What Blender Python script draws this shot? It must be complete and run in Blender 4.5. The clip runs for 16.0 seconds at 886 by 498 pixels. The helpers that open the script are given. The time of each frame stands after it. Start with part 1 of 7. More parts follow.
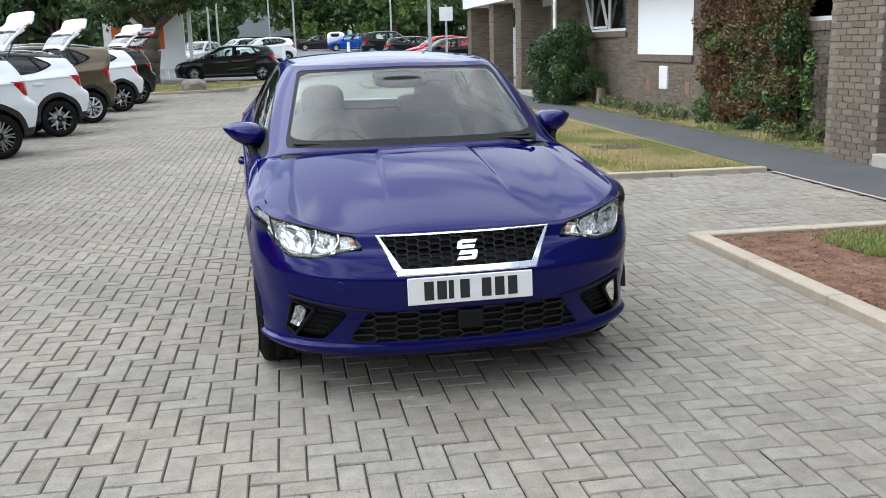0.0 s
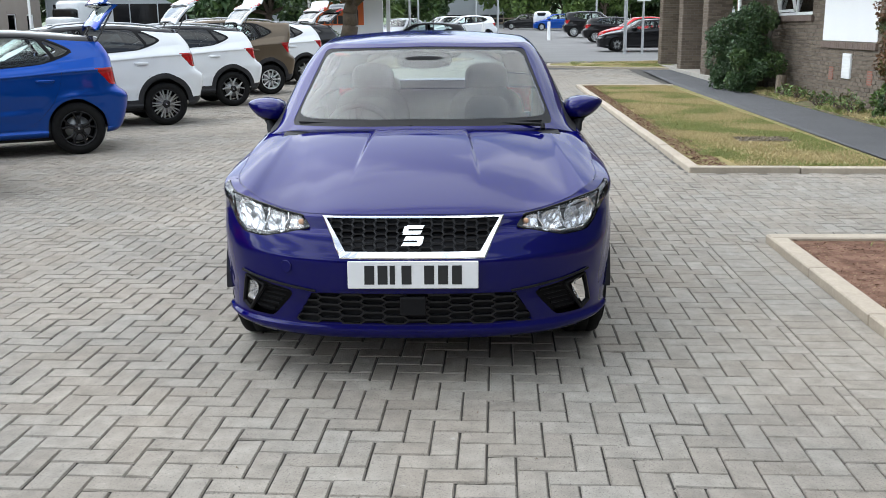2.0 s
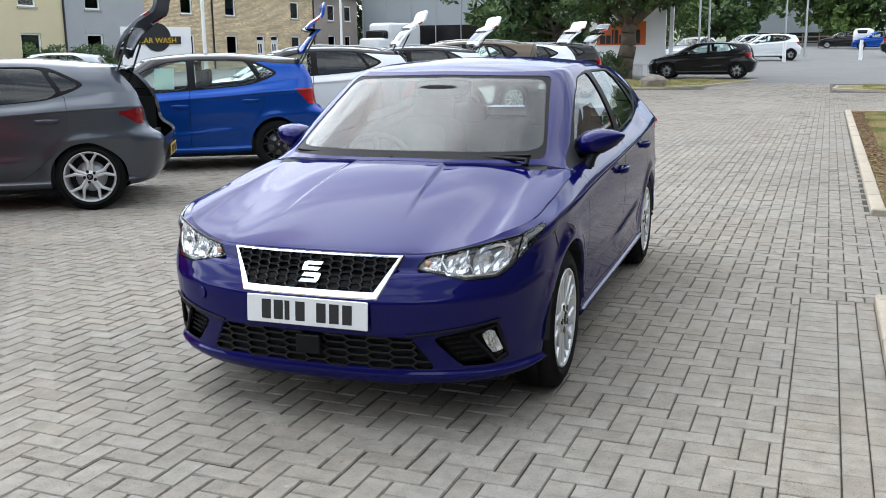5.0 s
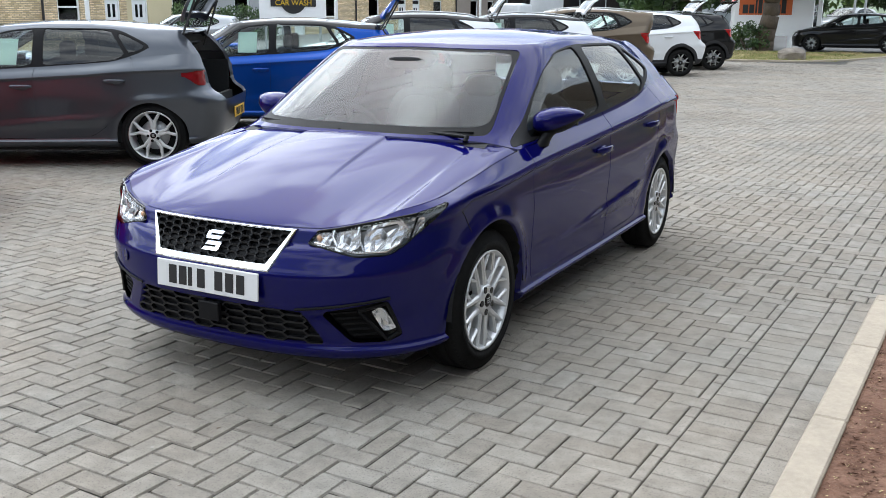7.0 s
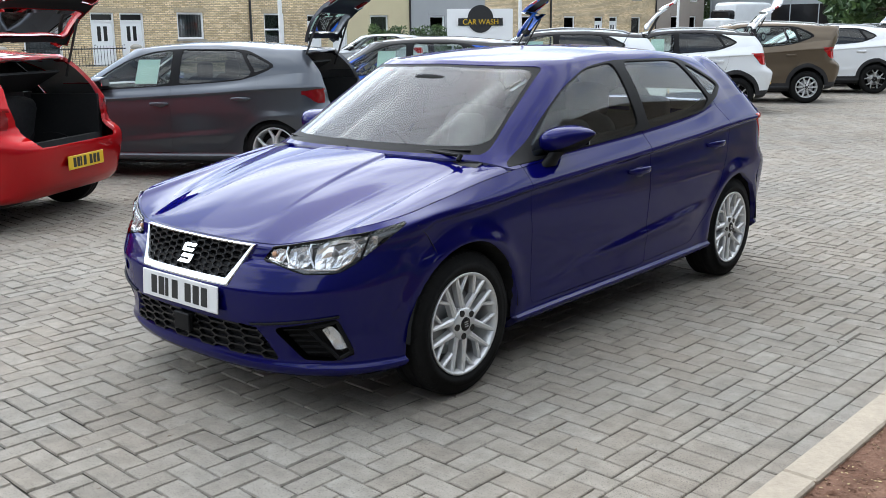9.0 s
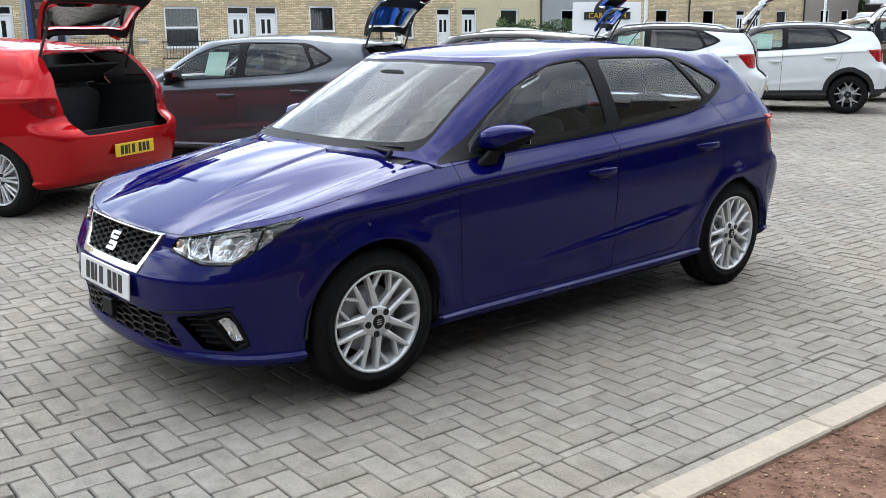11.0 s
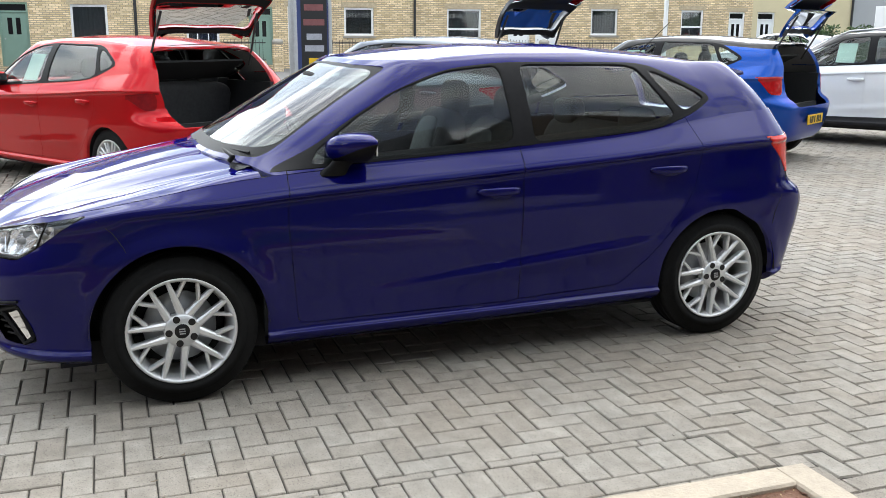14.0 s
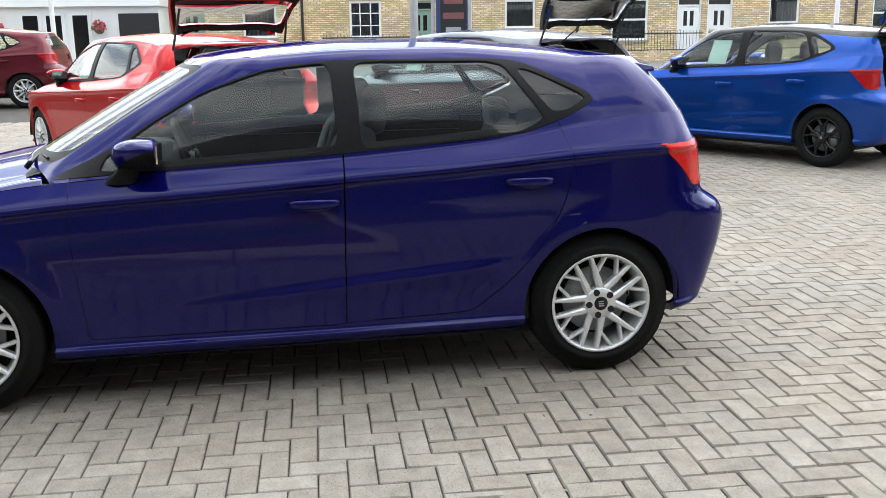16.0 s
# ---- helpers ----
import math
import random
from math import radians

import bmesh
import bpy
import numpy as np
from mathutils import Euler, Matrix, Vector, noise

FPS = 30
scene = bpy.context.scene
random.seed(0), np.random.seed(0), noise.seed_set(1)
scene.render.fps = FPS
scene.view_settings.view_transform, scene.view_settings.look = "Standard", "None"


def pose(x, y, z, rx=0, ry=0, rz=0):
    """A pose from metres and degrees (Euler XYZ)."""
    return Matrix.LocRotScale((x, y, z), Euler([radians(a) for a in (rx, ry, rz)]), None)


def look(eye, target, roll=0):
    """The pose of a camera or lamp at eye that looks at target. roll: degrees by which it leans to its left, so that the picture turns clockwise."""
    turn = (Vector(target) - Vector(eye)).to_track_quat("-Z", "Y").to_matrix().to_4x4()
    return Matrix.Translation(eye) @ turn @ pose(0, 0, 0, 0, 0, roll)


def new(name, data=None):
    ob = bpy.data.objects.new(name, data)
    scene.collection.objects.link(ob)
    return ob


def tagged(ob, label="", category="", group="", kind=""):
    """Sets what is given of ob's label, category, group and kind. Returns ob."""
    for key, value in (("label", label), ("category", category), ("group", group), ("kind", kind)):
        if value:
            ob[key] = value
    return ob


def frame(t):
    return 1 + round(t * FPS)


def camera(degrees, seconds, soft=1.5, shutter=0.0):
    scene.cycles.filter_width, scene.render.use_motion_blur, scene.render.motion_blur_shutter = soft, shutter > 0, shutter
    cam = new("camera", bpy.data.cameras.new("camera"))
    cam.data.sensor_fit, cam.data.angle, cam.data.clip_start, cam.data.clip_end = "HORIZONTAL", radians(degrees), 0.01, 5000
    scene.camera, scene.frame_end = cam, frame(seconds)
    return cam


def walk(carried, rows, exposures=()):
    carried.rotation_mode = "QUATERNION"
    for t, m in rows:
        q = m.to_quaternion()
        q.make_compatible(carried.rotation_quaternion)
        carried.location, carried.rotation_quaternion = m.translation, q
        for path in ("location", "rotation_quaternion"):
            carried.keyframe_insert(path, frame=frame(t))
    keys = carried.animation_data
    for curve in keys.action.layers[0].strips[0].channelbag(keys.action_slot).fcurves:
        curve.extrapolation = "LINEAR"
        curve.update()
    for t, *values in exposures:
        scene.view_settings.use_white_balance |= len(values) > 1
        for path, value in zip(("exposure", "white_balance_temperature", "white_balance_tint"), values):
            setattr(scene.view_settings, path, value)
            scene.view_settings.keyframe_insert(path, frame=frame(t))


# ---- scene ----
cam = camera(50.1, 16.0, soft=0.8)
PATH = [
    (0, (0.037, -0.008, 1.451), (0.347, 1.922, 1.028), -1.6),
    (0.5, (0.266, -0.022, 1.434), (0.514, 1.915, 1.004), -1.3),
    (1, (0.524, 0.024, 1.441), (0.683, 1.966, 0.99), -1.3),
    (1.5, (0.798, 0.029, 1.436), (0.812, 1.977, 0.98), -1.2),
    (2, (1.07, 0.023, 1.439), (0.955, 1.967, 0.983), -0.5),
    (2.5, (1.322, 0.095, 1.426), (1.119, 2.031, 0.968), -0.6),
    (3, (1.564, 0.157, 1.443), (1.214, 2.078, 1.011), -0.7),
    (3.5, (1.846, 0.194, 1.447), (1.385, 2.093, 1.021), 0.0),
    (4, (2.076, 0.292, 1.435), (1.528, 2.167, 1.007), 0.0),
    (4.2, (2.168, 0.361, 1.441), (1.585, 2.226, 1.015), -0.2),
    (6.3, (3.096, 0.84, 1.505), (2.175, 2.564, 1.08), -0.8),
    (6.5, (3.166, 0.902, 1.509), (2.228, 2.613, 1.071), -0.8),
    (7, (3.378, 1.032, 1.5), (2.386, 2.7, 1.02), 0.3),
    (7.5, (3.564, 1.173, 1.485), (2.47, 2.779, 1.011), 0.4),
    (8, (3.72, 1.359, 1.494), (2.548, 2.911, 1.027), -0.2),
    (8.5, (3.882, 1.494, 1.491), (2.625, 2.982, 1.038), -0.5),
    (8.7, (3.96, 1.564, 1.492), (2.671, 3.025, 1.041), -0.5),
    (10.8, (4.598, 2.297, 1.45), (3.07, 3.513, 1.018), -0.8),
    (11, (4.662, 2.381, 1.49), (3.131, 3.585, 1.036), -0.4),
    (11.5, (4.799, 2.673, 1.494), (3.244, 3.851, 1.051), -0.4),
    (12, (4.98, 2.969, 1.487), (3.387, 4.093, 1.042), -0.2),
    (12.5, (5.11, 3.261, 1.475), (3.448, 4.273, 1.014), 0.0),
    (13, (5.179, 3.605, 1.489), (3.454, 4.5, 1.016), -0.6),
    (13.5, (5.268, 3.942, 1.489), (3.474, 4.694, 1.025), -0.1),
    (14, (5.297, 4.271, 1.478), (3.458, 4.918, 1.031), 0.3),
    (14.5, (5.278, 4.662, 1.498), (3.415, 5.243, 1.06), 0.0),
    (15, (5.316, 5.073, 1.488), (3.434, 5.573, 1.033), 0.9),
    (15.5, (5.273, 5.472, 1.473), (3.36, 5.853, 1.03), 1.1),
    (16, (5.223, 5.885, 1.48), (3.293, 6.138, 1.019), -0.7),
]
walk(cam, [(t, look(eye, target, roll)) for t, eye, target, roll in PATH],
     [(0, 0.0, 6500, 10), (8.5, 0.0, 6500, 10), (11, 0.12, 6520, 10), (13, 0.30, 6680, 10), (15, 0.42, 6850, 10), (16, 0.44, 6850, 10)])

from mathutils import bvhtree, interpolate


# ---- sky and sun ----
world = bpy.data.worlds.new("sky")
scene.world = world
world.use_nodes = True
wn, wl = world.node_tree.nodes, world.node_tree.links
wn.clear()
w_out = wn.new("ShaderNodeOutputWorld")
w_bg = wn.new("ShaderNodeBackground")
w_sky = wn.new("ShaderNodeTexSky")
w_sky.sky_type = "NISHITA"
w_sky.sun_disc = False
w_sky.sun_elevation, w_sky.sun_rotation = radians(52), radians(-40)
w_co = wn.new("ShaderNodeTexCoord")
w_map = wn.new("ShaderNodeMapping")
w_map.inputs["Scale"].default_value = (1.0, 1.0, 2.6)
w_noise = wn.new("ShaderNodeTexNoise")
w_noise.inputs["Scale"].default_value = 2.6
w_noise.inputs["Detail"].default_value = 7
w_noise.inputs["Distortion"].default_value = 0.5
w_ramp = wn.new("ShaderNodeValToRGB")
w_ramp.color_ramp.interpolation = "EASE"
w_ramp.color_ramp.elements[0].position, w_ramp.color_ramp.elements[0].color = 0.40, (0.20, 0.20, 0.20, 1)
w_ramp.color_ramp.elements[1].position, w_ramp.color_ramp.elements[1].color = 0.60, (1, 1, 1, 1)
w_mix = wn.new("ShaderNodeMix")
w_mix.data_type = "RGBA"
w_sep = wn.new("ShaderNodeSeparateXYZ")
w_up = wn.new("ShaderNodeMapRange")
w_up.inputs["From Min"].default_value, w_up.inputs["From Max"].default_value = 0.0, 1.0
w_up.inputs["To Min"].default_value, w_up.inputs["To Max"].default_value = 0.92, 0.90
w_cloud = wn.new("ShaderNodeVectorMath")
w_cloud.operation = "SCALE"
w_cloud.inputs[0].default_value = (9.7, 10.5, 11.1)
wl.new(w_co.outputs["Generated"], w_sep.inputs[0])
wl.new(w_sep.outputs["Z"], w_up.inputs["Value"])
# bright lobe added to the clouds on -x, off the sun, for windscreen reflections
w_dot = wn.new("ShaderNodeVectorMath")
w_dot.operation = "DOT_PRODUCT"
w_dot.inputs[1].default_value = Vector((-0.82, 0.12, 0.56)).normalized()
wl.new(w_co.outputs["Generated"], w_dot.inputs[0])
w_pos = wn.new("ShaderNodeMath")
w_pos.operation = "MAXIMUM"
w_pos.inputs[1].default_value = 0.0
wl.new(w_dot.outputs["Value"], w_pos.inputs[0])
w_pow = wn.new("ShaderNodeMath")
w_pow.operation = "POWER"
w_pow.inputs[1].default_value = 3.2
wl.new(w_pos.outputs[0], w_pow.inputs[0])
w_sum = wn.new("ShaderNodeMath")
w_sum.operation = "MULTIPLY_ADD"
w_sum.inputs[1].default_value = 1.7
wl.new(w_pow.outputs[0], w_sum.inputs[0])
wl.new(w_up.outputs["Result"], w_sum.inputs[2])
wl.new(w_sum.outputs[0], w_cloud.inputs["Scale"])
wl.new(w_cloud.outputs["Vector"], w_mix.inputs["B"])
wl.new(w_co.outputs["Generated"], w_map.inputs["Vector"])
wl.new(w_map.outputs["Vector"], w_noise.inputs["Vector"])
wl.new(w_noise.outputs["Fac"], w_ramp.inputs["Fac"])
wl.new(w_ramp.outputs["Color"], w_mix.inputs["Factor"])
wl.new(w_sky.outputs["Color"], w_mix.inputs["A"])
wl.new(w_mix.outputs["Result"], w_bg.inputs["Color"])
wl.new(w_bg.outputs["Background"], w_out.inputs["Surface"])
w_bg.inputs["Strength"].default_value = 0.232
sun = new("sun", bpy.data.lights.new("sun", "SUN"))
sun.data.energy, sun.data.angle, sun.data.color = 1.0, radians(80), (1.0, 0.98, 0.95)
sun.matrix_world = look((-7, 14, 23), (0, 4, 0))


# ---- materials ----
def shader(name):
    m = bpy.data.materials.new(name)
    m.use_nodes = True
    nt = m.node_tree
    return m, nt.nodes, nt.links, nt.nodes["Principled BSDF"]


def plain(name, colour, rough=0.5, metal=0.0, var=0.12, scale=6.0, bump=0.0, bscale=60.0, coat=0.0, spec=0.5, piece=0.0, fine=40.0):
    """A surface with variation at two scales, fine relief, and, for pieces, a shade of its own for each."""
    m, n, l, b = shader(name)
    b.inputs["Roughness"].default_value, b.inputs["Metallic"].default_value = rough, metal
    b.inputs["Coat Weight"].default_value, b.inputs["Coat Roughness"].default_value = coat, 0.03
    b.inputs["Specular IOR Level"].default_value = spec
    co = n.new("ShaderNodeTexCoord")
    n1, n2 = n.new("ShaderNodeTexNoise"), n.new("ShaderNodeTexNoise")
    n1.inputs["Scale"].default_value, n1.inputs["Detail"].default_value = scale, 4
    n2.inputs["Scale"].default_value, n2.inputs["Detail"].default_value = fine, 3
    l.new(co.outputs["Object"], n1.inputs["Vector"])
    l.new(co.outputs["Object"], n2.inputs["Vector"])
    add = n.new("ShaderNodeMath")
    add.operation = "ADD"
    l.new(n1.outputs["Fac"], add.inputs[0])
    l.new(n2.outputs["Fac"], add.inputs[1])
    last = add.outputs[0]
    if piece:
        info, geo = n.new("ShaderNodeObjectInfo"), n.new("ShaderNodeNewGeometry")
        both = n.new("ShaderNodeMath")
        both.operation = "ADD"
        l.new(info.outputs["Random"], both.inputs[0])
        l.new(geo.outputs["Random Per Island"], both.inputs[1])
        fr = n.new("ShaderNodeMath")
        fr.operation = "FRACT"
        l.new(both.outputs[0], fr.inputs[0])
        ma = n.new("ShaderNodeMath")
        ma.operation = "MULTIPLY_ADD"
        ma.inputs[1].default_value = piece
        l.new(fr.outputs[0], ma.inputs[0])
        l.new(last, ma.inputs[2])
        last = ma.outputs[0]
    mr = n.new("ShaderNodeMapRange")
    mr.inputs["From Min"].default_value, mr.inputs["From Max"].default_value = 0.6, 1.4 + piece
    mr.inputs["To Min"].default_value, mr.inputs["To Max"].default_value = 1 - var, 1 + var
    l.new(last, mr.inputs["Value"])
    mul = n.new("ShaderNodeVectorMath")
    mul.operation = "SCALE"
    mul.inputs[0].default_value = colour
    l.new(mr.outputs["Result"], mul.inputs["Scale"])
    l.new(mul.outputs["Vector"], b.inputs["Base Color"])
    if bump:
        n3, bp = n.new("ShaderNodeTexNoise"), n.new("ShaderNodeBump")
        n3.inputs["Scale"].default_value, n3.inputs["Detail"].default_value = bscale, 4
        bp.inputs["Strength"].default_value, bp.inputs["Distance"].default_value = bump, 0.01
        l.new(co.outputs["Object"], n3.inputs["Vector"])
        l.new(n3.outputs["Fac"], bp.inputs["Height"])
        l.new(bp.outputs["Normal"], b.inputs["Normal"])
    return m


def two_tone(name, a, c, scale=3.0, lo=0.42, hi=0.6, rough=0.9, bump=0.5, bscale=40.0, detail=8.0):
    """Two colours that meet along a ragged noise, such as dry and green grass."""
    m = plain(name, a, rough, var=0.25, scale=scale * 4, bump=bump, bscale=bscale, spec=0.2)
    n, l = m.node_tree.nodes, m.node_tree.links
    b = n["Principled BSDF"]
    src = b.inputs["Base Color"].links[0].from_socket
    nz, rp, mx, co = n.new("ShaderNodeTexNoise"), n.new("ShaderNodeMapRange"), n.new("ShaderNodeMix"), n.new("ShaderNodeTexCoord")
    nz.inputs["Scale"].default_value, nz.inputs["Detail"].default_value = scale, detail
    rp.inputs["From Min"].default_value, rp.inputs["From Max"].default_value = lo, hi
    mx.data_type = "RGBA"
    l.new(co.outputs["Object"], nz.inputs["Vector"])
    l.new(nz.outputs["Fac"], rp.inputs["Value"])
    l.new(rp.outputs["Result"], mx.inputs["Factor"])
    l.new(src, mx.inputs["A"])
    mx.inputs["B"].default_value = (*c, 1)
    l.new(mx.outputs["Result"], b.inputs["Base Color"])
    return m


def car_paint(name, colour, flake=0.35, rough=0.30, coat=0.8):
    """Pigment and flakes under a clear, almost mirror-smooth lacquer; the flakes keep the pigment's tint at a slant."""
    m = plain(name, colour, rough, flake, var=0.06, scale=2.0, coat=coat, fine=900.0, spec=0.0)
    b = m.node_tree.nodes["Principled BSDF"]
    b.inputs["Coat Roughness"].default_value = 0.045
    b.inputs["Coat IOR"].default_value = 1.4
    top = max(colour)
    b.inputs["Specular Tint"].default_value = (*[0.08 + 0.6 * c / top for c in colour], 1)
    return m


def glass_pane(name, tint=(0.75, 0.82, 0.8), ior=1.65):
    """Thin tinted glass: it mirrors more at a slant, and lets the rest through with its tint."""
    m, n, l, b = shader(name)
    n.remove(b)
    out = n["Material Output"]
    tr, gl, mx, fr = n.new("ShaderNodeBsdfTransparent"), n.new("ShaderNodeBsdfGlossy"), n.new("ShaderNodeMixShader"), n.new("ShaderNodeFresnel")
    tr.inputs["Color"].default_value = (*tint, 1)
    gl.inputs["Roughness"].default_value = 0.01
    fr.inputs["IOR"].default_value = ior
    l.new(fr.outputs["Fac"], mx.inputs["Fac"])
    l.new(tr.outputs["BSDF"], mx.inputs[1])
    l.new(gl.outputs["BSDF"], mx.inputs[2])
    l.new(mx.outputs["Shader"], out.inputs["Surface"])
    return m


def paver_stone():
    """Grey-brown concrete block: blotches, drifts of dirt across many blocks, dark pits, pale grit and a tint of its own for each."""
    m, n, l, b = shader("paver")
    b.inputs["Roughness"].default_value, b.inputs["Specular IOR Level"].default_value = 0.9, 0.22
    info, geo = n.new("ShaderNodeObjectInfo"), n.new("ShaderNodeNewGeometry")
    place = geo.outputs["Position"]

    def math_node(op, a, c, d=0.0):
        k = n.new("ShaderNodeMath")
        k.operation = op
        for i, v in enumerate((a, c, d)):
            if isinstance(v, (int, float)):
                k.inputs[i].default_value = v
            else:
                l.new(v, k.inputs[i])
        return k.outputs[0]

    def noisy(scale, detail, lo, hi, out_lo, out_hi, rough=0.55):
        k, r = n.new("ShaderNodeTexNoise"), n.new("ShaderNodeMapRange")
        k.inputs["Scale"].default_value, k.inputs["Detail"].default_value, k.inputs["Roughness"].default_value = scale, detail, rough
        l.new(place, k.inputs["Vector"])
        l.new(k.outputs["Fac"], r.inputs["Value"])
        for key, v in (("From Min", lo), ("From Max", hi), ("To Min", out_lo), ("To Max", out_hi)):
            r.inputs[key].default_value = v
        return r.outputs["Result"]

    own = math_node("FRACT", math_node("ADD", info.outputs["Random"], geo.outputs["Random Per Island"]), 0.0)
    shade = math_node("MULTIPLY_ADD", own, 0.20, 0.90)
    shade = math_node("MULTIPLY", shade, noisy(0.55, 5, 0.32, 0.68, 0.88, 1.12))
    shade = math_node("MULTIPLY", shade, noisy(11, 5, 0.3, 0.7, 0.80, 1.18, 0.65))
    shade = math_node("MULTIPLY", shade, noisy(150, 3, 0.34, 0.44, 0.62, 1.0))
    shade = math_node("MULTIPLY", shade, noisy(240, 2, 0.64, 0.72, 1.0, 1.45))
    mix, tint = n.new("ShaderNodeMix"), n.new("ShaderNodeVectorMath")
    mix.data_type = "RGBA"
    mix.inputs["A"].default_value, mix.inputs["B"].default_value = (0.290, 0.254, 0.212, 1), (0.258, 0.240, 0.212, 1)
    l.new(math_node("ADD", noisy(0.9, 3, 0.4, 0.6, 0.0, 0.6), math_node("MULTIPLY", own, 0.4)), mix.inputs["Factor"])
    tint.operation = "SCALE"
    l.new(mix.outputs["Result"], tint.inputs[0])
    l.new(shade, tint.inputs["Scale"])
    l.new(tint.outputs["Vector"], b.inputs["Base Color"])
    bp = n.new("ShaderNodeBump")
    bp.inputs["Strength"].default_value, bp.inputs["Distance"].default_value = 0.7, 0.006
    l.new(math_node("ADD", noisy(230, 4, 0.0, 1.0, 0.0, 1.0), noisy(45, 3, 0.0, 1.0, 0.0, 0.8)), bp.inputs["Height"])
    l.new(bp.outputs["Normal"], b.inputs["Normal"])
    return m


M = {}
M["paver"] = paver_stone()
M["joint"] = plain("joint_sand", (0.0544, 0.04992, 0.04224), 0.95, var=0.4, scale=5, bump=0.4, bscale=120)
M["asphalt"] = plain("asphalt", (0.0735, 0.0735, 0.077), 0.9, var=0.25, scale=1.2, bump=0.5, bscale=200, fine=120)
M["road"] = plain("road", (0.1536, 0.1504, 0.1472), 0.9, var=0.15, scale=0.5, bump=0.2, bscale=90)
M["kerb"] = plain("kerb_concrete", (0.385, 0.326, 0.255), 0.85, var=0.22, scale=7, bump=0.4, bscale=90, piece=0.4)
M["soil"] = two_tone("red_soil", (0.125, 0.064, 0.042), (0.225, 0.128, 0.088), 9, 0.38, 0.66, bump=1.0, bscale=70, detail=12)
M["grass"] = two_tone("dry_grass", (0.170, 0.165, 0.055), (0.290, 0.225, 0.105), 7.0, 0.40, 0.66, bump=0.8, bscale=90, detail=12)
M["dirtbed"] = two_tone("bed_litter", (0.15, 0.12, 0.075), (0.09, 0.1125, 0.0375), 4, 0.45, 0.6, bump=1.0)
M["brick_dark"] = plain("brown_brick", (0.160, 0.130, 0.103), 0.9, var=0.32, scale=3, bump=0.3, bscale=120, piece=1.1, fine=90, spec=0.08)
M["mortar"] = plain("mortar", (0.205, 0.185, 0.160), 0.95, var=0.15, scale=5, bump=0.3, bscale=100, spec=0.08)
M["cream"] = plain("cream_render", (0.612, 0.527, 0.34), 0.85, var=0.06, scale=1, bump=0.1)
M["greyrender"] = plain("grey_render", (0.357, 0.3655, 0.374), 0.85, var=0.08, scale=1, bump=0.1)
M["taupe"] = plain("taupe_render", (0.306, 0.2635, 0.2295), 0.85, var=0.12, scale=1, bump=0.1)
M["white"] = plain("white_paint", (0.80, 0.80, 0.79), 0.45, var=0.05, scale=3)
M["upvc"] = plain("white_upvc", (0.82, 0.83, 0.83), 0.3, var=0.03, scale=3)
M["board"] = plain("white_board", (0.83, 0.83, 0.83), 0.6, var=0.03, scale=1)
M["slate"] = plain("slate", (0.10, 0.105, 0.115), 0.8, var=0.3, scale=3, bump=0.3)
M["lintel"] = plain("stone_lintel", (0.336, 0.312, 0.272), 0.9, var=0.15, scale=5, bump=0.2)
M["sill_tile"] = plain("dark_sill_tile", (0.15, 0.11, 0.09), 0.85, var=0.25, scale=6, bump=0.3)
M["door_green"] = plain("green_door_paint", (0.20, 0.31, 0.25), 0.4, var=0.06)
M["curtain"] = plain("net_curtain", (0.45, 0.46, 0.45), 0.9, var=0.35, scale=9)
# near-black: car undersides, and shade painted into house cores and panel gaps
M["dark"] = plain("black_parts_and_shade", (0.007, 0.007, 0.008), 0.8, var=0.2)
M["iron"] = plain("black_iron", (0.02, 0.02, 0.021), 0.5, var=0.2)
M["steel"] = plain("galvanised_steel", (0.42, 0.43, 0.44), 0.45, 0.7, var=0.12, scale=9)
M["wood"] = plain("weathered_wood", (0.152, 0.12, 0.088), 0.9, var=0.35, scale=8, bump=0.6)
M["bark"] = plain("bark", (0.105, 0.08, 0.06), 0.95, var=0.4, scale=6, bump=1.0, bscale=20)
M["leaf"] = plain("leaf_green", (0.065, 0.115, 0.030), 0.55, var=0.5, scale=0.8, piece=1.0)
M["leaf_light"] = plain("leaf_light_green", (0.12, 0.19, 0.045), 0.55, var=0.45, scale=0.8, piece=1.0)
M["leaf_dark"] = plain("leaf_dark_green", (0.038, 0.078, 0.026), 0.5, var=0.5, scale=2, piece=1.0)
M["leaf_rust"] = plain("leaf_rust", (0.135, 0.062, 0.025), 0.65, var=0.5, scale=2.5, piece=1.0)
M["leaf_olive"] = plain("leaf_olive", (0.115, 0.105, 0.032), 0.65, var=0.5, scale=2.5, piece=1.0)
M["flower"] = plain("pink_flower", (0.55, 0.08, 0.12), 0.6, var=0.4)
M["orange"] = plain("orange_panel", (0.6, 0.12, 0.0225), 0.4, var=0.05)
M["ink"] = plain("black_ink", (0.012, 0.012, 0.013), 0.5, var=0.1)
M["clad_grey"] = plain("grey_cladding", (0.336, 0.36, 0.376), 0.5, 0.2, var=0.06, scale=0.3)
M["clad_dark"] = plain("dark_cladding", (0.07, 0.075, 0.085), 0.5, var=0.1)
M["housepane"] = glass_pane("house_pane", (0.55, 0.58, 0.6))
M["rock"] = plain("rock", (0.225, 0.195, 0.165), 0.9, var=0.35, scale=6, bump=0.8, bscale=15)
M["yellow"] = plain("yellow_plate", (0.68, 0.425, 0.017), 0.35, var=0.04)
M["whiteplate"] = plain("white_plate", (0.704, 0.704, 0.704), 0.3, var=0.03)
M["paper"] = plain("pale_green_paper", (0.62, 0.80, 0.72), 0.7, var=0.05)
M["navy"] = plain("navy_panel", (0.03, 0.05, 0.16), 0.4, var=0.1)
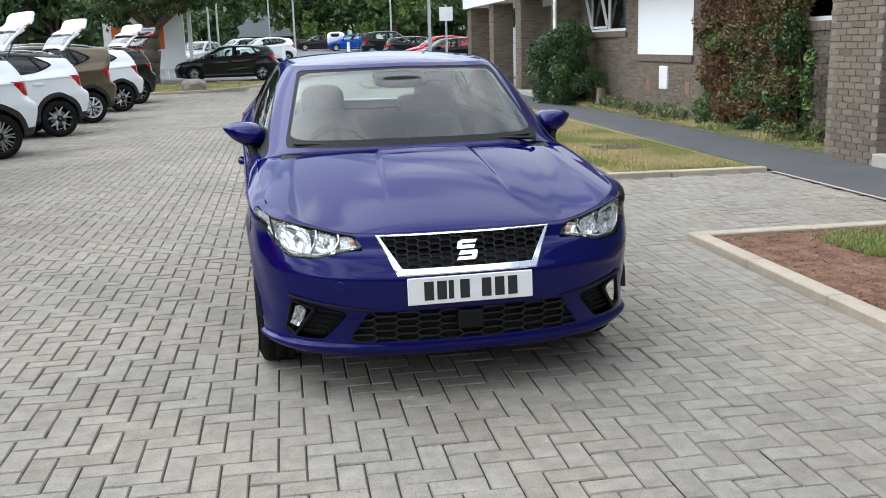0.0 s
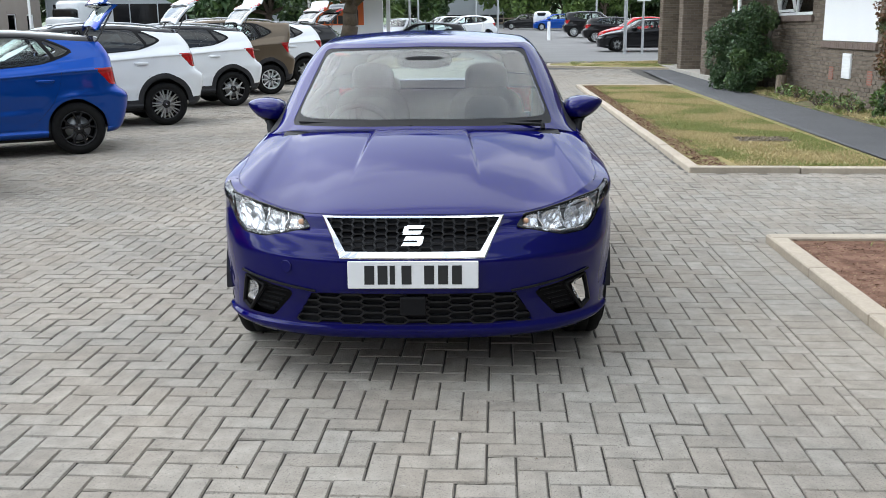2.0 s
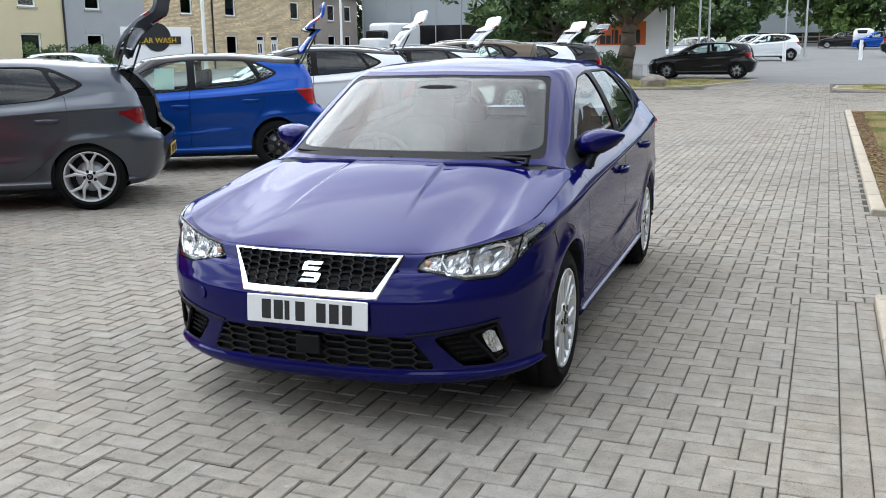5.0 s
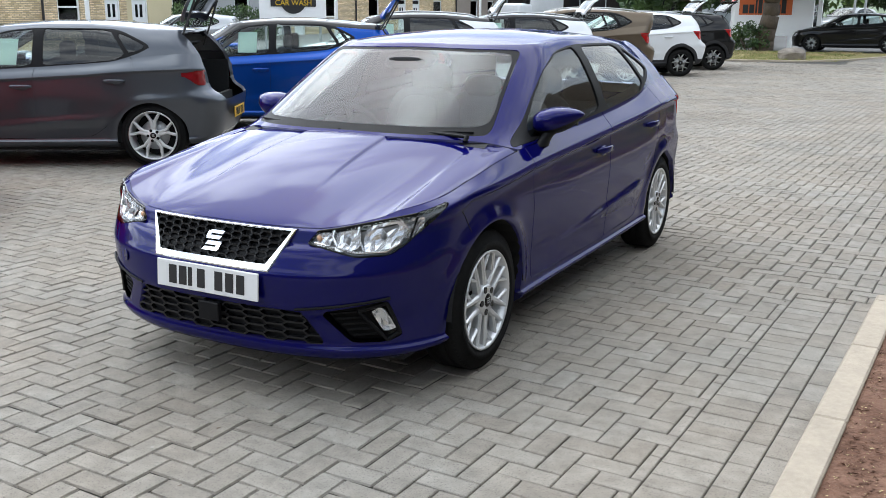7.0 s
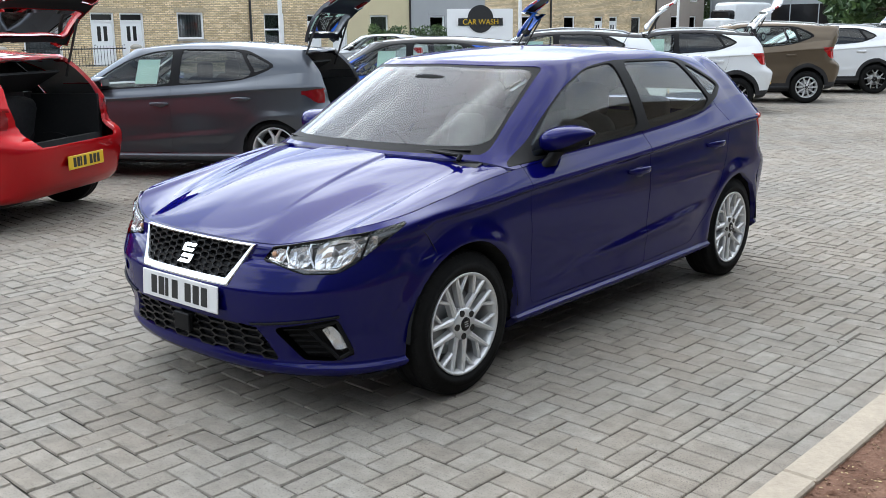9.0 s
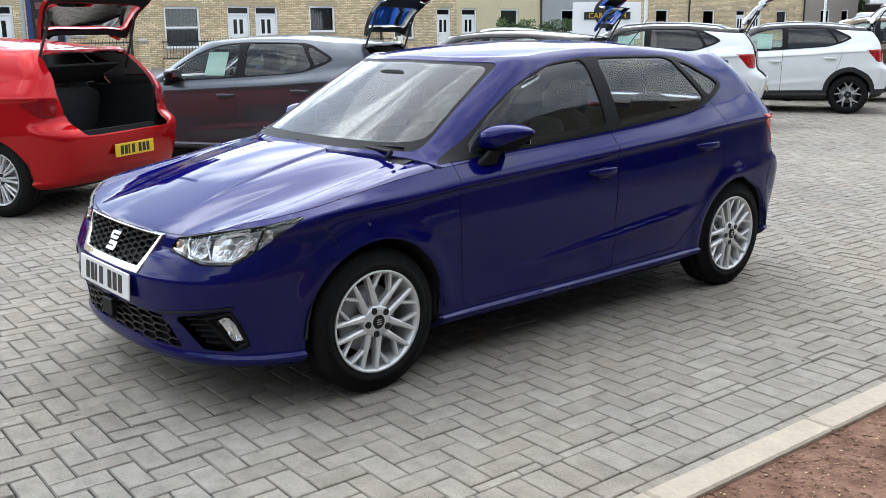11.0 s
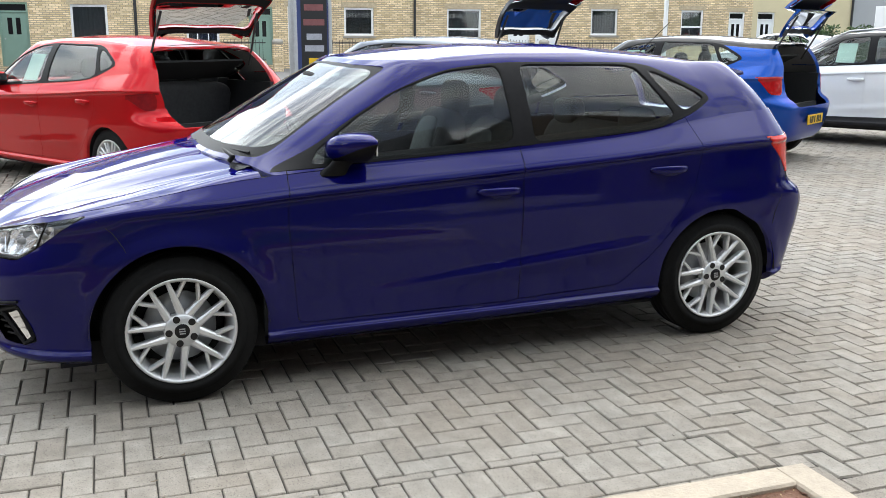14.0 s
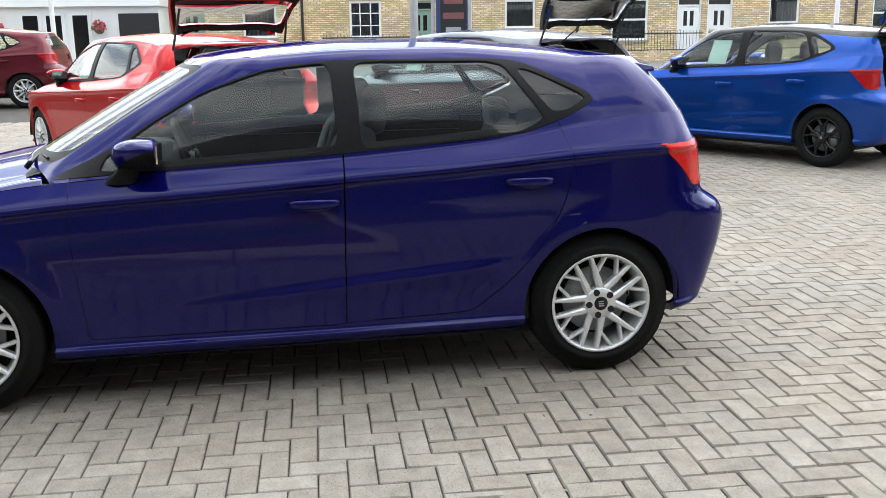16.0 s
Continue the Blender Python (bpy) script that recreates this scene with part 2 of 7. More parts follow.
M["faded_red"] = plain("faded_red_print", (0.20, 0.07, 0.07), 0.6, var=0.2)
M["faded_white"] = plain("faded_white_print", (0.33, 0.34, 0.38), 0.6, var=0.2)
M["fence_red"] = plain("red_sign", (0.55, 0.04, 0.03), 0.4)


# ---- building helpers ----
def rise(y):
    """The ground climbs gently beyond the yard."""
    return max(0.0, 0.017 * (y - 28.0))


def mesh_of(name, bm, material, smooth=False):
    me = bpy.data.meshes.new(name)
    lay = bm.verts.layers.float_vector.get("nrm")
    given = [v[lay].copy() for v in bm.verts] if lay else None
    if lay:
        bm.verts.layers.float_vector.remove(lay)
    bm.to_mesh(me)
    bm.free()
    for mm in (material if isinstance(material, (list, tuple)) else [material]):
        me.materials.append(mm)
    if smooth:
        me.polygons.foreach_set("use_smooth", [True] * len(me.polygons))
    if given:
        me.normals_split_custom_set_from_vertices([n if n.length > 0.5 else Vector((0, 0, 1)) for n in given])
    return me


def part(name, bm, material, parent=None, label="", smooth=False):
    ob = new(name, mesh_of(name, bm, material, smooth))
    if parent is not None:
        ob.parent = parent
    if label:
        ob["label"] = label
    return ob


def thing(name, m, label, category, group="", kind=""):
    ob = new(name)
    ob.matrix_basis = m
    return tagged(ob, label, category, group, kind)


def box(bm, x0, x1, y0, y1, z0, z1, bevel=0.0, m=None):
    r = bmesh.ops.create_cube(bm, size=1)
    vs = r["verts"]
    for v in vs:
        v.co = Vector((x0 + (v.co.x + 0.5) * (x1 - x0), y0 + (v.co.y + 0.5) * (y1 - y0), z0 + (v.co.z + 0.5) * (z1 - z0)))
    if bevel:
        es = list({e for v in vs for e in v.link_edges})
        rb = bmesh.ops.bevel(bm, geom=es, offset=bevel, segments=1, affect="EDGES", profile=0.5)
        vs = list({v for f in rb["faces"] for v in f.verts} | {v for v in vs if v.is_valid})
    if m is not None:
        bmesh.ops.transform(bm, matrix=m, verts=vs)
    return bm


def rod(pts, r, seg=8, r1=None):
    """One continuous round bar along a line of points."""
    bm = bmesh.new()
    pts = [Vector(p) for p in pts]
    rings = []
    for i, p in enumerate(pts):
        d = (pts[min(i + 1, len(pts) - 1)] - pts[max(i - 1, 0)]).normalized()
        q = d.to_track_quat("Z", "Y")
        rr = r if r1 is None else r + (r1 - r) * i / (len(pts) - 1)
        rings.append([bm.verts.new(p + q @ Vector((rr * math.cos(2 * math.pi * k / seg), rr * math.sin(2 * math.pi * k / seg), 0))) for k in range(seg)])
    for a, b in zip(rings, rings[1:]):
        for k in range(seg):
            bm.faces.new((a[k], a[(k + 1) % seg], b[(k + 1) % seg], b[k]))
    bm.faces.new(rings[0][::-1])
    bm.faces.new(rings[-1])
    return bm


def boxes(*rows, bevel=0.0):
    bm = bmesh.new()
    for r in rows:
        box(bm, *r, bevel=bevel)
    return bm


def tube(bm, p, q, r0, r1=None, seg=10):
    p, q = Vector(p), Vector(q)
    d = q - p
    rot = d.to_track_quat("Z", "Y").to_matrix().to_4x4()
    bmesh.ops.create_cone(bm, cap_ends=True, segments=seg, radius1=r0, radius2=r0 if r1 is None else r1, depth=d.length,
                          matrix=Matrix.Translation((p + q) / 2) @ rot)
    return bm


def sheet(name, outline, z, material, label, category, thick=0.0):
    """A flat piece of ground from its outline, with a vertical edge if thick."""
    bm = bmesh.new()
    top = [bm.verts.new((x, y, z + rise(y))) for x, y in outline]
    bm.faces.new(top)
    if thick:
        low = [bm.verts.new((v.co.x, v.co.y, v.co.z - thick)) for v in top]
        for i in range(len(top)):
            j = (i + 1) % len(top)
            bm.faces.new((top[j], top[i], low[i], low[j]))
    bmesh.ops.recalc_face_normals(bm, faces=bm.faces)
    return tagged(part(name, bm, material), label, category, kind="structure")


# ---- ground ----
def ground_sheet():
    ys = [-400, -60, 28, 60, 100, 160, 900]
    xs = [-900, -60, 60, 900]
    bm = bmesh.new()
    g = [[bm.verts.new((x, y, rise(min(y, 110)) - 0.022)) for x in xs] for y in ys]
    for i in range(len(ys) - 1):
        for j in range(len(xs) - 1):
            bm.faces.new((g[i][j], g[i][j + 1], g[i + 1][j + 1], g[i + 1][j]))
    tagged(part("ground", bm, M["road"]), "pale grey worn asphalt of car parks and roads", "ground", kind="structure")


ground_sheet()
YARD = [(-19, -14), (14, -14), (14, 9.0), (6.3, 9.3), (6.3, 22.8), (6.7, 36.5), (-19, 36.5)]
sheet("yard_bed", [(-19, -14), (14, -14), (14, 28), (-19, 28)], -0.010, M["joint"], "dark sand bed under the block paving", "paving bed")
sheet("yard_bed_far", [(-19, 28), (14, 28), (14, 36.5), (-19, 36.5)], -0.010, M["joint"], "dark sand bed under the block paving", "paving bed")


def kerb_run(parent, pts, width=0.12, top=0.055, piece=0.914, inner=1):
    """Kerb stones laid end to end along a line; inner: the side on which the bed lies."""
    for (x0, y0), (x1, y1) in zip(pts, pts[1:]):
        d = Vector((x1 - x0, y1 - y0, 0))
        n = max(1, round(d.length / piece))
        step = d.length / n
        a = math.atan2(d.y, d.x)
        bm = box(bmesh.new(), 0.004, step - 0.004, 0 if inner > 0 else -width, width if inner > 0 else 0, -0.10, top, 0.008)
        me = mesh_of("kerb_stone", bm, M["kerb"])
        for i in range(n):
            p = Vector((x0, y0, 0)) + d.normalized() * step * i
            ob = new("kerb_stone", me)
            ob.parent = parent
            ob.matrix_basis = Matrix.Translation((p.x, p.y, rise(p.y) + random.uniform(-0.003, 0.003))) @ Matrix.Rotation(a, 4, "Z")


def island(name, label, pts, bed, mat, top=0.055):
    k = thing(name, Matrix(), label, "kerb", kind="structure")
    kerb_run(k, pts, top=top)
    sheet(name + "_bed", bed, top - 0.02, mat, "dry grass and bare earth inside a kerb", "grass bed", 0.1)


# front bed, beside which the camera passes
island("front_kerb", "pale concrete kerb stones round the front bed", [(2.885, -12), (2.885, 6.42), (9.4, 6.42)][::-1],
       [(2.99, -12), (9.5, -12), (9.5, 6.31), (2.99, 6.31)], M["soil"])
island("lawn_kerb", "pale concrete kerb stones round the lawn", [(5.25, 23.3), (2.95, 23.5), (2.98, 9.55), (5.15, 9.50)][::1],
       [(3.05, 23.4), (3.08, 9.65), (5.12, 9.62), (5.3, 23.2)], M["grass"])
island("tip_kerb", "pale concrete kerb stones round a grass tip", [(7.2, 36.0), (2.8, 34.4), (2.7, 33.0), (3.6, 32.2), (7.0, 31.0)],
       [(7.0, 31.1), (3.65, 32.3), (2.82, 33.05), (2.9, 34.3), (7.2, 35.9)], M["grass"])
island("tree_kerb", "pale concrete kerb stones round the tree bed", [(0.1, 38.6), (-1.3, 34.6), (-2.6, 33.2), (-5.6, 32.6), (-14, 32.4)][::-1],
       [(0.0, 38.9), (-1.38, 34.75), (-2.65, 33.32), (-5.6, 32.72), (-14, 32.5), (-14, 39)], M["grass"])
sheet("path", [(5.2, 6.46), (9.3, 6.46), (9.3, 9.0), (6.45, 9.0), (6.45, 23.5), (6.75, 31), (5.6, 31), (5.35, 23.3)], 0.012, M["asphalt"], "dark asphalt footpath along the building", "path")
sheet("path_edging", [(5.15, 6.46), (5.2, 6.46), (5.2, 9.45), (5.15, 9.45)], 0.016, M["kerb"], "thin pale edging between paving and path", "edging")
sheet("wall_bed", [(6.45, 10.1), (7.35, 10.1), (7.35, 22.3), (6.45, 22.3)], 0.03, M["dirtbed"], "weedy planting strip at the foot of the wall", "planting strip", 0.06)


# ---- cars: one shell, cut into panels, glass and openings ----
def curve(*keys):
    """A smooth curve without overshoot through (a, b) pairs."""
    k = np.array(keys, float)
    a, b = k[:, 0], k[:, 1]
    h = np.diff(a)
    d = np.diff(b) / h
    m = np.zeros(len(a))
    m[0], m[-1] = d[0], d[-1]
    for i in range(1, len(a) - 1):
        if d[i - 1] * d[i] > 0:
            w1, w2 = 2 * h[i] + h[i - 1], h[i] + 2 * h[i - 1]
            m[i] = (w1 + w2) / (w1 / d[i - 1] + w2 / d[i])

    def f(v):
        v = np.asarray(v, float)
        i = np.clip(np.searchsorted(a, v) - 1, 0, len(h) - 1)
        t = np.clip((v - a[i]) / h[i], -0.5, 1.5)
        return ((2 * t**3 - 3 * t**2 + 1) * b[i] + (t**3 - 2 * t**2 + t) * h[i] * m[i]
                + (-2 * t**3 + 3 * t**2) * b[i + 1] + (t**3 - t**2) * h[i] * m[i + 1])
    return f


def rounded(pts, n=5, r=0.35):
    """A closed outline with its corners rounded off."""
    p = [np.array(q, float) for q in pts]
    out = []
    for i in range(len(p)):
        a, b, c = p[i - 1], p[i], p[(i + 1) % len(p)]
        s, e = b + (a - b) * min(r, 0.45), b + (c - b) * min(r, 0.45)
        for t in np.linspace(0, 1, n):
            out.append((1 - t)**2 * s + 2 * t * (1 - t) * b + t * t * e)
    return np.array(out)


def inside(pts, poly):
    """Signed distance to a closed outline, negative inside."""
    x, y = pts[:, 0], pts[:, 1]
    best = np.full(len(pts), 1e9)
    odd = np.zeros(len(pts), bool)
    for (x0, y0), (x1, y1) in zip(poly, np.roll(poly, -1, 0)):
        dx, dy = x1 - x0, y1 - y0
        t = np.clip(((x - x0) * dx + (y - y0) * dy) / max(dx * dx + dy * dy, 1e-12), 0, 1)
        best = np.minimum(best, np.hypot(x - x0 - t * dx, y - y0 - t * dy))
        if y0 != y1:
            odd ^= ((y0 > y) != (y1 > y)) & (x < dx * (y - y0) / dy + x0)
    return np.where(odd, -best, best)


SIDE_W = curve((0.3, 0.85), (0.62, 0.862), (0.83, 0.872), (1.3, 0.870), (2.3, 0.876), (3.0, 0.880), (3.4, 0.876), (3.6, 0.862))
BELT = curve((0.0, 0.700), (0.112, 0.712), (0.2, 0.748), (0.33, 0.778), (0.59, 0.818), (1.0, 0.885), (1.25, 0.910), (2.3, 0.968), (2.9, 1.012), (3.3, 1.075), (3.7, 1.11), (4.1, 1.11))
CREASE = curve((0.0, 0.690), (0.33, 0.735), (0.56, 0.775), (1.0, 0.805), (1.25, 0.825), (1.7, 0.85), (2.3, 0.885), (2.8, 0.915), (3.2, 0.945), (3.6, 0.965), (4.1, 0.975))
TOPLINE = curve((0.11, 0.704), (0.47, 0.703), (0.58, 0.704), (0.72, 0.719), (0.85, 0.739), (0.95, 0.757), (1.0, 0.772), (1.2, 0.80))
ROOF = curve((1.60, 1.330), (1.70, 1.356), (1.86, 1.382), (2.1, 1.405), (2.4, 1.42), (2.7, 1.42), (3.16, 1.392), (3.55, 1.348), (3.9, 1.30))
ROOF_W = curve((1.4, 0.555), (1.7, 0.56), (2.2, 0.572), (3.0, 0.552), (3.45, 0.530))
# heights at front, front wheel, rear wheel and rear; nose; inset of the flank; tail
LEVELS = [(0.185, 0.185, 0.205, 0.25, 0.12, 0.120, 3.87), (0.20, 0.20, 0.22, 0.265, 0.06, 0.060, 3.92), (0.235, 0.245, 0.270, 0.30, 0.045, 0.006, 3.945),
          (0.262, 0.264, 0.290, 0.33, 0.050, 0.027, 3.970), (0.34, 0.36, 0.39, 0.44, 0.040, 0.028, 4.012), (0.42, 0.46, 0.50, 0.55, 0.018, 0.020, 4.042),
          (0.52, 0.56, 0.62, 0.64, 0.014, 0.011, 4.052), (0.560, 0.62, 0.70, 0.700, 0.030, 0.006, 4.025), (0.62, 0.68, 0.78, 0.78, 0.062, 0.008, 3.925)]


def level_height(row):
    return curve((0.0, row[0]), (0.7, row[1]), (3.3, row[2]), (4.05, row[3]))


def car_grid(fine=1.0):
    """Half of the shell as grids of points: flanks with nose and tail, cabin, roof, bonnet."""
    nf, nr = int(34 * fine), int(26 * fine)
    n1, n2 = int(34 * fine), int(66 * fine)
    phf = np.linspace(0, math.pi / 2, nf, endpoint=False)
    phr = np.linspace(math.pi / 2, 0, nr + 1)[1:]
    f2 = np.linspace(0, 1, n2 + 1)

    side_a = np.linspace(0.62, 1.5, n1, endpoint=False)
    rows = []

    def flank(inset, nose, tail, zf):
        # side points run 0.62 to 1.5 and 1.5 to 3.45
        w = lambda y: SIDE_W(y) - inset(y)
        wf, wr = w(np.array([0.62]))[0], w(np.array([3.45]))[0]
        sy = np.concatenate([side_a, 1.5 + (3.45 - 1.5) * f2])
        x = np.concatenate([wf * np.sin(phf)**(2 / 2.6), w(sy), wr * np.sin(phr)**(2 / 4.6)])
        y = np.concatenate([0.62 - (0.62 - nose) * np.cos(phf)**(2 / 2.6), sy, 3.45 + (tail - 3.45) * np.cos(phr)**(2 / 4.6)])
        return np.stack([x, y, zf(y)], 1)

    for r in LEVELS:
        tuck = max(0.0, 0.045 - r[5]) * (r[3] < 0.35)
        rows.append(flank(lambda y, i=r[5], t=tuck: i + t * np.clip((np.asarray(y) - 3.50) / 0.22, 0, 1), r[4], r[6], level_height(r)))
    hard = curve((0.0, 0.15), (0.7, 0.6), (1.1, 1.0), (3.4, 1.0), (3.9, 0.4))
    for dz, inset, nose, tail in ((-0.034, 0.0135, 0.088, 3.90), (-0.016, 0.0125, 0.092, 3.895), (-0.003, 0.0005, 0.096, 3.89), (0.004, 0.002, 0.099, 3.887), (0.022, 0.011, 0.102, 3.88)):
        rows.append(flank(lambda y, i=inset: i * hard(y) + 0.004 * (1 - hard(y)), nose, tail, lambda y, d=dz: CREASE(y) + d * np.clip(0.35 + y, 0.35, 1)))
    belt_in = curve((0.3, 0.045), (0.7, 0.070), (1.2, 0.066), (2.3, 0.062), (2.9, 0.076), (3.3, 0.100), (3.6, 0.122), (4.1, 0.125))
    rows.append(flank(belt_in, 0.112, 3.845, BELT))
    k = np.array(rows)
    # over the nose the bonnet's shut line runs along grille and headlights
    ahead = k[-1][:, 1] < 0.30
    k[-1][:, 2] = np.where(ahead, TOPLINE(k[-1][:, 0] + k[-1][:, 1]), k[-1][:, 2])
    for i, fr in zip(range(9, 14), (0.30, 0.48, 0.62, 0.74, 0.88)):
        most = k[8][:, 2] + (k[-1][:, 2] - k[8][:, 2]) * fr
        k[i][:, 2] = np.where(k[-1][:, 1] < 0.62, np.minimum(k[i][:, 2], most), k[i][:, 2])
    # denser rows by smooth steps
    sub = [max(1, int(round(s * fine))) for s in (1, 2, 3, 6, 8, 8, 5, 6, 6, 2, 3, 1, 3, 6)]
    out = []
    n = len(k)
    d = np.diff(k, axis=0)
    m = np.zeros_like(k)
    m[0], m[-1] = d[0], d[-1]
    for i in range(1, n - 1):
        a, b = d[i - 1], d[i]
        with np.errstate(divide="ignore", invalid="ignore"):
            m[i] = np.where(a * b > 0, 2 * a * b / (a + b), 0)
    for i in range(n - 1):
        for t in np.arange(sub[i]) / sub[i]:
            out.append((2 * t**3 - 3 * t**2 + 1) * k[i] + (t**3 - 2 * t**2 + t) * m[i] + (-2 * t**3 + 3 * t**2) * k[i + 1] + (t**3 - t**2) * m[i + 1])
    out.append(k[-1])
    low = np.array(out)
    # the hollow under the blade along the lower doors
    y, z = low[..., 1], low[..., 2]
    x_side = low[..., 0].copy()
    line = 0.43 + (y - 1.7) * 0.088
    fade = np.clip((y - 1.5) / 0.7, 0, 1) * np.clip((3.05 - y) / 0.25, 0, 1)
    dd = line - z
    low[..., 0] += 0.019 * fade / (1 + np.exp(-(dd - 0.014) / 0.0055)) * np.exp(-np.clip(dd - 0.02, 0, 1) / 0.09) * (np.abs(y - 2.3) < 0.9) * (x_side > 0.6)
    # flared wheel arches
    for yc in (0.815, 3.385):
        rr = np.hypot(y - yc, z - 0.30)
        low[..., 0] += 0.016 * np.exp(-((rr - 0.365) / 0.045)**2) * (low[..., 0] > 0.6) * np.clip((z - 0.25) / 0.1, 0, 1)
    belt = low[-1]
    # cabin
    prof = [(0, 0), (0.06, 0.033), (0.2, 0.108), (0.4, 0.240), (0.6, 0.405), (0.78, 0.592), (0.9, 0.757), (0.96, 0.868), (1, 1)]
    tz = curve(*[(i / 8, p[0]) for i, p in enumerate(prof)])
    tx = curve(*[(i / 8, p[1]) for i, p in enumerate(prof)])
    top = []
    nrow = int(30 * fine)
    for t in np.linspace(0, 1, nrow + 1):
        a, b = float(tz(t)), float(tx(t))
        ycf = 1.5 + 0.52 * a
        ycr = 3.45 - 0.12 * a
        sy = ycf + (ycr - ycf) * f2
        ys0 = 1.5 + (3.45 - 1.5) * f2
        w0 = SIDE_W(ys0) - belt_in(ys0)
        w = w0 + (ROOF_W(sy) - w0) * b
        zb, zt = BELT(ys0), ROOF(sy) - 0.11 * ROOF_W(sy)**2
        zs = zb + (zt - zb) * a
        nose = 0.985 + 0.715 * a - 0.05 * a * (1 - a)
        tail = 3.845 - 0.160 * a + 0.05 * a * (1 - a)
        xf = w[0] * np.sin(phf)**(2 / 2.6)
        yf = ycf - (ycf - nose) * np.cos(phf)**(2 / 2.6)
        zfc = 0.955 + (ROOF(1.70) - 0.955) * a
        zf = zfc + (zs[0] - zfc) * np.sin(phf)**3
        hold = np.clip((yf - 1.06) / 0.16, 0, 1) * (1 - a)**5 * np.clip((np.sin(phf)**(2 / 2.6) - 0.72) / 0.2, 0, 1)
        hold = hold * hold * (3 - 2 * hold)
        xf = xf + hold * (SIDE_W(yf) - belt_in(yf) - xf)
        zf = zf + hold * (BELT(yf) - zf)
        pe = 4.6 - 0.8 * a
        xr = w[-1] * np.sin(phr)**(2 / pe)
        yr = ycr + (tail - ycr) * np.cos(phr)**(2 / pe)
        zrc = 1.11 + (ROOF(3.68) - 1.11) * a
        zr = zs[-1] + (zrc - zs[-1]) * (1 - np.sin(phr)**2)
        if t == 1:
            zf, zr = ROOF(yf) - 0.11 * xf**2, ROOF(yr) - 0.11 * xr**2
        top.append(np.stack([np.concatenate([xf, w, xr]), np.concatenate([yf, sy, yr]), np.concatenate([zf, zs, zr])], 1))
    top = np.array(top)
    roof = []
    for r in np.linspace(0, 1, int(16 * fine) + 1):
        e = top[-1].copy()
        e[:, 0] *= 1 - r
        e[:, 2] = ROOF(e[:, 1]) - 0.11 * e[:, 0]**2
        roof.append(e)
    # bonnet: its columns run from the front edge to the scuttle, two of them along the pressed creases
    nb = nf + int(np.searchsorted(side_a, 1.165))
    edge = belt[:nb]
    arc = np.concatenate([[0], np.cumsum(np.linalg.norm(np.diff(edge, axis=0), axis=1))])
    step = lambda lo, hi, n: np.linspace(lo, hi, max(2, int(n * fine)), endpoint=False)
    q_in, q_out = 0.27, 0.45
    us = np.concatenate([step(0, 0.25, 9), step(0.25, 0.30, 12), step(0.30, 0.42, 8), step(0.42, 0.48, 12), step(0.48, 1.0, 40), [1.0]])
    along = curve((0, 0.0), (q_in, 0.285), (q_out, 0.47), (0.6, 0.70), (1.0, arc[-1]))(us)
    front_edge = np.stack([np.interp(along, arc, edge[:, i]) for i in range(3)], 1)
    cx = curve((0, 0.0), (q_in, 0.215), (q_out, 0.545), (0.6, 0.63), (1.0, 0.735))(us)
    q = cx / 0.735
    cowl = np.stack([cx, 1.005 + 0.150 * q**2.2, 0.962 - 0.042 * q**2], 1)
    soft = lambda v, w: w * np.log1p(np.exp(np.clip(v / w, -30, 30)))
    bon = []
    for r in np.linspace(0, 1, int(44 * fine) + 1):
        p = front_edge * (1 - r) + cowl * r
        far = np.linalg.norm(p - front_edge, axis=1)
        p[:, 2] += 0.032 * (4 * r * (1 - r)) * (1 - 0.75 * q**2) + 0.006 * (1 - np.exp(-far / 0.035)) * (1 - r) * (1 - q**4)
        s = max(0.0, min(1.0, (r - 0.18) / 0.55))
        s = s * s * (3 - 2 * s)
        mid_x = np.interp(q_in, us, p[:, 0])
        d = p[:, 0] - mid_x
        p[:, 2] -= 0.011 * s / (1 + np.exp(-np.clip((d - 0.010) / 0.0035, -40, 40))) * np.exp(-np.clip(d, 0, 1) / 0.11)
        out_x = np.interp(q_out, us, p[:, 0])
        g = math.sin(math.pi * min(1.0, r * 1.02))**0.7 if 0 < r < 0.98 else 0.0
        fall = np.clip((1 - us) / (1 - q_out), 0, 1)
        p[:, 2] -= g * 0.10 * soft(p[:, 0] - out_x, 0.006) * fall
        bon.append(p)
    return low, top, np.array(roof), np.array(bon)


def grid_mesh(*grids):
    bm = bmesh.new()
    for g in grids:
        v = [[bm.verts.new(p) for p in row] for row in g]
        for i in range(len(v) - 1):
            for j in range(len(v[0]) - 1):
                bm.faces.new((v[i][j], v[i][j + 1], v[i + 1][j + 1], v[i + 1][j]))
    bmesh.ops.remove_doubles(bm, verts=bm.verts, dist=0.0004)
    bmesh.ops.recalc_face_normals(bm, faces=bm.faces)
    c = sum((f.normal.x * f.calc_area() for f in bm.faces))
    if c < 0:
        bmesh.ops.reverse_faces(bm, faces=bm.faces)
    return bm


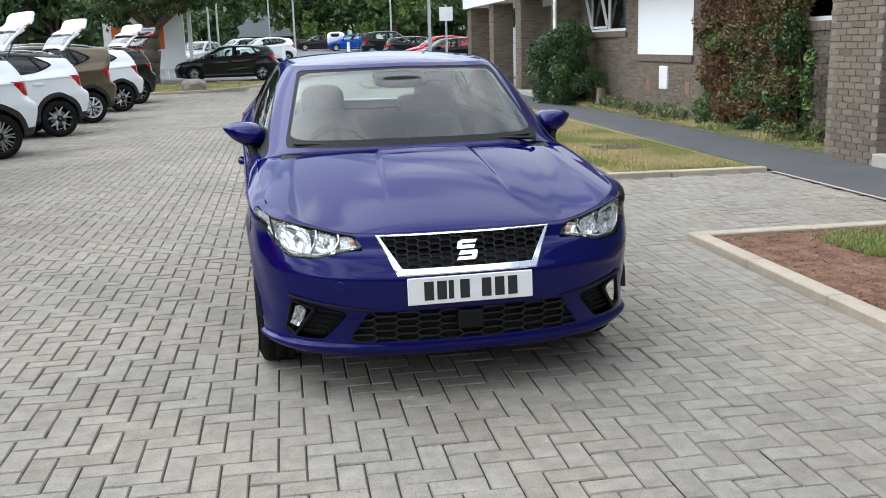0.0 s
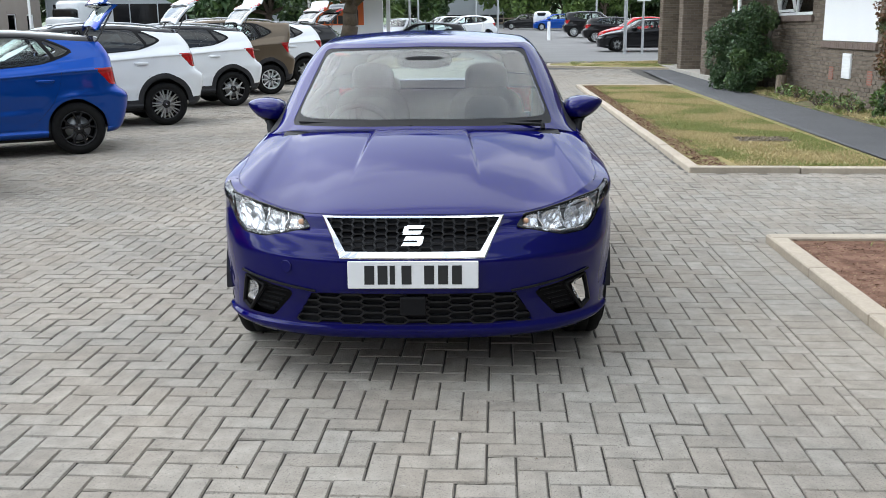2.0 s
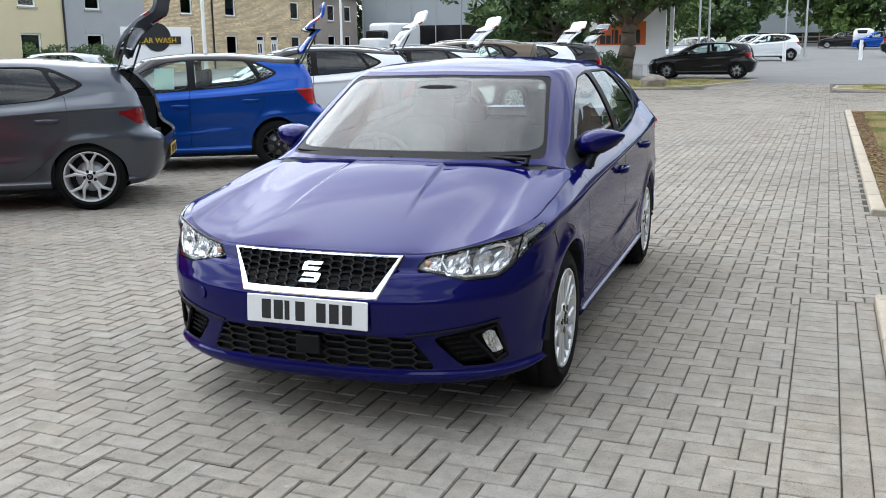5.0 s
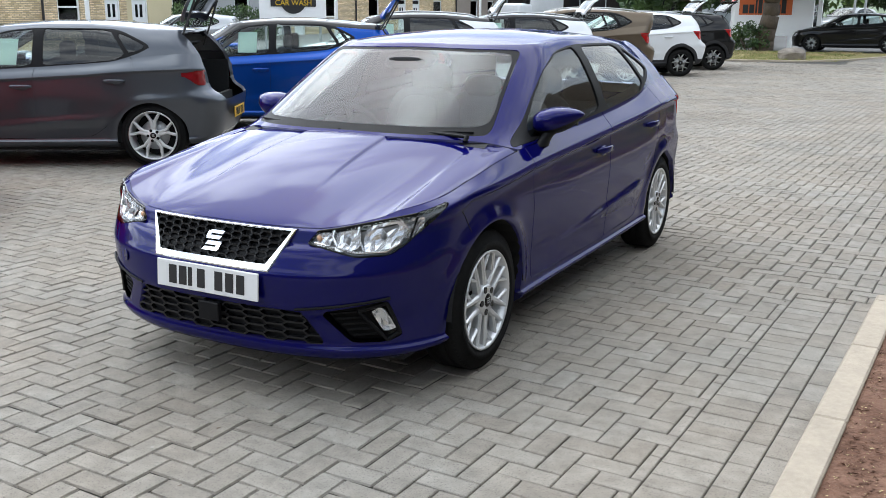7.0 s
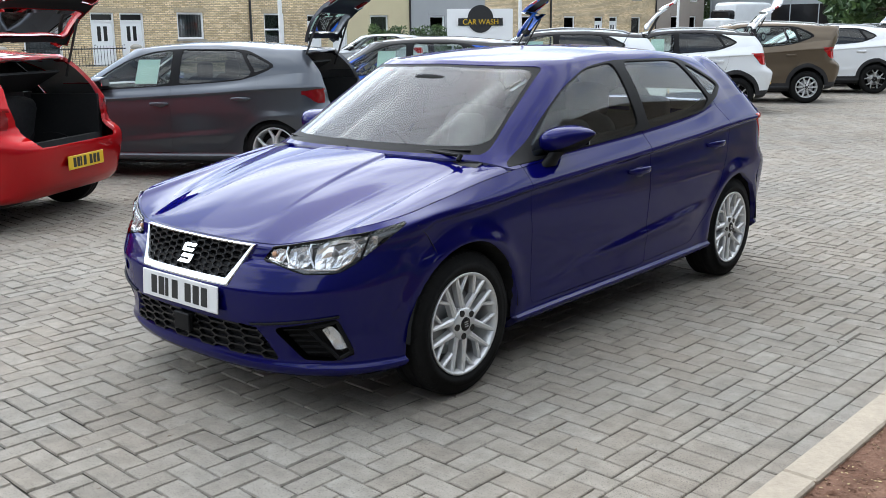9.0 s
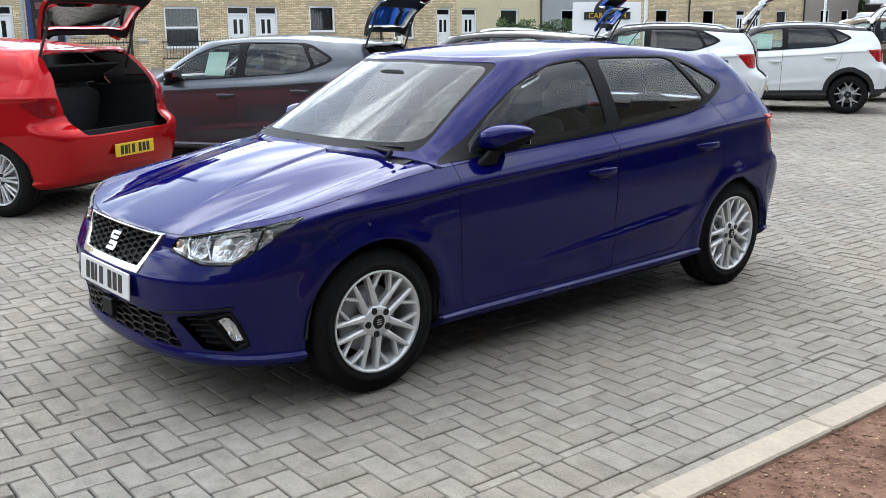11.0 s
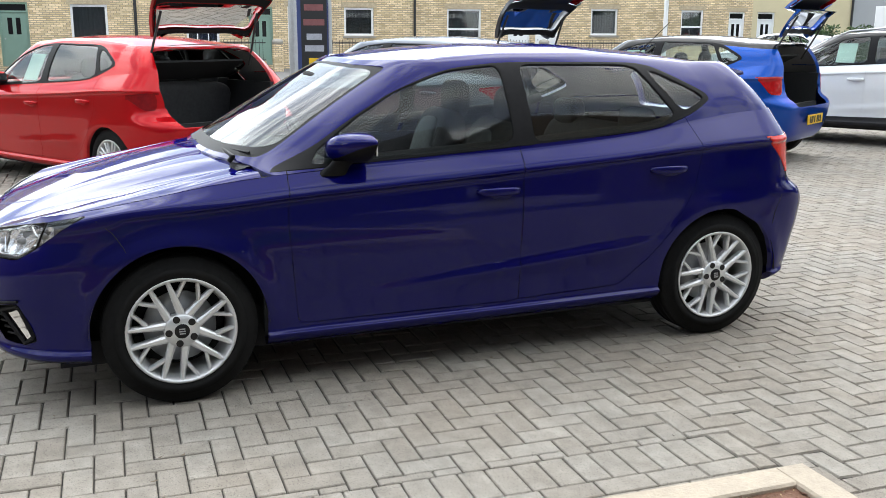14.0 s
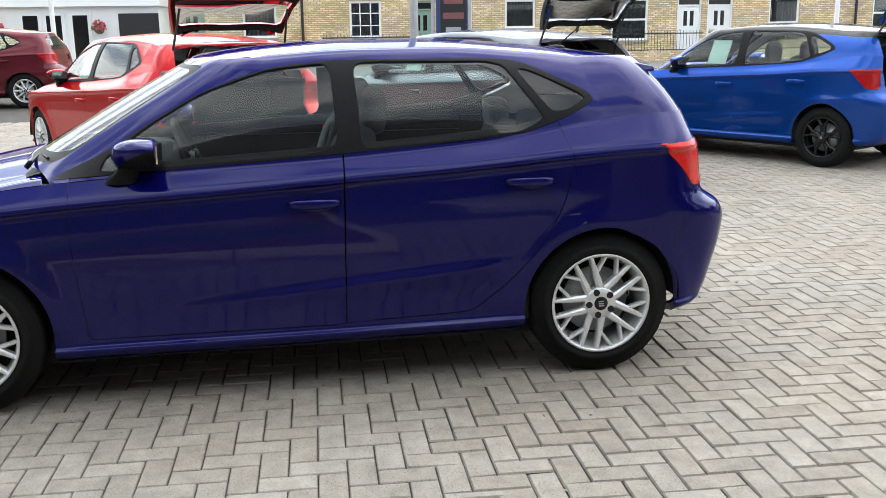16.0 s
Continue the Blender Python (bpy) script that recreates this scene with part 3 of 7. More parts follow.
def cut(bm, field):
    """Cuts the mesh along the line on which the field is zero."""
    bm.verts.ensure_lookup_table()
    val = field(np.array([v.co for v in bm.verts]))
    val = np.where(np.abs(val) < 2e-5, 2e-5, val)
    bm.verts.index_update()
    hits = [(e, val[e.verts[0].index], val[e.verts[1].index]) for e in bm.edges if val[e.verts[0].index] * val[e.verts[1].index] < 0]
    fresh, faces = set(), set()
    for e, a, b in hits:
        faces.update(e.link_faces)
        _, v = bmesh.utils.edge_split(e, e.verts[0], min(0.98, max(0.02, a / (a - b))))
        fresh.add(v)
    for f in faces:
        on = [v for v in f.verts if v in fresh]
        if len(on) == 2:
            try:
                bmesh.utils.face_split(f, on[0], on[1])
            except ValueError:
                pass


def project(kind):
    if kind == "side":
        return lambda p: p[:, 1:3], lambda p: p[:, 0] > 0.34
    if kind == "over":
        return lambda p: p[:, 1:3], lambda p: p[:, 2] > 0.9
    if kind == "nose":
        return lambda p: np.stack([p[:, 0] + p[:, 1], p[:, 2]], 1), lambda p: p[:, 1] < 0.9
    if kind == "front":
        return lambda p: p[:, [0, 2]], lambda p: p[:, 1] < 0.6
    if kind == "screen":
        return lambda p: p[:, [0, 2]], lambda p: (p[:, 1] < 1.95) & (p[:, 1] > 0.9)
    if kind == "tail":
        return lambda p: np.stack([p[:, 0] + 4.06 - p[:, 1], p[:, 2]], 1), lambda p: p[:, 1] > 3.3
    return lambda p: p[:, [0, 2]], lambda p: p[:, 1] > 3.52


def field_of(kind, poly):
    pr, mask = project(kind)
    return lambda p: np.where(mask(p), inside(pr(p), poly), 1.0)


def split_shell(bm, regions):
    """Cuts every region's outline in; gives each face the number of the first region that holds it."""
    fields = [(name, field_of(kind, poly)) for name, kind, poly in regions]
    for _, f in fields:
        cut(bm, f)
    faces = list(bm.faces)
    mid = np.array([f.calc_center_median() for f in faces])
    tag = np.full(len(faces), -1)
    for i, (_, f) in enumerate(fields):
        tag[(tag < 0) & (f(mid) < 0)] = i
    got = {}
    names = [n for n, _, _ in regions]
    for f, t in zip(faces, tag):
        got.setdefault(names[t] if t >= 0 else "body", []).append(f)
    return got


class Smooth:
    """The uncut shell's normals, before and after a change of proportions, looked up by place."""

    def __init__(self, bm, warp):
        bm.normal_update()
        bm.verts.index_update()
        co = [v.co.copy() for v in bm.verts]
        self.plain = [v.normal.copy() for v in bm.verts]
        for v in bm.verts:
            v.co = warp(v.co)
        bm.normal_update()
        self.bent = [v.normal.copy() for v in bm.verts]
        for v, c in zip(bm.verts, co):
            v.co = c
        bm.normal_update()
        for v, n, m in zip(bm.verts, self.plain, self.bent):
            if abs(v.co.x) < 1e-4:
                n.x = m.x = 0.0
                n.normalize()
                m.normalize()
        self.co = co
        self.faces = [[v.index for v in f.verts] for f in bm.faces]
        self.tree = bvhtree.BVHTree.FromPolygons(co, self.faces)

    def at(self, p):
        q, _, k, _ = self.tree.find_nearest(p)
        row = self.faces[k]
        a, b = Vector(), Vector()
        for w, i in zip(interpolate.poly_3d_calc([self.co[i] for i in row], q), row):
            a += self.plain[i] * w
            b += self.bent[i] * w
        return a.normalized(), b.normalized()


def pick(faces, sides=(1,), gap=0.0, depth=0.0, push=0.0, warp=None, ref=None, turn=None):
    """A new mesh of these faces, mirrored for the sides asked for; gap: drawn in at the rim; depth: its rim turned inwards; push: moved along its normals."""
    made, co, nr, nb, fs = {}, [], [], [], []
    for f in faces:
        row = []
        for v in f.verts:
            if v not in made:
                made[v] = len(co)
                a, b = ref.at(v.co) if ref else (v.normal.copy(), v.normal.copy())
                co.append(v.co + a * push)
                nr.append(a)
                nb.append(b)
            row.append(made[v])
        fs.append(row)
    count = {}
    for k, row in enumerate(fs):
        for a, b in zip(row, row[1:] + row[:1]):
            count.setdefault((min(a, b), max(a, b)), []).append((k, a, b))
    rim = [q[0] for q in count.values() if len(q) == 1]
    rim = [(k, a, b) for k, a, b in rim if not (abs(co[a].x) < 1e-4 and abs(co[b].x) < 1e-4)]
    if gap:
        moves = {}
        for k, a, b in rim:
            inw = nr[a].cross(co[b] - co[a])
            if inw.length < 1e-9:
                continue
            inw.normalize()
            for v in (a, b):
                moves.setdefault(v, Vector())
                moves[v] += inw
        co = [c.copy() for c in co]
        for v, d in moves.items():
            if d.length > 1e-6:
                co[v] += d.normalized() * gap
    if depth:
        low = {}
        for k, a, b in rim:
            for v in (a, b):
                if v not in low:
                    low[v] = len(co)
                    co.append(co[v] - nr[v] * depth)
                    nr.append(nr[v])
                    nb.append(nb[v])
            fs.append([b, a, low[a], low[b]])
    out = bmesh.new()
    lay = out.verts.layers.float_vector.new("nrm")
    for s in sides:
        vs = []
        for c, n in zip(co, nb):
            p = Vector((c.x * s, c.y, c.z))
            v = out.verts.new(warp(p) if warp else p)
            m = Vector((n.x * s, n.y, n.z))
            v[lay] = turn @ m if turn is not None else m
            vs.append(v)
        for row in fs:
            r = [vs[i] for i in row]
            try:
                out.faces.new(r if s > 0 else r[::-1])
            except ValueError:
                pass
    return out


def circle_poly(yc, zc, r, drop=0.5, n=40, sy=1.0):
    a = np.linspace(0, math.pi, n)
    pts = [(yc + r * sy * math.cos(t), zc + r * math.sin(t)) for t in a]
    return np.array(pts + [(yc - r * sy - 0.0, zc - drop), (yc + r * sy + 0.0, zc - drop)])


# outlines on the shell
DLO = rounded([(1.17, 0.914), (1.38, 1.004), (1.56, 1.118), (1.76, 1.228), (2.02, 1.318), (2.3, 1.346), (2.98, 1.340), (3.10, 1.318), (3.395, 1.178), (3.27, 1.112), (3.17, 1.078), (3.02, 1.036), (2.3, 0.985), (1.3, 0.926)], 4, 0.3)
GLASS_F = rounded([(1.365, 0.940), (1.395, 0.995), (1.580, 1.122), (1.772, 1.229), (2.028, 1.311), (2.275, 1.335), (2.290, 0.993)], 4, 0.15)
GLASS_R = rounded([(2.385, 1.000), (2.370, 1.336), (2.93, 1.330), (3.00, 1.312), (3.150, 1.100), (3.05, 1.051), (2.8, 1.026)], 4, 0.10)
GLASS_Q = rounded([(3.045, 1.300), (3.105, 1.294), (3.350, 1.178), (3.245, 1.128), (3.185, 1.118)], 4, 0.25)
DOOR_F = rounded([(1.265, 0.96), (1.25, 0.71), (1.285, 0.288), (2.297, 0.288), (2.302, 0.63), (2.31, 1.05)], 4, 0.04)
DOOR_R = rounded([(2.21, 1.06), (2.20, 0.63), (2.197, 0.292), (2.82, 0.312), (2.98, 0.43), (3.13, 0.60), (3.215, 0.77), (3.25, 0.93), (3.20, 1.10)], 4, 0.10)
SCREEN = rounded([(-0.3, 0.972), (0.655, 0.965), (0.655, 0.99), (0.548, 1.328), (-0.3, 1.342)], 4, 0.05)
SCREEN_IN = rounded([(-0.3, 1.000), (0.640, 1.000), (0.534, 1.316), (-0.3, 1.331)], 4, 0.10)
REARGLASS = rounded([(-0.3, 1.055), (0.575, 1.045), (0.505, 1.265), (-0.3, 1.285)], 4, 0.10)
HEADLIGHT = rounded([(0.535, 0.652), (0.76, 0.612), (0.94, 0.618), (1.03, 0.650), (1.33, 0.796), (1.10, 0.764), (0.85, 0.735), (0.70, 0.713), (0.590, 0.699)], 4, 0.10)
FOG = rounded([(0.570, 0.396), (0.93, 0.446), (1.020, 0.298), (0.93, 0.274), (0.74, 0.274)], 4, 0.10)
GRILLE = rounded([(-0.3, 0.570), (0.268, 0.571), (0.347, 0.692), (-0.3, 0.695)], 4, 0.06)
CHROME = rounded([(-0.3, 0.544), (0.288, 0.545), (0.363, 0.698), (-0.3, 0.701)], 4, 0.06)
LOWGRILLE = rounded([(-0.3, 0.262), (0.495, 0.262), (0.410, 0.396), (-0.3, 0.400)], 4, 0.08)
LEON_TAIL = rounded([(0.66, 0.945), (1.0, 0.952), (1.26, 0.925), (1.12, 0.862), (1.03, 0.812), (0.66, 0.806)], 4, 0.08)
TAIL = rounded([(0.66, 0.985), (1.0, 0.995), (1.30, 0.985), (1.18, 0.885), (1.09, 0.800), (0.66, 0.790)], 4, 0.10)
GATE = rounded([(-0.3, 0.66), (0.56, 0.66), (0.60, 0.80), (0.64, 0.98), (0.58, 1.20), (0.535, 1.315), (-0.3, 1.335)], 4, 0.12)
ARCH_F, ARCH_R = circle_poly(0.812, 0.315, 0.345), circle_poly(3.385, 0.305, 0.340)
M["blue"] = car_paint("deep_blue_paint", (0.0025, 0.0026, 0.078), 0.32, 0.36, 0.78)
M["grey_p"] = car_paint("grey_paint", (0.082, 0.090, 0.105), 0.7)
M["red_p"] = car_paint("red_paint", (0.42, 0.006, 0.010), 0.45)
M["midblue"] = car_paint("bright_blue_paint", (0.004, 0.056, 0.30), 0.6)
M["white_p"] = car_paint("white_car_paint", (0.72, 0.738, 0.756), 0.0)
M["brown_p"] = car_paint("bronze_paint", (0.12, 0.092, 0.064), 0.5)
M["black_p"] = car_paint("black_car_paint", (0.012, 0.012, 0.013), 0.2)
M["maroon"] = car_paint("maroon_paint", (0.096, 0.0096, 0.0176), 0.3)
M["silver_p"] = car_paint("silver_paint", (0.4, 0.416, 0.432), 0.5)
M["trim"] = plain("black_trim", (0.008, 0.008, 0.009), 0.5, var=0.15, scale=20, spec=0.12)
M["gloss"] = plain("gloss_black", (0.010, 0.010, 0.011), 0.12, var=0.1, spec=0.3)
M["cladding"] = plain("grey_black_plastic", (0.030, 0.030, 0.032), 0.6, var=0.15, scale=20, bump=0.15, bscale=400, spec=0.15)
M["grille"] = plain("grille_plastic", (0.011, 0.011, 0.012), 0.38, var=0.15, scale=20, spec=0.28)
M["rubber"] = plain("tyre_rubber", (0.011, 0.011, 0.011), 0.8, var=0.25, scale=12, bump=0.2, bscale=80, spec=0.12)
M["alloy"] = plain("silver_alloy", (0.663, 0.6715, 0.68), 0.34, 0.55, var=0.05, scale=9)
M["chrome"] = plain("chrome", (0.80, 0.80, 0.81), 0.10, 1.0, var=0.02)
M["lens"] = glass_pane("clear_lens", (0.95, 0.96, 0.97), 1.4)
M["redlens"] = plain("red_lens", (0.36, 0.006, 0.008), 0.15, var=0.3, scale=14, coat=0.5, spec=0.2)
M["brightred"] = plain("bright_red_lens", (0.62, 0.014, 0.012), 0.15, var=0.3, scale=14, coat=0.5, spec=0.2)
M["darkred"] = plain("dark_red_lens", (0.18, 0.0036, 0.0054), 0.15, var=0.3, scale=12, coat=0.4, spec=0.2)
M["reflector"] = plain("bright_reflector", (0.92, 0.92, 0.93), 0.22, 0.75, var=0.05, scale=60)
M["bowl"] = plain("grey_bowl", (0.24, 0.245, 0.25), 0.3, 0.3, var=0.1, scale=30)
M["black_rim"] = plain("gloss_black_alloy", (0.012, 0.012, 0.013), 0.25, 0.3, var=0.1)
M["amber"] = plain("amber_lens", (0.62, 0.36, 0.22), 0.3)
M["screen_glass"] = glass_pane("windscreen_glass", (0.84, 0.96, 0.93), 1.66)
M["glass"] = glass_pane("car_glass", (0.84, 0.93, 0.90), 1.56)
M["privacy"] = glass_pane("privacy_glass", (0.14, 0.16, 0.16))
M["seat"] = plain("dark_seat_cloth", (0.032, 0.033, 0.035), 0.9, var=0.2, scale=20, bump=0.2, bscale=200)
M["seat_pale"] = plain("grey_seat_cloth", (0.11, 0.115, 0.118), 0.9, var=0.15, scale=20)
M["cabin"] = plain("cabin_plastic", (0.022, 0.023, 0.024), 0.7, var=0.15, spec=0.2)
M["liner"] = plain("pale_headlining", (0.30, 0.305, 0.30), 0.9, var=0.05)


def lathe(profile, seg=48):
    """Turned about the x axis: (x, radius) pairs."""
    bm = bmesh.new()
    rings = [[bm.verts.new((x, r * math.cos(2 * math.pi * i / seg), r * math.sin(2 * math.pi * i / seg))) for i in range(seg)] for x, r in profile]
    for a, b in zip(rings, rings[1:]):
        for i in range(seg):
            bm.faces.new((a[i], a[(i + 1) % seg], b[(i + 1) % seg], b[i]))
    bmesh.ops.recalc_face_normals(bm, faces=bm.faces)
    return bm


def spoke(bm, r0, a0, r1, a1, w0, w1, x0, x1, depth):
    """A ridged spoke between two polar points of the wheel's face."""
    p, q = Vector((0, r0 * math.cos(a0), r0 * math.sin(a0))), Vector((0, r1 * math.cos(a1), r1 * math.sin(a1)))
    d = (q - p).normalized()
    s = Vector((1, 0, 0)).cross(d)
    ring = []
    for c, w, x in ((p, w0, x0), (q, w1, x1)):
        ring.append([bm.verts.new(c + s * k * w + Vector((x + dx, 0, 0))) for k, dx in ((-0.5, -depth), (-0.5, -0.008), (-0.22, 0), (0.22, 0), (0.5, -0.008), (0.5, -depth))])
    for i in range(6):
        j = (i + 1) % 6
        bm.faces.new((ring[0][i], ring[0][j], ring[1][j], ring[1][i]))
    bm.faces.new(ring[0])
    bm.faces.new(ring[1][::-1])


WHEELS = {}


def wheel(parent, name, x, y, z, side, style="y", radius=0.308, rim=0.216, width=0.19, tone="alloy"):
    """A wheel with tyre and rim under it, whose outer face stands at x."""
    key = (style, radius, rim, width, tone)
    if key not in WHEELS:
        k = radius / 0.308
        w = width
        tyre = lathe([(-w + 0.012, rim), (-w, rim + 0.02), (-w - 0.004, rim + 0.055), (-w + 0.012, radius - 0.012), (-w + 0.03, radius),
                      (-w * 0.66, radius), (-w * 0.66 + 0.003, radius - 0.007), (-w * 0.64, radius - 0.007), (-w * 0.64 + 0.003, radius), (-w * 0.36, radius), (-w * 0.36 + 0.003, radius - 0.007), (-w * 0.34, radius - 0.007), (-w * 0.34 + 0.003, radius),
                      (-0.032, radius), (-0.012, radius - 0.012), (0.004, radius - 0.05), (0.006, rim + 0.045), (0.002, rim + 0.018), (-0.008, rim + 0.004), (-0.012, rim)], 64)
        for i in range(84):
            a = 2 * math.pi * i / 84
            bx = box(bmesh.new(), -0.040, -0.017, -0.0075, 0.0075, radius - 0.022, radius - 0.0065)
            bmesh.ops.rotate(bx, verts=bx.verts, cent=(0, 0, 0), matrix=Matrix.Rotation(a, 3, "X"))
            mt = bpy.data.meshes.new("t")
            bx.to_mesh(mt)
            bx.free()
            tyre.from_mesh(mt)
            bpy.data.meshes.remove(mt)
        barrel = lathe([(-0.010, rim), (-0.001, rim + 0.003), (0.001, rim - 0.004), (-0.006, rim - 0.010), (-0.020, rim - 0.016), (-0.07, rim - 0.028), (-w, rim - 0.02)], 64)
        face = bmesh.new()
        if style == "y":
            # five wide Vs, each arm forking once towards the inside of its V
            for i in range(5):
                m5 = radians(77 + 72 * i)
                for sg in (-1, 1):
                    r0, a0, r1, a1 = 0.27, m5 + sg * 0.16, 0.975, m5 + sg * 0.452
                    spoke(face, r0 * rim, a0, r1 * rim, a1, 0.034, 0.017, -0.012, -0.004, 0.034)
                    p0 = Vector((r0 * math.cos(a0), r0 * math.sin(a0)))
                    p1 = Vector((r1 * math.cos(a1), r1 * math.sin(a1)))
                    q = p0.lerp(p1, 0.46)
                    spoke(face, q.length * rim, math.atan2(q.y, q.x), 0.975 * rim, m5 + sg * 0.115, 0.017, 0.015, -0.014, -0.006, 0.028)
            lathe_hub = 0.070
        elif style == "multi":
            for i in range(10):
                for t2 in (-1, 1):
                    a = 2 * math.pi * i / 10
                    spoke(face, 0.04, a + t2 * 0.10, rim - 0.006, a + t2 * 0.12, 0.020, 0.020, -0.012, -0.006, 0.030)
            lathe_hub = 0.06
        elif style == "ten":
            for i in range(10):
                a = 2 * math.pi * i / 10
                spoke(face, 0.04, a, rim - 0.006, a, 0.026, 0.030, -0.012, -0.006, 0.035)
            lathe_hub = 0.06
        else:
            for i in range(5):
                a = 2 * math.pi * i / 5 + math.pi / 2
                for t2 in (-1, 1):
                    spoke(face, 0.035, a + t2 * 0.25, rim * 0.62, a + t2 * 0.12, 0.034, 0.028, -0.012, -0.010, 0.035)
                    spoke(face, rim * 0.58, a + t2 * 0.12, rim - 0.006, a + t2 * 0.30, 0.028, 0.024, -0.010, -0.006, 0.035)
            lathe_hub = 0.06
        hub = lathe([(-0.05, lathe_hub), (-0.014, lathe_hub), (-0.006, lathe_hub - 0.006), (-0.004, 0.034), (-0.003, 0.0301)], 32)
        cap = lathe([(-0.003, 0.030), (0.000, 0.027), (0.001, 0.0005)], 24)
        bolts = []
        for i in range(5):
            a = 2 * math.pi * i / 5 + radians(41)
            bolts.append(bmesh.new())
            tube(bolts[-1], (-0.02, 0.052 * math.cos(a), 0.052 * math.sin(a)), (-0.0025, 0.052 * math.cos(a), 0.052 * math.sin(a)), 0.0145, seg=14)
        disc = lathe([(-0.10, 0.145), (-0.085, 0.145), (-0.085, 0.03)], 40)
        mark = boxes((0.0012, 0.0022, -0.013, 0.011, 0.007, 0.012), (0.0012, 0.0022, -0.012, 0.012, -0.0025, 0.0025), (0.0012, 0.0022, -0.011, 0.013, -0.012, -0.007))
        well = lathe([(-w + 0.02, rim - 0.03), (-w + 0.021, 0.001)], 32)
        metal = M[tone]
        dish = M["black_rim"] if tone == "machined" else metal
        WHEELS[key] = [("tyre", mesh_of("tyre", tyre, M["rubber"], True)), ("rim", mesh_of("rim", barrel, dish, True)), ("spokes", mesh_of("spokes", face, metal)),
                       ("hub", mesh_of("hub", hub, dish, True)), ("hub_cap", mesh_of("hub_cap", cap, M["gloss"], True)), *[("wheel_bolt", mesh_of("wheel_bolt", q, M["gloss"])) for q in bolts],
                       ("cap_mark", mesh_of("cap_mark", mark, M["steel"])), ("brake_disc", mesh_of("brake_disc", disc, M["steel"], True)), ("wheel_well", mesh_of("wheel_well", well, M["dark"]))]
    e = new(name)
    e.parent = parent
    e.matrix_basis = Matrix.Translation((x, y, z)) @ (Matrix() if side > 0 else Matrix.Rotation(math.pi, 4, "Z"))
    for n, me in WHEELS[key]:
        ob = new(n, me)
        ob.parent = e
    return e


def pillow(c, s, p=3.0, n=12, m=None, bm=None):
    """A superellipsoid of half sizes s about c."""
    bm = bm or bmesh.new()
    rows = []
    sg = lambda v: math.copysign(abs(v)**(2 / p), v)
    for i in range(n + 1):
        la = -math.pi / 2 + math.pi * i / n
        row = []
        for j in range(2 * n):
            lo = math.pi * j / n
            v = Vector((c[0] + s[0] * sg(math.cos(la)) * sg(math.cos(lo)), c[1] + s[1] * sg(math.cos(la)) * sg(math.sin(lo)), c[2] + s[2] * sg(math.sin(la))))
            row.append(bm.verts.new(m @ v if m else v))
        rows.append(row)
    fresh = []
    for a, b in zip(rows, rows[1:]):
        for j in range(2 * n):
            fresh.append(bm.faces.new((a[j], a[(j + 1) % (2 * n)], b[(j + 1) % (2 * n)], b[j])))
    bmesh.ops.remove_doubles(bm, verts=[v for r in (rows[0], rows[-1]) for v in r], dist=1e-5)
    return bm


def honeycomb(x0, x1, z0, z1, cell, tall, surf, bar=0.006, keep=None):
    """A net of hexagon bars laid on a surface y = surf(x, z)."""
    bm = bmesh.new()
    nx, nz = int((x1 - x0) / cell / 0.81) + 2, int((z1 - z0) / tall) + 2
    done = set()
    for i in range(-1, nx):
        for k in range(-1, nz):
            cx, cz = x0 + i * 0.81 * cell, z0 + (k + 0.5 * (i % 2)) * tall
            hexa = [(cx + cell * 0.5 * a, cz + tall * b) for a, b in ((-0.62, -0.5), (0.62, -0.5), (1.0, 0), (0.62, 0.5), (-0.62, 0.5), (-1.0, 0))]
            for a, b in zip(hexa, hexa[1:] + hexa[:1]):
                key = tuple(sorted([(round(a[0], 3), round(a[1], 3)), (round(b[0], 3), round(b[1], 3))]))
                mid = ((a[0] + b[0]) / 2, (a[1] + b[1]) / 2)
                if key in done or (keep and not keep(*mid)):
                    continue
                done.add(key)
                pa, pb = Vector((a[0], surf(*a), a[1])), Vector((b[0], surf(*b), b[1]))
                d = (pb - pa).normalized()
                n = d.cross(Vector((0, 1, 0))).normalized() * bar
                q = [pa + n, pa - n, pb - n, pb + n]
                f = [bm.verts.new(p) for p in q] + [bm.verts.new(p + Vector((0, 0.02, 0))) for p in q]
                for s in ((0, 1, 2, 3), (0, 4, 5, 1), (2, 6, 7, 3), (1, 5, 6, 2), (0, 3, 7, 4)):
                    bm.faces.new([f[t] for t in s])
    bmesh.ops.recalc_face_normals(bm, faces=bm.faces)
    return bm


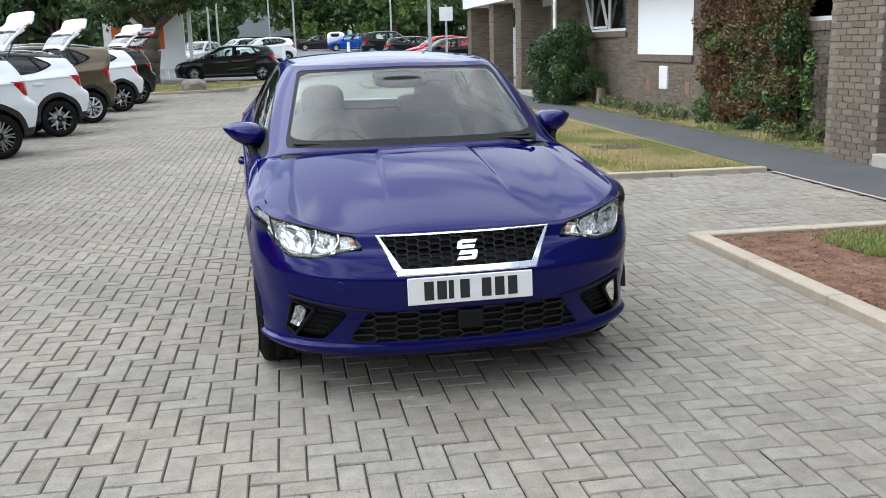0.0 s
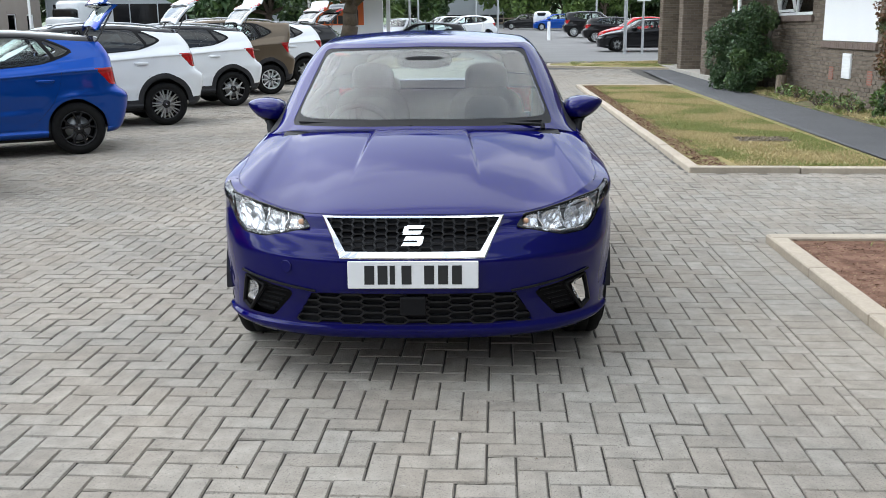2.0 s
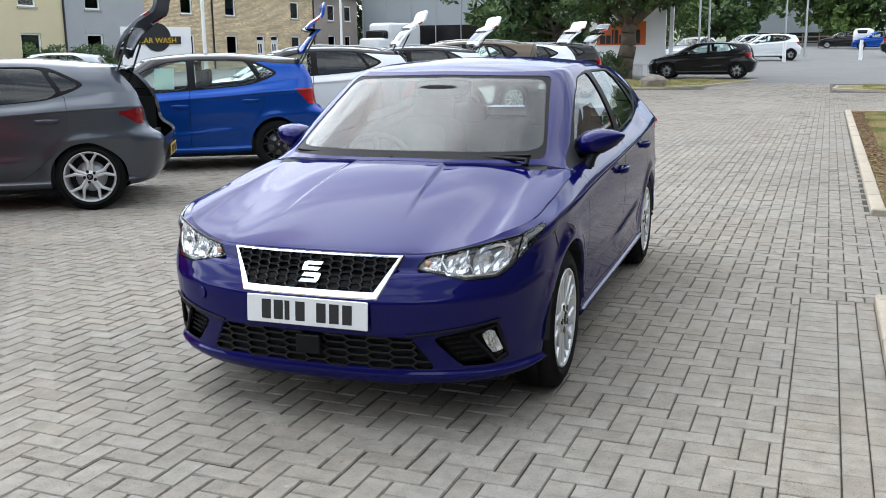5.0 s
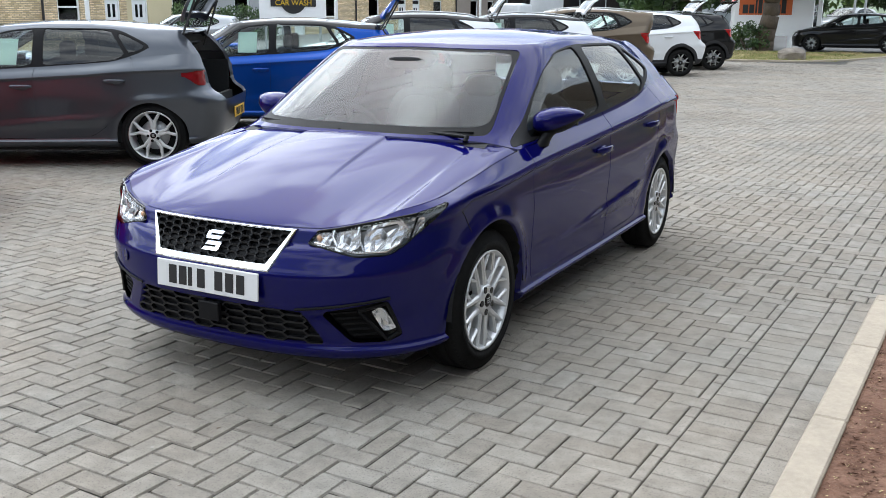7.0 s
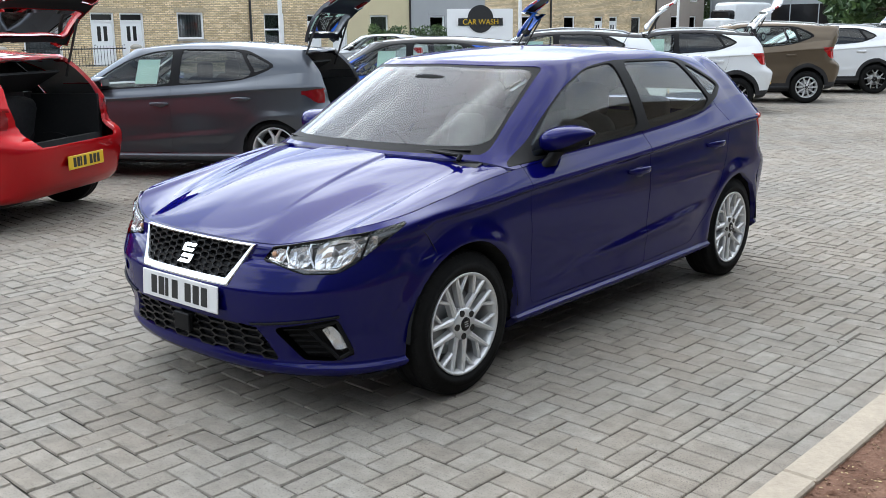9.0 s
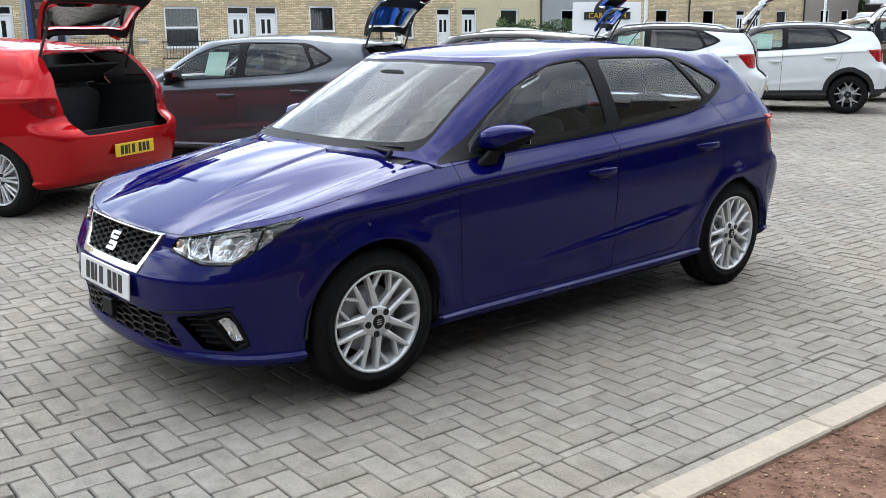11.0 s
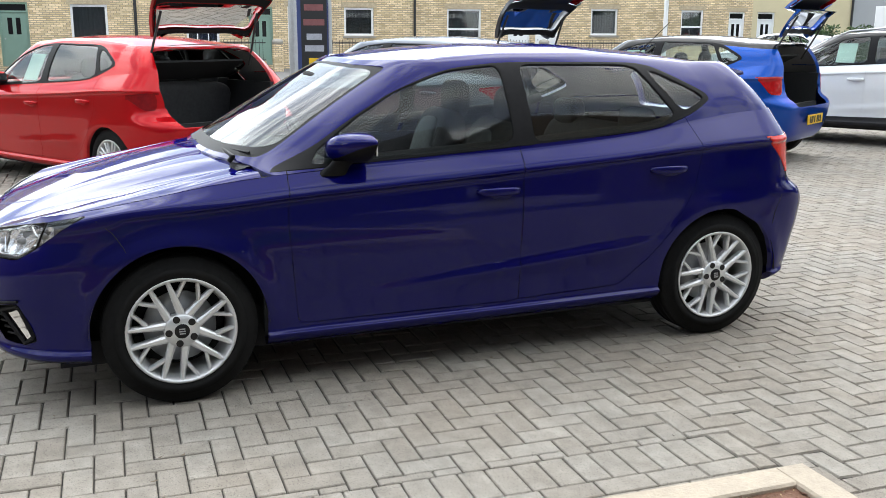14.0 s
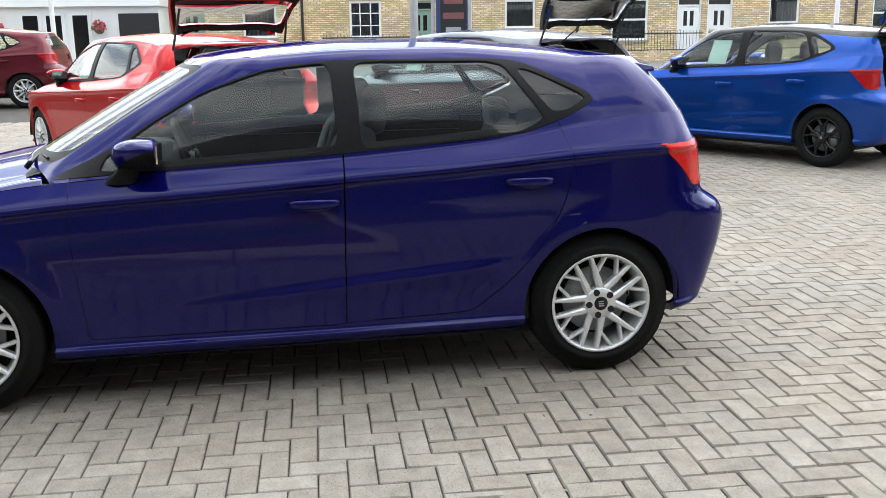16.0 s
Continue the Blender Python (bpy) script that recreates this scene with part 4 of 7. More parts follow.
def seats(parent, warp, pale=True):
    w = lambda bm: ([setattr(v, "co", warp(v.co)) for v in bm.verts], bm)[1]
    for x in (-0.36, 0.36):
        part("front_seat", w(pillow((x, 2.02, 0.43), (0.25, 0.27, 0.09), 4)), M["seat"], parent, smooth=True)
        back = pillow((0, 0, 0.30), (0.24, 0.085, 0.33), 4, m=Matrix.Translation((x, 2.24, 0.46)) @ Matrix.Rotation(radians(-17), 4, "X"))
        part("seat_back", w(back), M["seat"], parent, smooth=True)
        if pale:
            part("seat_panel", w(pillow((0, -0.045, 0.30), (0.15, 0.06, 0.27), 4, m=Matrix.Translation((x, 2.24, 0.46)) @ Matrix.Rotation(radians(-17), 4, "X"))), M["seat_pale"], parent, smooth=True)
        part("headrest", w(pillow((x, 2.475, 1.115), (0.135, 0.055, 0.105), 3)), M["seat"], parent, smooth=True)
        part("rear_headrest", w(pillow((x, 3.20, 1.03), (0.13, 0.055, 0.075), 3.5)), M["seat"], parent, smooth=True)
    part("rear_bench", w(pillow((0, 2.92, 0.44), (0.62, 0.25, 0.10), 5)), M["seat"], parent, smooth=True)
    part("rear_backrest", w(pillow((0, 0, 0.28), (0.62, 0.08, 0.30), 5, m=Matrix.Translation((0, 3.10, 0.44)) @ Matrix.Rotation(radians(-15), 4, "X"))), M["seat"], parent, smooth=True)
    part("dashboard", w(pillow((0, 1.30, 0.80), (0.70, 0.26, 0.14), 5)), M["cabin"], parent, smooth=True)
    mm = Matrix.Translation((-0.36, 1.62, 0.86)) @ Matrix.Rotation(radians(-65), 4, "X")
    st = rod([mm @ Vector((0.185 * math.cos(a), 0.185 * math.sin(a), 0)) for a in np.linspace(0, 2 * math.pi, 29)], 0.016)
    for a in (0.1, math.pi - 0.1, 1.5 * math.pi):
        tube(st, mm @ Vector((0, 0, 0.0)), mm @ Vector((0.18 * math.cos(a), 0.18 * math.sin(a), 0)), 0.02, seg=6)
    part("steering_wheel", w(st), M["cabin"], parent, smooth=True)


def mirror_housing(parent, side, paint, warp):
    """Door mirror: a painted cap drawn out to a tip, black below, on a black foot, glass facing back."""
    # x, leading y, trailing y, top, bottom
    secs = [(0.752, 1.475, 1.590, 1.030, 0.985), (0.765, 1.440, 1.600, 1.052, 0.958), (0.79, 1.425, 1.606, 1.066, 0.946), (0.83, 1.428, 1.608, 1.074, 0.946), (0.87, 1.446, 1.608, 1.075, 0.957),
            (0.905, 1.474, 1.607, 1.071, 0.976), (0.935, 1.510, 1.605, 1.063, 1.000), (0.955, 1.548, 1.602, 1.054, 1.020), (0.966, 1.582, 1.600, 1.045, 1.034)]
    n = 28
    rings = []
    for x, y0, y1, z1, z0 in secs:
        row = []
        for j in range(n + 1):
            a = 2 * math.pi * j / n - math.pi * 0.10
            c, s = math.cos(a), math.sin(a)
            yc = y0 + (y1 - y0) * 0.66
            yy = yc + (abs(c)**0.35 * (y1 - yc) if c > 0 else -abs(c)**0.85 * (yc - y0))
            row.append(Vector((x, yy, (z0 + z1) / 2 + (z1 - z0) / 2 * sgn(s, 0.75))))
        rings.append(row)
    split = int(n * 0.66)
    cap, under = bmesh.new(), bmesh.new()
    for b, j0, j1 in ((cap, 0, split), (under, split, n)):
        v = [[b.verts.new(row[j]) for j in range(j0, j1 + 1)] for row in rings]
        for p, q in zip(v, v[1:]):
            for j in range(j1 - j0):
                b.faces.new((p[j], p[j + 1], q[j + 1], q[j]))
        for row in (v[0], v[-1]):
            b.faces.new(row)
        bmesh.ops.recalc_face_normals(b, faces=b.faces)
    low = bmesh.new()
    foot = []
    for x, y0, y1, z, w in ((0.800, 1.385, 1.520, 0.898, 0.040), (0.812, 1.400, 1.515, 0.915, 0.030), (0.822, 1.432, 1.528, 0.940, 0.026), (0.832, 1.448, 1.555, 0.962, 0.034)):
        foot.append([low.verts.new((x + w * math.sin(2 * math.pi * j / 16), (y0 + y1) / 2 - (y1 - y0) / 2 * math.cos(2 * math.pi * j / 16), z)) for j in range(16)])
    for p, q in zip(foot, foot[1:]):
        for j in range(16):
            low.faces.new((p[j], p[(j + 1) % 16], q[(j + 1) % 16], q[j]))
    bmesh.ops.recalc_face_normals(low, faces=low.faces)
    plate = boxes((0.775, 0.930, 1.604, 1.6105, 0.985, 1.052))
    for b in (cap, low, under, plate):
        for v in b.verts:
            v.co.x *= side
            v.co = warp(v.co)
        if side < 0:
            bmesh.ops.reverse_faces(b, faces=b.faces)
    mir = part("door_mirror", cap, paint, parent, smooth=True)
    part("mirror_foot", low, M["trim"], mir, "black plastic foot", True)
    part("mirror_base", under, M["trim"], mir, "black plastic underside", True)
    part("mirror_glass", plate, M["chrome"], mir)


def handle(parent, y, z, side, paint, warp, x=0.862):
    bm = pillow((x + 0.032, y, z), (0.014, 0.110, 0.019), 3, 8)
    tubeb = pillow((x - 0.004, y + 0.012, z - 0.012), (0.016, 0.062, 0.030), 2.4, 8)
    for b in (bm, tubeb):
        for v in b.verts:
            if b is bm:
                v.co.x -= 0.034 * (abs(v.co.y - y) / 0.110)**4
            v.co.x *= side
            v.co = warp(v.co)
        if side < 0:
            bmesh.ops.reverse_faces(b, faces=b.faces)
    part("door_handle", bm, paint, parent, smooth=True)
    part("handle_recess", tubeb, paint, parent, smooth=True)


def plate_with_bars(name, parent, m, mat, w=0.52, h=0.111):
    """A number plate whose characters are plain bars."""
    bm = box(bmesh.new(), -w / 2, w / 2, -0.004, 0.004, -h / 2, h / 2, 0.003)
    p = part(name, bm, mat, parent)
    p.matrix_basis = m
    cw = 0.046
    xs = [-0.193, -0.140, -0.092, -0.045, 0.045, 0.100, 0.155]
    for x0 in xs:
        part("plate_bar", boxes((x0, x0 + cw * (0.45 if x0 == -0.092 else 0.86), -0.0055, -0.0035, -0.038, 0.038)), M["ink"], p, "black bar")
    return p


GRIDS = {}


def build_car(name, m, label, paint, fine=1.0, warp=None, front=True, boot_open=False, roof_mat=None, suv=False, pane="glass", wheel_style="y", tone="alloy",
              radius=0.308, rim=0.216, group="", paper=0, rails=False, plate="yellow", tail="redlens", tilt=78, rear_pane=None):
    warp = warp or (lambda v: v)
    car = thing(name, m, label, "car", group)
    if fine not in GRIDS:
        GRIDS[fine] = car_grid(fine)
    low, top, roof, bon = GRIDS[fine]
    shell = grid_mesh(low, top, roof)
    ref = Smooth(shell, warp)
    lamp_line = (LEON_TAIL if tail == "darkred" else TAIL).copy()
    if boot_open:
        lamp_line[:, 0] = np.maximum(lamp_line[:, 0], 0.87)
    regs = [("arch", "side", ARCH_F), ("arch", "side", ARCH_R), ("glass_f", "side", GLASS_F), ("glass_r", "side", GLASS_R), ("glass_q", "side", GLASS_Q), ("dlo", "side", DLO),
            ("screen", "screen", SCREEN_IN), ("screen_rim", "screen", SCREEN), ("tail", "tail", lamp_line), ("rear_glass", "rear", REARGLASS)]
    if boot_open:
        inner_line = (LEON_TAIL if tail == "darkred" else TAIL).copy()
        inner_line[:, 0] = np.minimum(inner_line[:, 0], 0.79)
        inner_line[:, 0] = np.where(inner_line[:, 0] < 0.67, 0.60, inner_line[:, 0])
        regs += [("gate_lamp", "tail", inner_line), ("gate", "rear", GATE)]
    if suv:
        regs += [("clad", "side", circle_poly(0.812, 0.315, 0.415, 0.5)), ("clad", "side", circle_poly(3.385, 0.305, 0.41, 0.5)), ("clad", "side", np.array([(0.0, 0.1), (4.2, 0.1), (4.2, 0.38), (3.6, 0.36), (1.1, 0.30), (0.0, 0.36)]))]
    if roof_mat:
        regs.append(("roof_skin", "over", np.array([(1.05, 0.93), (1.7, 1.20), (2.0, 1.30), (3.0, 1.318), (3.5, 1.280), (4.0, 1.265), (4.0, 1.6), (1.0, 1.6)])))
    if front:
        regs += [("headlight", "nose", HEADLIGHT), ("fog", "nose", FOG), ("grille", "front", GRILLE), ("chrome", "front", CHROME), ("lowgrille", "front", LOWGRILLE)]
    regs += [("door_f", "side", DOOR_F), ("door_r", "side", DOOR_R)]
    got = split_shell(shell, regs)
    P = M[paint]
    both = (1, -1)
    lumps = sorted(islands(got["body"]), key=len)
    apart = {f for lump in lumps[:-1] for f in lump}
    part("body", pick([f for f in got["body"] if f not in apart], both, 0.0015, 0.03, warp=warp, ref=ref), P, car, smooth=True)
    for lump in lumps[:-1]:
        for s in both:
            part("corner_panel", pick(lump, (s,), 0.0015, 0.03, warp=warp, ref=ref), P, car, smooth=True)
    bonnet = grid_mesh(bon)
    if sum(f.normal.z for f in bonnet.faces) < 0:
        bmesh.ops.reverse_faces(bonnet, faces=bonnet.faces)
    part("bonnet", pick(list(bonnet.faces), both, 0.0055, 0.02, warp=warp, ref=Smooth(bonnet, warp)), P, car, smooth=True)
    bonnet.free()
    if roof_mat and "roof_skin" in got:
        part("roof", pick(got["roof_skin"], both, 0.0, 0.0, warp=warp, ref=ref), M[roof_mat], car, "contrasting roof", True)
    for s in both:
        for nm, key, hy, hz in (("front_door", "door_f", 2.185, 0.800), ("rear_door", "door_r", 3.06, 0.855)):
            d = part(nm, pick(got[key], (s,), 0.0036, 0.03, warp=warp, ref=ref), P, car, smooth=True)
            handle(d, hy, hz, s, P, warp)
            part("door_card", pick(got[key], (s,), 0.012, 0.0, -0.025, warp=warp, ref=ref), M["cabin"], d, "dark inner door card", True)
        part("window_trim", pick(got["dlo"], (s,), 0, 0.012, 0.0015, warp=warp, ref=ref), M["trim"], car, "black window surround", True)
        for nm, key, g in (("front_side_window", "glass_f", "glass"), ("rear_side_window", "glass_r", rear_pane or pane), ("quarter_window", "glass_q", rear_pane or pane)):
            ob = part(nm, pick(got[key], (s,), 0, 0, -0.005, warp=warp, ref=ref), M[g], car, smooth=True)
            ob.visible_shadow = False
        mirror_housing(car, s, P if not suv else M["black_p"], warp)
        part("tail_lamp", pick(got["tail"], (s,), 0.0015, 0.03, 0.004, warp=warp, ref=ref), M[tail], car, "red tail lamp", True)
    ws = part("windscreen", pick(got["screen"], both, 0, 0, -0.003, warp=warp, ref=ref), M["screen_glass"], car, smooth=True)
    ws.visible_shadow = False
    part("windscreen_rim", pick(got["screen_rim"], both, 0, 0, -0.003, warp=warp, ref=ref), M["trim"], car, "black screen edge", True)
    # tailgate
    if boot_open:
        hinge = Vector((0, 3.60, 1.355))
        rot = Matrix.Translation(hinge) @ Matrix.Rotation(radians(tilt), 4, "X") @ Matrix.Translation(-hinge)
        wr = lambda v: warp(rot @ v)
        gate = part("tailgate", pick(got["gate"], both, 0.003, 0.03, warp=wr, ref=ref, turn=rot.to_3x3()), P, car, "open tailgate", True)
        part("tailgate_lining", pick(got["gate"], both, 0.02, 0.0, -0.035, warp=wr, ref=ref, turn=rot.to_3x3()), M["trim"], gate, "black inner lining", True)
        for s in both:
            part("tailgate_lamp", pick(got["gate_lamp"], (s,), 0.0015, 0.025, 0.003, warp=wr, ref=ref, turn=rot.to_3x3()), M[tail], gate, "red lamp", True)
        gl = part("rear_window", pick(got["rear_glass"], both, 0, 0, -0.004, warp=wr, ref=ref, turn=rot.to_3x3()), M[rear_pane or pane], gate, smooth=True)
        gl.visible_shadow = False
        for s in both:
            st = tube(bmesh.new(), warp(Vector((s * 0.56, 3.60, 1.15))), wr(Vector((s * 0.52, 3.78, 1.08))), 0.011, seg=8)
            part("gas_strut", st, M["iron"], car)
        seal = [warp(Vector((x, 3.590 - 0.05 * (x / 0.52)**2, float(ROOF(3.58)) - 0.11 * x * x - 0.012))) for x in np.linspace(-0.53, 0.53, 13)]
        part("gate_seal", rod(seal, 0.016), M["trim"], car, "black tailgate seal", True)
        shelf = boxes((-0.50, 0.50, 3.28, 3.62, 1.03, 1.05))
        bmesh.ops.rotate(shelf, verts=shelf.verts, cent=(0, 3.28, 1.03), matrix=Matrix.Rotation(radians(28), 3, "X"))
        for v in shelf.verts:
            v.co = warp(v.co)
        part("parcel_shelf", shelf, M["cabin"], car)
        tub = bmesh.new()
        for r in ((-0.60, 0.60, 3.22, 3.90, 0.52, 0.54), (-0.64, -0.60, 3.22, 3.84, 0.52, 1.0), (0.60, 0.64, 3.22, 3.84, 0.52, 1.0), (-0.62, 0.62, 3.18, 3.22, 0.52, 1.02), (-0.52, 0.52, 3.84, 3.89, 0.52, 0.675)):
            box(tub, *r)
        for v in tub.verts:
            v.co = warp(v.co)
        part("boot_lining", tub, M["cabin"], car, "black boot lining")
    else:
        gl = part("rear_window", pick(got["rear_glass"], both, 0, 0, -0.004, warp=warp, ref=ref), M[rear_pane or pane], car, smooth=True)
        gl.visible_shadow = False
    if suv:
        part("cladding", pick(got["clad"], both, 0, 0.02, 0.006, warp=warp, ref=ref), M["cladding"], car, "black plastic cladding", True)
    if rails:
        for s in both:
            pts = [Vector((s * (float(ROOF_W(y)) - 0.03), y, float(ROOF(y)) - 0.03 + dz)) for y, dz in ((1.85, 0.0), (1.98, 0.035), (2.4, 0.045), (3.0, 0.04), (3.3, 0.035), (3.45, 0.0))]
            part("roof_rail", rod([warp(p) for p in pts], 0.014), M["steel"], car)
    # underside and arches
    fl = bmesh.new()
    box(fl, -0.70, 0.70, 0.35, 3.60, 0.16, 0.26)
    for v in fl.verts:
        v.co = warp(v.co)
    part("underbody", fl, M["dark"], car)
    for yc in (0.812, 3.385):
        for s in both:
            tubs = bmesh.new()
            ring = []
            for i in range(17):
                a = math.pi * i / 16
                ring.append([tubs.verts.new(warp(Vector((s * xx, yc + 0.352 * math.cos(a), 0.31 + 0.352 * math.sin(a))))) for xx in (0.858, 0.58)])
            for a, b in zip(ring, ring[1:]):
                tubs.faces.new((a[0], a[1], b[1], b[0]))
            tubs.faces.new([r[1] for r in ring])
            part("arch_liner", tubs, M["dark"], car)
    # wheels
    for yc in (0.812, 3.385):
        p = warp(Vector((0.85, yc, 0.3)))
        for s in both:
            wheel(car, "wheel", s * p.x, p.y, radius, s, wheel_style, radius, rim, 0.19, tone)
    seats(car, warp)
    for s in both:
        cap = [warp(Vector((s * (float(SIDE_W(y)) - 0.138 - 0.02 * max(0, y - 2.6)), y, z))) for y, z in ((1.30, 0.925), (1.7, 0.948), (2.3, 0.982), (2.7, 1.012), (3.02, 1.036), (3.2, 1.085))]
        part("sill_capping", rod(cap, 0.028), M["cabin"], car, "dark window sill capping", True)
        inner = boxes((s * 0.78 - 0.02, s * 0.78 + 0.02, 1.15, 3.08, 0.25, 0.90), (s * 0.76 - 0.02, s * 0.76 + 0.02, 3.08, 3.80, 0.66, 0.98))
        for v in inner.verts:
            v.co = warp(v.co)
        part("door_lining", inner, M["cabin"], car)
    hl = pick([f for f in got["body"] if f.calc_center_median().z > 1.33 and abs(f.normal.z) > 0.6], both, 0, 0, -0.035, warp=warp, ref=ref) if not roof_mat else pick([f for f in got.get("roof_skin", got["body"]) if abs(f.normal.z) > 0.6], both, 0, 0, -0.035, warp=warp, ref=ref)
    pt = [f for f in got["body"] if f.calc_center_median().z > 0.98 and abs(f.normal.z) <= 0.75 and f.calc_center_median().y > 1.15]
    for lump in islands(pt):
        for s in both:
            part("pillar_trim", pick(lump, (s,), 0.002, 0, -0.018, warp=warp, ref=ref), M["liner"], car, "pale pillar trim", True)
    part("headlining", hl, M["liner"], car, "pale headlining", True)
    if paper:
        p = boxes((0.752, 0.756, 1.88, 2.12, 1.0, 1.27))
        bmesh.ops.rotate(p, verts=p.verts, cent=(0.752, 2.0, 1.0), matrix=Matrix.Rotation(radians(-27), 3, "Y"))
        for v in p.verts:
            v.co = warp(v.co)
        part("price_sheet", p, M["paper"], car, "pale green price sheet in the window")
    if plate:
        pp = warp(Vector((0, 4.05, 0.545 if not boot_open else 0.50)))
        plate_with_bars("rear_number_plate", car, Matrix.Translation((0, pp.y + 0.006, pp.z)) @ Matrix.Rotation(math.pi, 4, "Z"), M["yellow"])
    if front:
        front_details(car, got, warp, P, ref)
    shell.free()
    return car


def nose_y(x, z, base=None):
    """The nose's outer face, for what is set into it."""
    n = float(NOSE(z))
    return 0.62 - (0.62 - n) * max(0.0, 1 - (abs(x) / 0.853)**2.6)**(1 / 2.6)


NOSE = curve((0.19, 0.10), (0.235, 0.045), (0.30, 0.046), (0.34, 0.040), (0.42, 0.018), (0.52, 0.014), (0.56, 0.030), (0.62, 0.062), (0.70, 0.100))


def nose_at(side, s, z, deep=0.0):
    """The point of the nose at the girth s (x + y) and height z, set in by deep."""
    lo, hi = 0.0, 0.85
    for _ in range(30):
        x = (lo + hi) / 2
        if x + nose_y(x, z) < s:
            lo = x
        else:
            hi = x
    x = (lo + hi) / 2
    e = 0.004
    t = Vector((e, nose_y(min(0.852, x + e), z) - nose_y(x, z), 0)).normalized()
    return Vector((side * (x - t.y * deep), nose_y(x, z) + t.x * deep, z))


def faceted(side, cs, cz, rs, rz, nx, nz, rim, deep, lean=0.25):
    """A reflector of flat facets, hollowed behind the lens."""
    rnd = random.Random(int(cs * 1000))
    bm = bmesh.new()
    rows = []
    for k in range(nz + 1):
        v = 2 * k / nz - 1
        rows.append([])
        for i in range(nx + 1):
            u = 2 * i / nx - 1
            h = rim + (deep - rim) * (1 - 0.5 * (u * u + v * v)) * 1.2 + rnd.uniform(-0.004, 0.004)
            rows[-1].append(bm.verts.new(nose_at(side, cs + rs * u * (1 - 0.12 * v * v) + lean * rz * v, cz + rz * v * (1 - 0.15 * u * u) + 0.10 * rs * u, h)))
    for a, b in zip(rows, rows[1:]):
        for i in range(nx):
            bm.faces.new((a[i], a[i + 1], b[i + 1], b[i]))
    bmesh.ops.recalc_face_normals(bm, faces=bm.faces)
    return bm


def lathe_disc(c, r):
    bm = lathe([(0.0, r), (0.002, r - 0.002), (0.002, 0.0005)], 24)
    bmesh.ops.transform(bm, matrix=Matrix.Translation(c) @ Matrix.Rotation(radians(-118), 4, "Z"), verts=bm.verts)
    return bm


def front_details(car, got, warp, P, ref):
    both = (1, -1)
    gf = bmesh.new()
    loops = []
    for poly, deep in (([(-0.290, 0.543), (0.290, 0.543), (0.366, 0.7015), (-0.366, 0.7015)], 0.010), ([(-0.290, 0.543), (0.290, 0.543), (0.366, 0.7015), (-0.366, 0.7015)], -0.004),
                       ([(-0.286, 0.548), (0.286, 0.548), (0.361, 0.699), (-0.361, 0.699)], -0.007), ([(-0.270, 0.570), (0.270, 0.570), (0.349, 0.6945), (-0.349, 0.6945)], -0.006), ([(-0.268, 0.573), (0.268, 0.573), (0.347, 0.692), (-0.347, 0.692)], 0.022)):
        ring = []
        for (xa, za), (xb, zb) in zip(poly, poly[1:] + poly[:1]):
            for t in np.linspace(0, 1, 20, endpoint=False):
                x, z = xa + (xb - xa) * t, za + (zb - za) * t
                ring.append(gf.verts.new((x, nose_y(x, z) + deep, z)))
        loops.append(ring)
    for a, b in zip(loops, loops[1:]):
        for i in range(len(a)):
            j = (i + 1) % len(a)
            gf.faces.new((a[i], a[j], b[j], b[i]))
    bmesh.ops.recalc_face_normals(gf, faces=gf.faces)
    part("grille_frame", gf, M["chrome"], car, "bright chrome grille frame")
    part("grille_back", pick(got["grille"], both, 0, 0.0, -0.014, warp=warp, ref=ref), M["trim"], car, smooth=True)
    keep = lambda x, z: inside(np.array([[abs(x), z]]), GRILLE)[0] < 0.004
    part("upper_grille", honeycomb(-0.40, 0.40, 0.572, 0.70, 0.056, 0.0245, lambda x, z: nose_y(x, z) + 0.002, 0.0036, keep), M["grille"], car, "black honeycomb grille")
    keep2 = lambda x, z: inside(np.array([[abs(x), z]]), LOWGRILLE)[0] < 0.004
    part("lower_grille", honeycomb(-0.52, 0.52, 0.262, 0.40, 0.110, 0.032, lambda x, z: nose_y(x, z) + 0.008, 0.0036, keep2), M["grille"], car, "black wide-mesh lower grille")
    part("lower_grille_back", pick(got["lowgrille"], both, 0, 0.0, -0.024, warp=warp, ref=ref), M["trim"], car, smooth=True)
    part("sensor_cover", box(bmesh.new(), -0.052, 0.052, 0.006, 0.03, 0.312, 0.388, 0.004), M["trim"], car)
    # badge: a slanted bar shape
    bd = bmesh.new()
    for x0, x1, z0, z1, sh in ((-0.036, 0.034, 0.655, 0.668, 0.006), (-0.040, 0.030, 0.634, 0.648, 0.0), (-0.032, 0.038, 0.612, 0.627, -0.004), (-0.040, 0.036, 0.592, 0.605, -0.006)):
        vs = [bd.verts.new((x + sh + (0.010 if z == z1 else 0), nose_y(0, z) - 0.008, z)) for x, z in ((x0, z0), (x1, z0), (x1, z1), (x0, z1))]
        bd.faces.new(vs)
        bs = [bd.verts.new(v.co + Vector((0, 0.012, 0))) for v in vs]
        for i in range(4):
            bd.faces.new((vs[i], vs[(i + 1) % 4], bs[(i + 1) % 4], bs[i]))
    for x0, x1, z0, z1 in ((-0.040, -0.020, 0.640, 0.664), (0.016, 0.038, 0.598, 0.624)):
        vs = [bd.verts.new((x + (0.008 if z == z1 else 0), nose_y(0, z) - 0.0085, z)) for x, z in ((x0, z0), (x1, z0), (x1, z1), (x0, z1))]
        bd.faces.new(vs)
    bmesh.ops.recalc_face_normals(bd, faces=bd.faces)
    part("badge", bd, M["chrome"], car, "chrome badge of slanted bars")
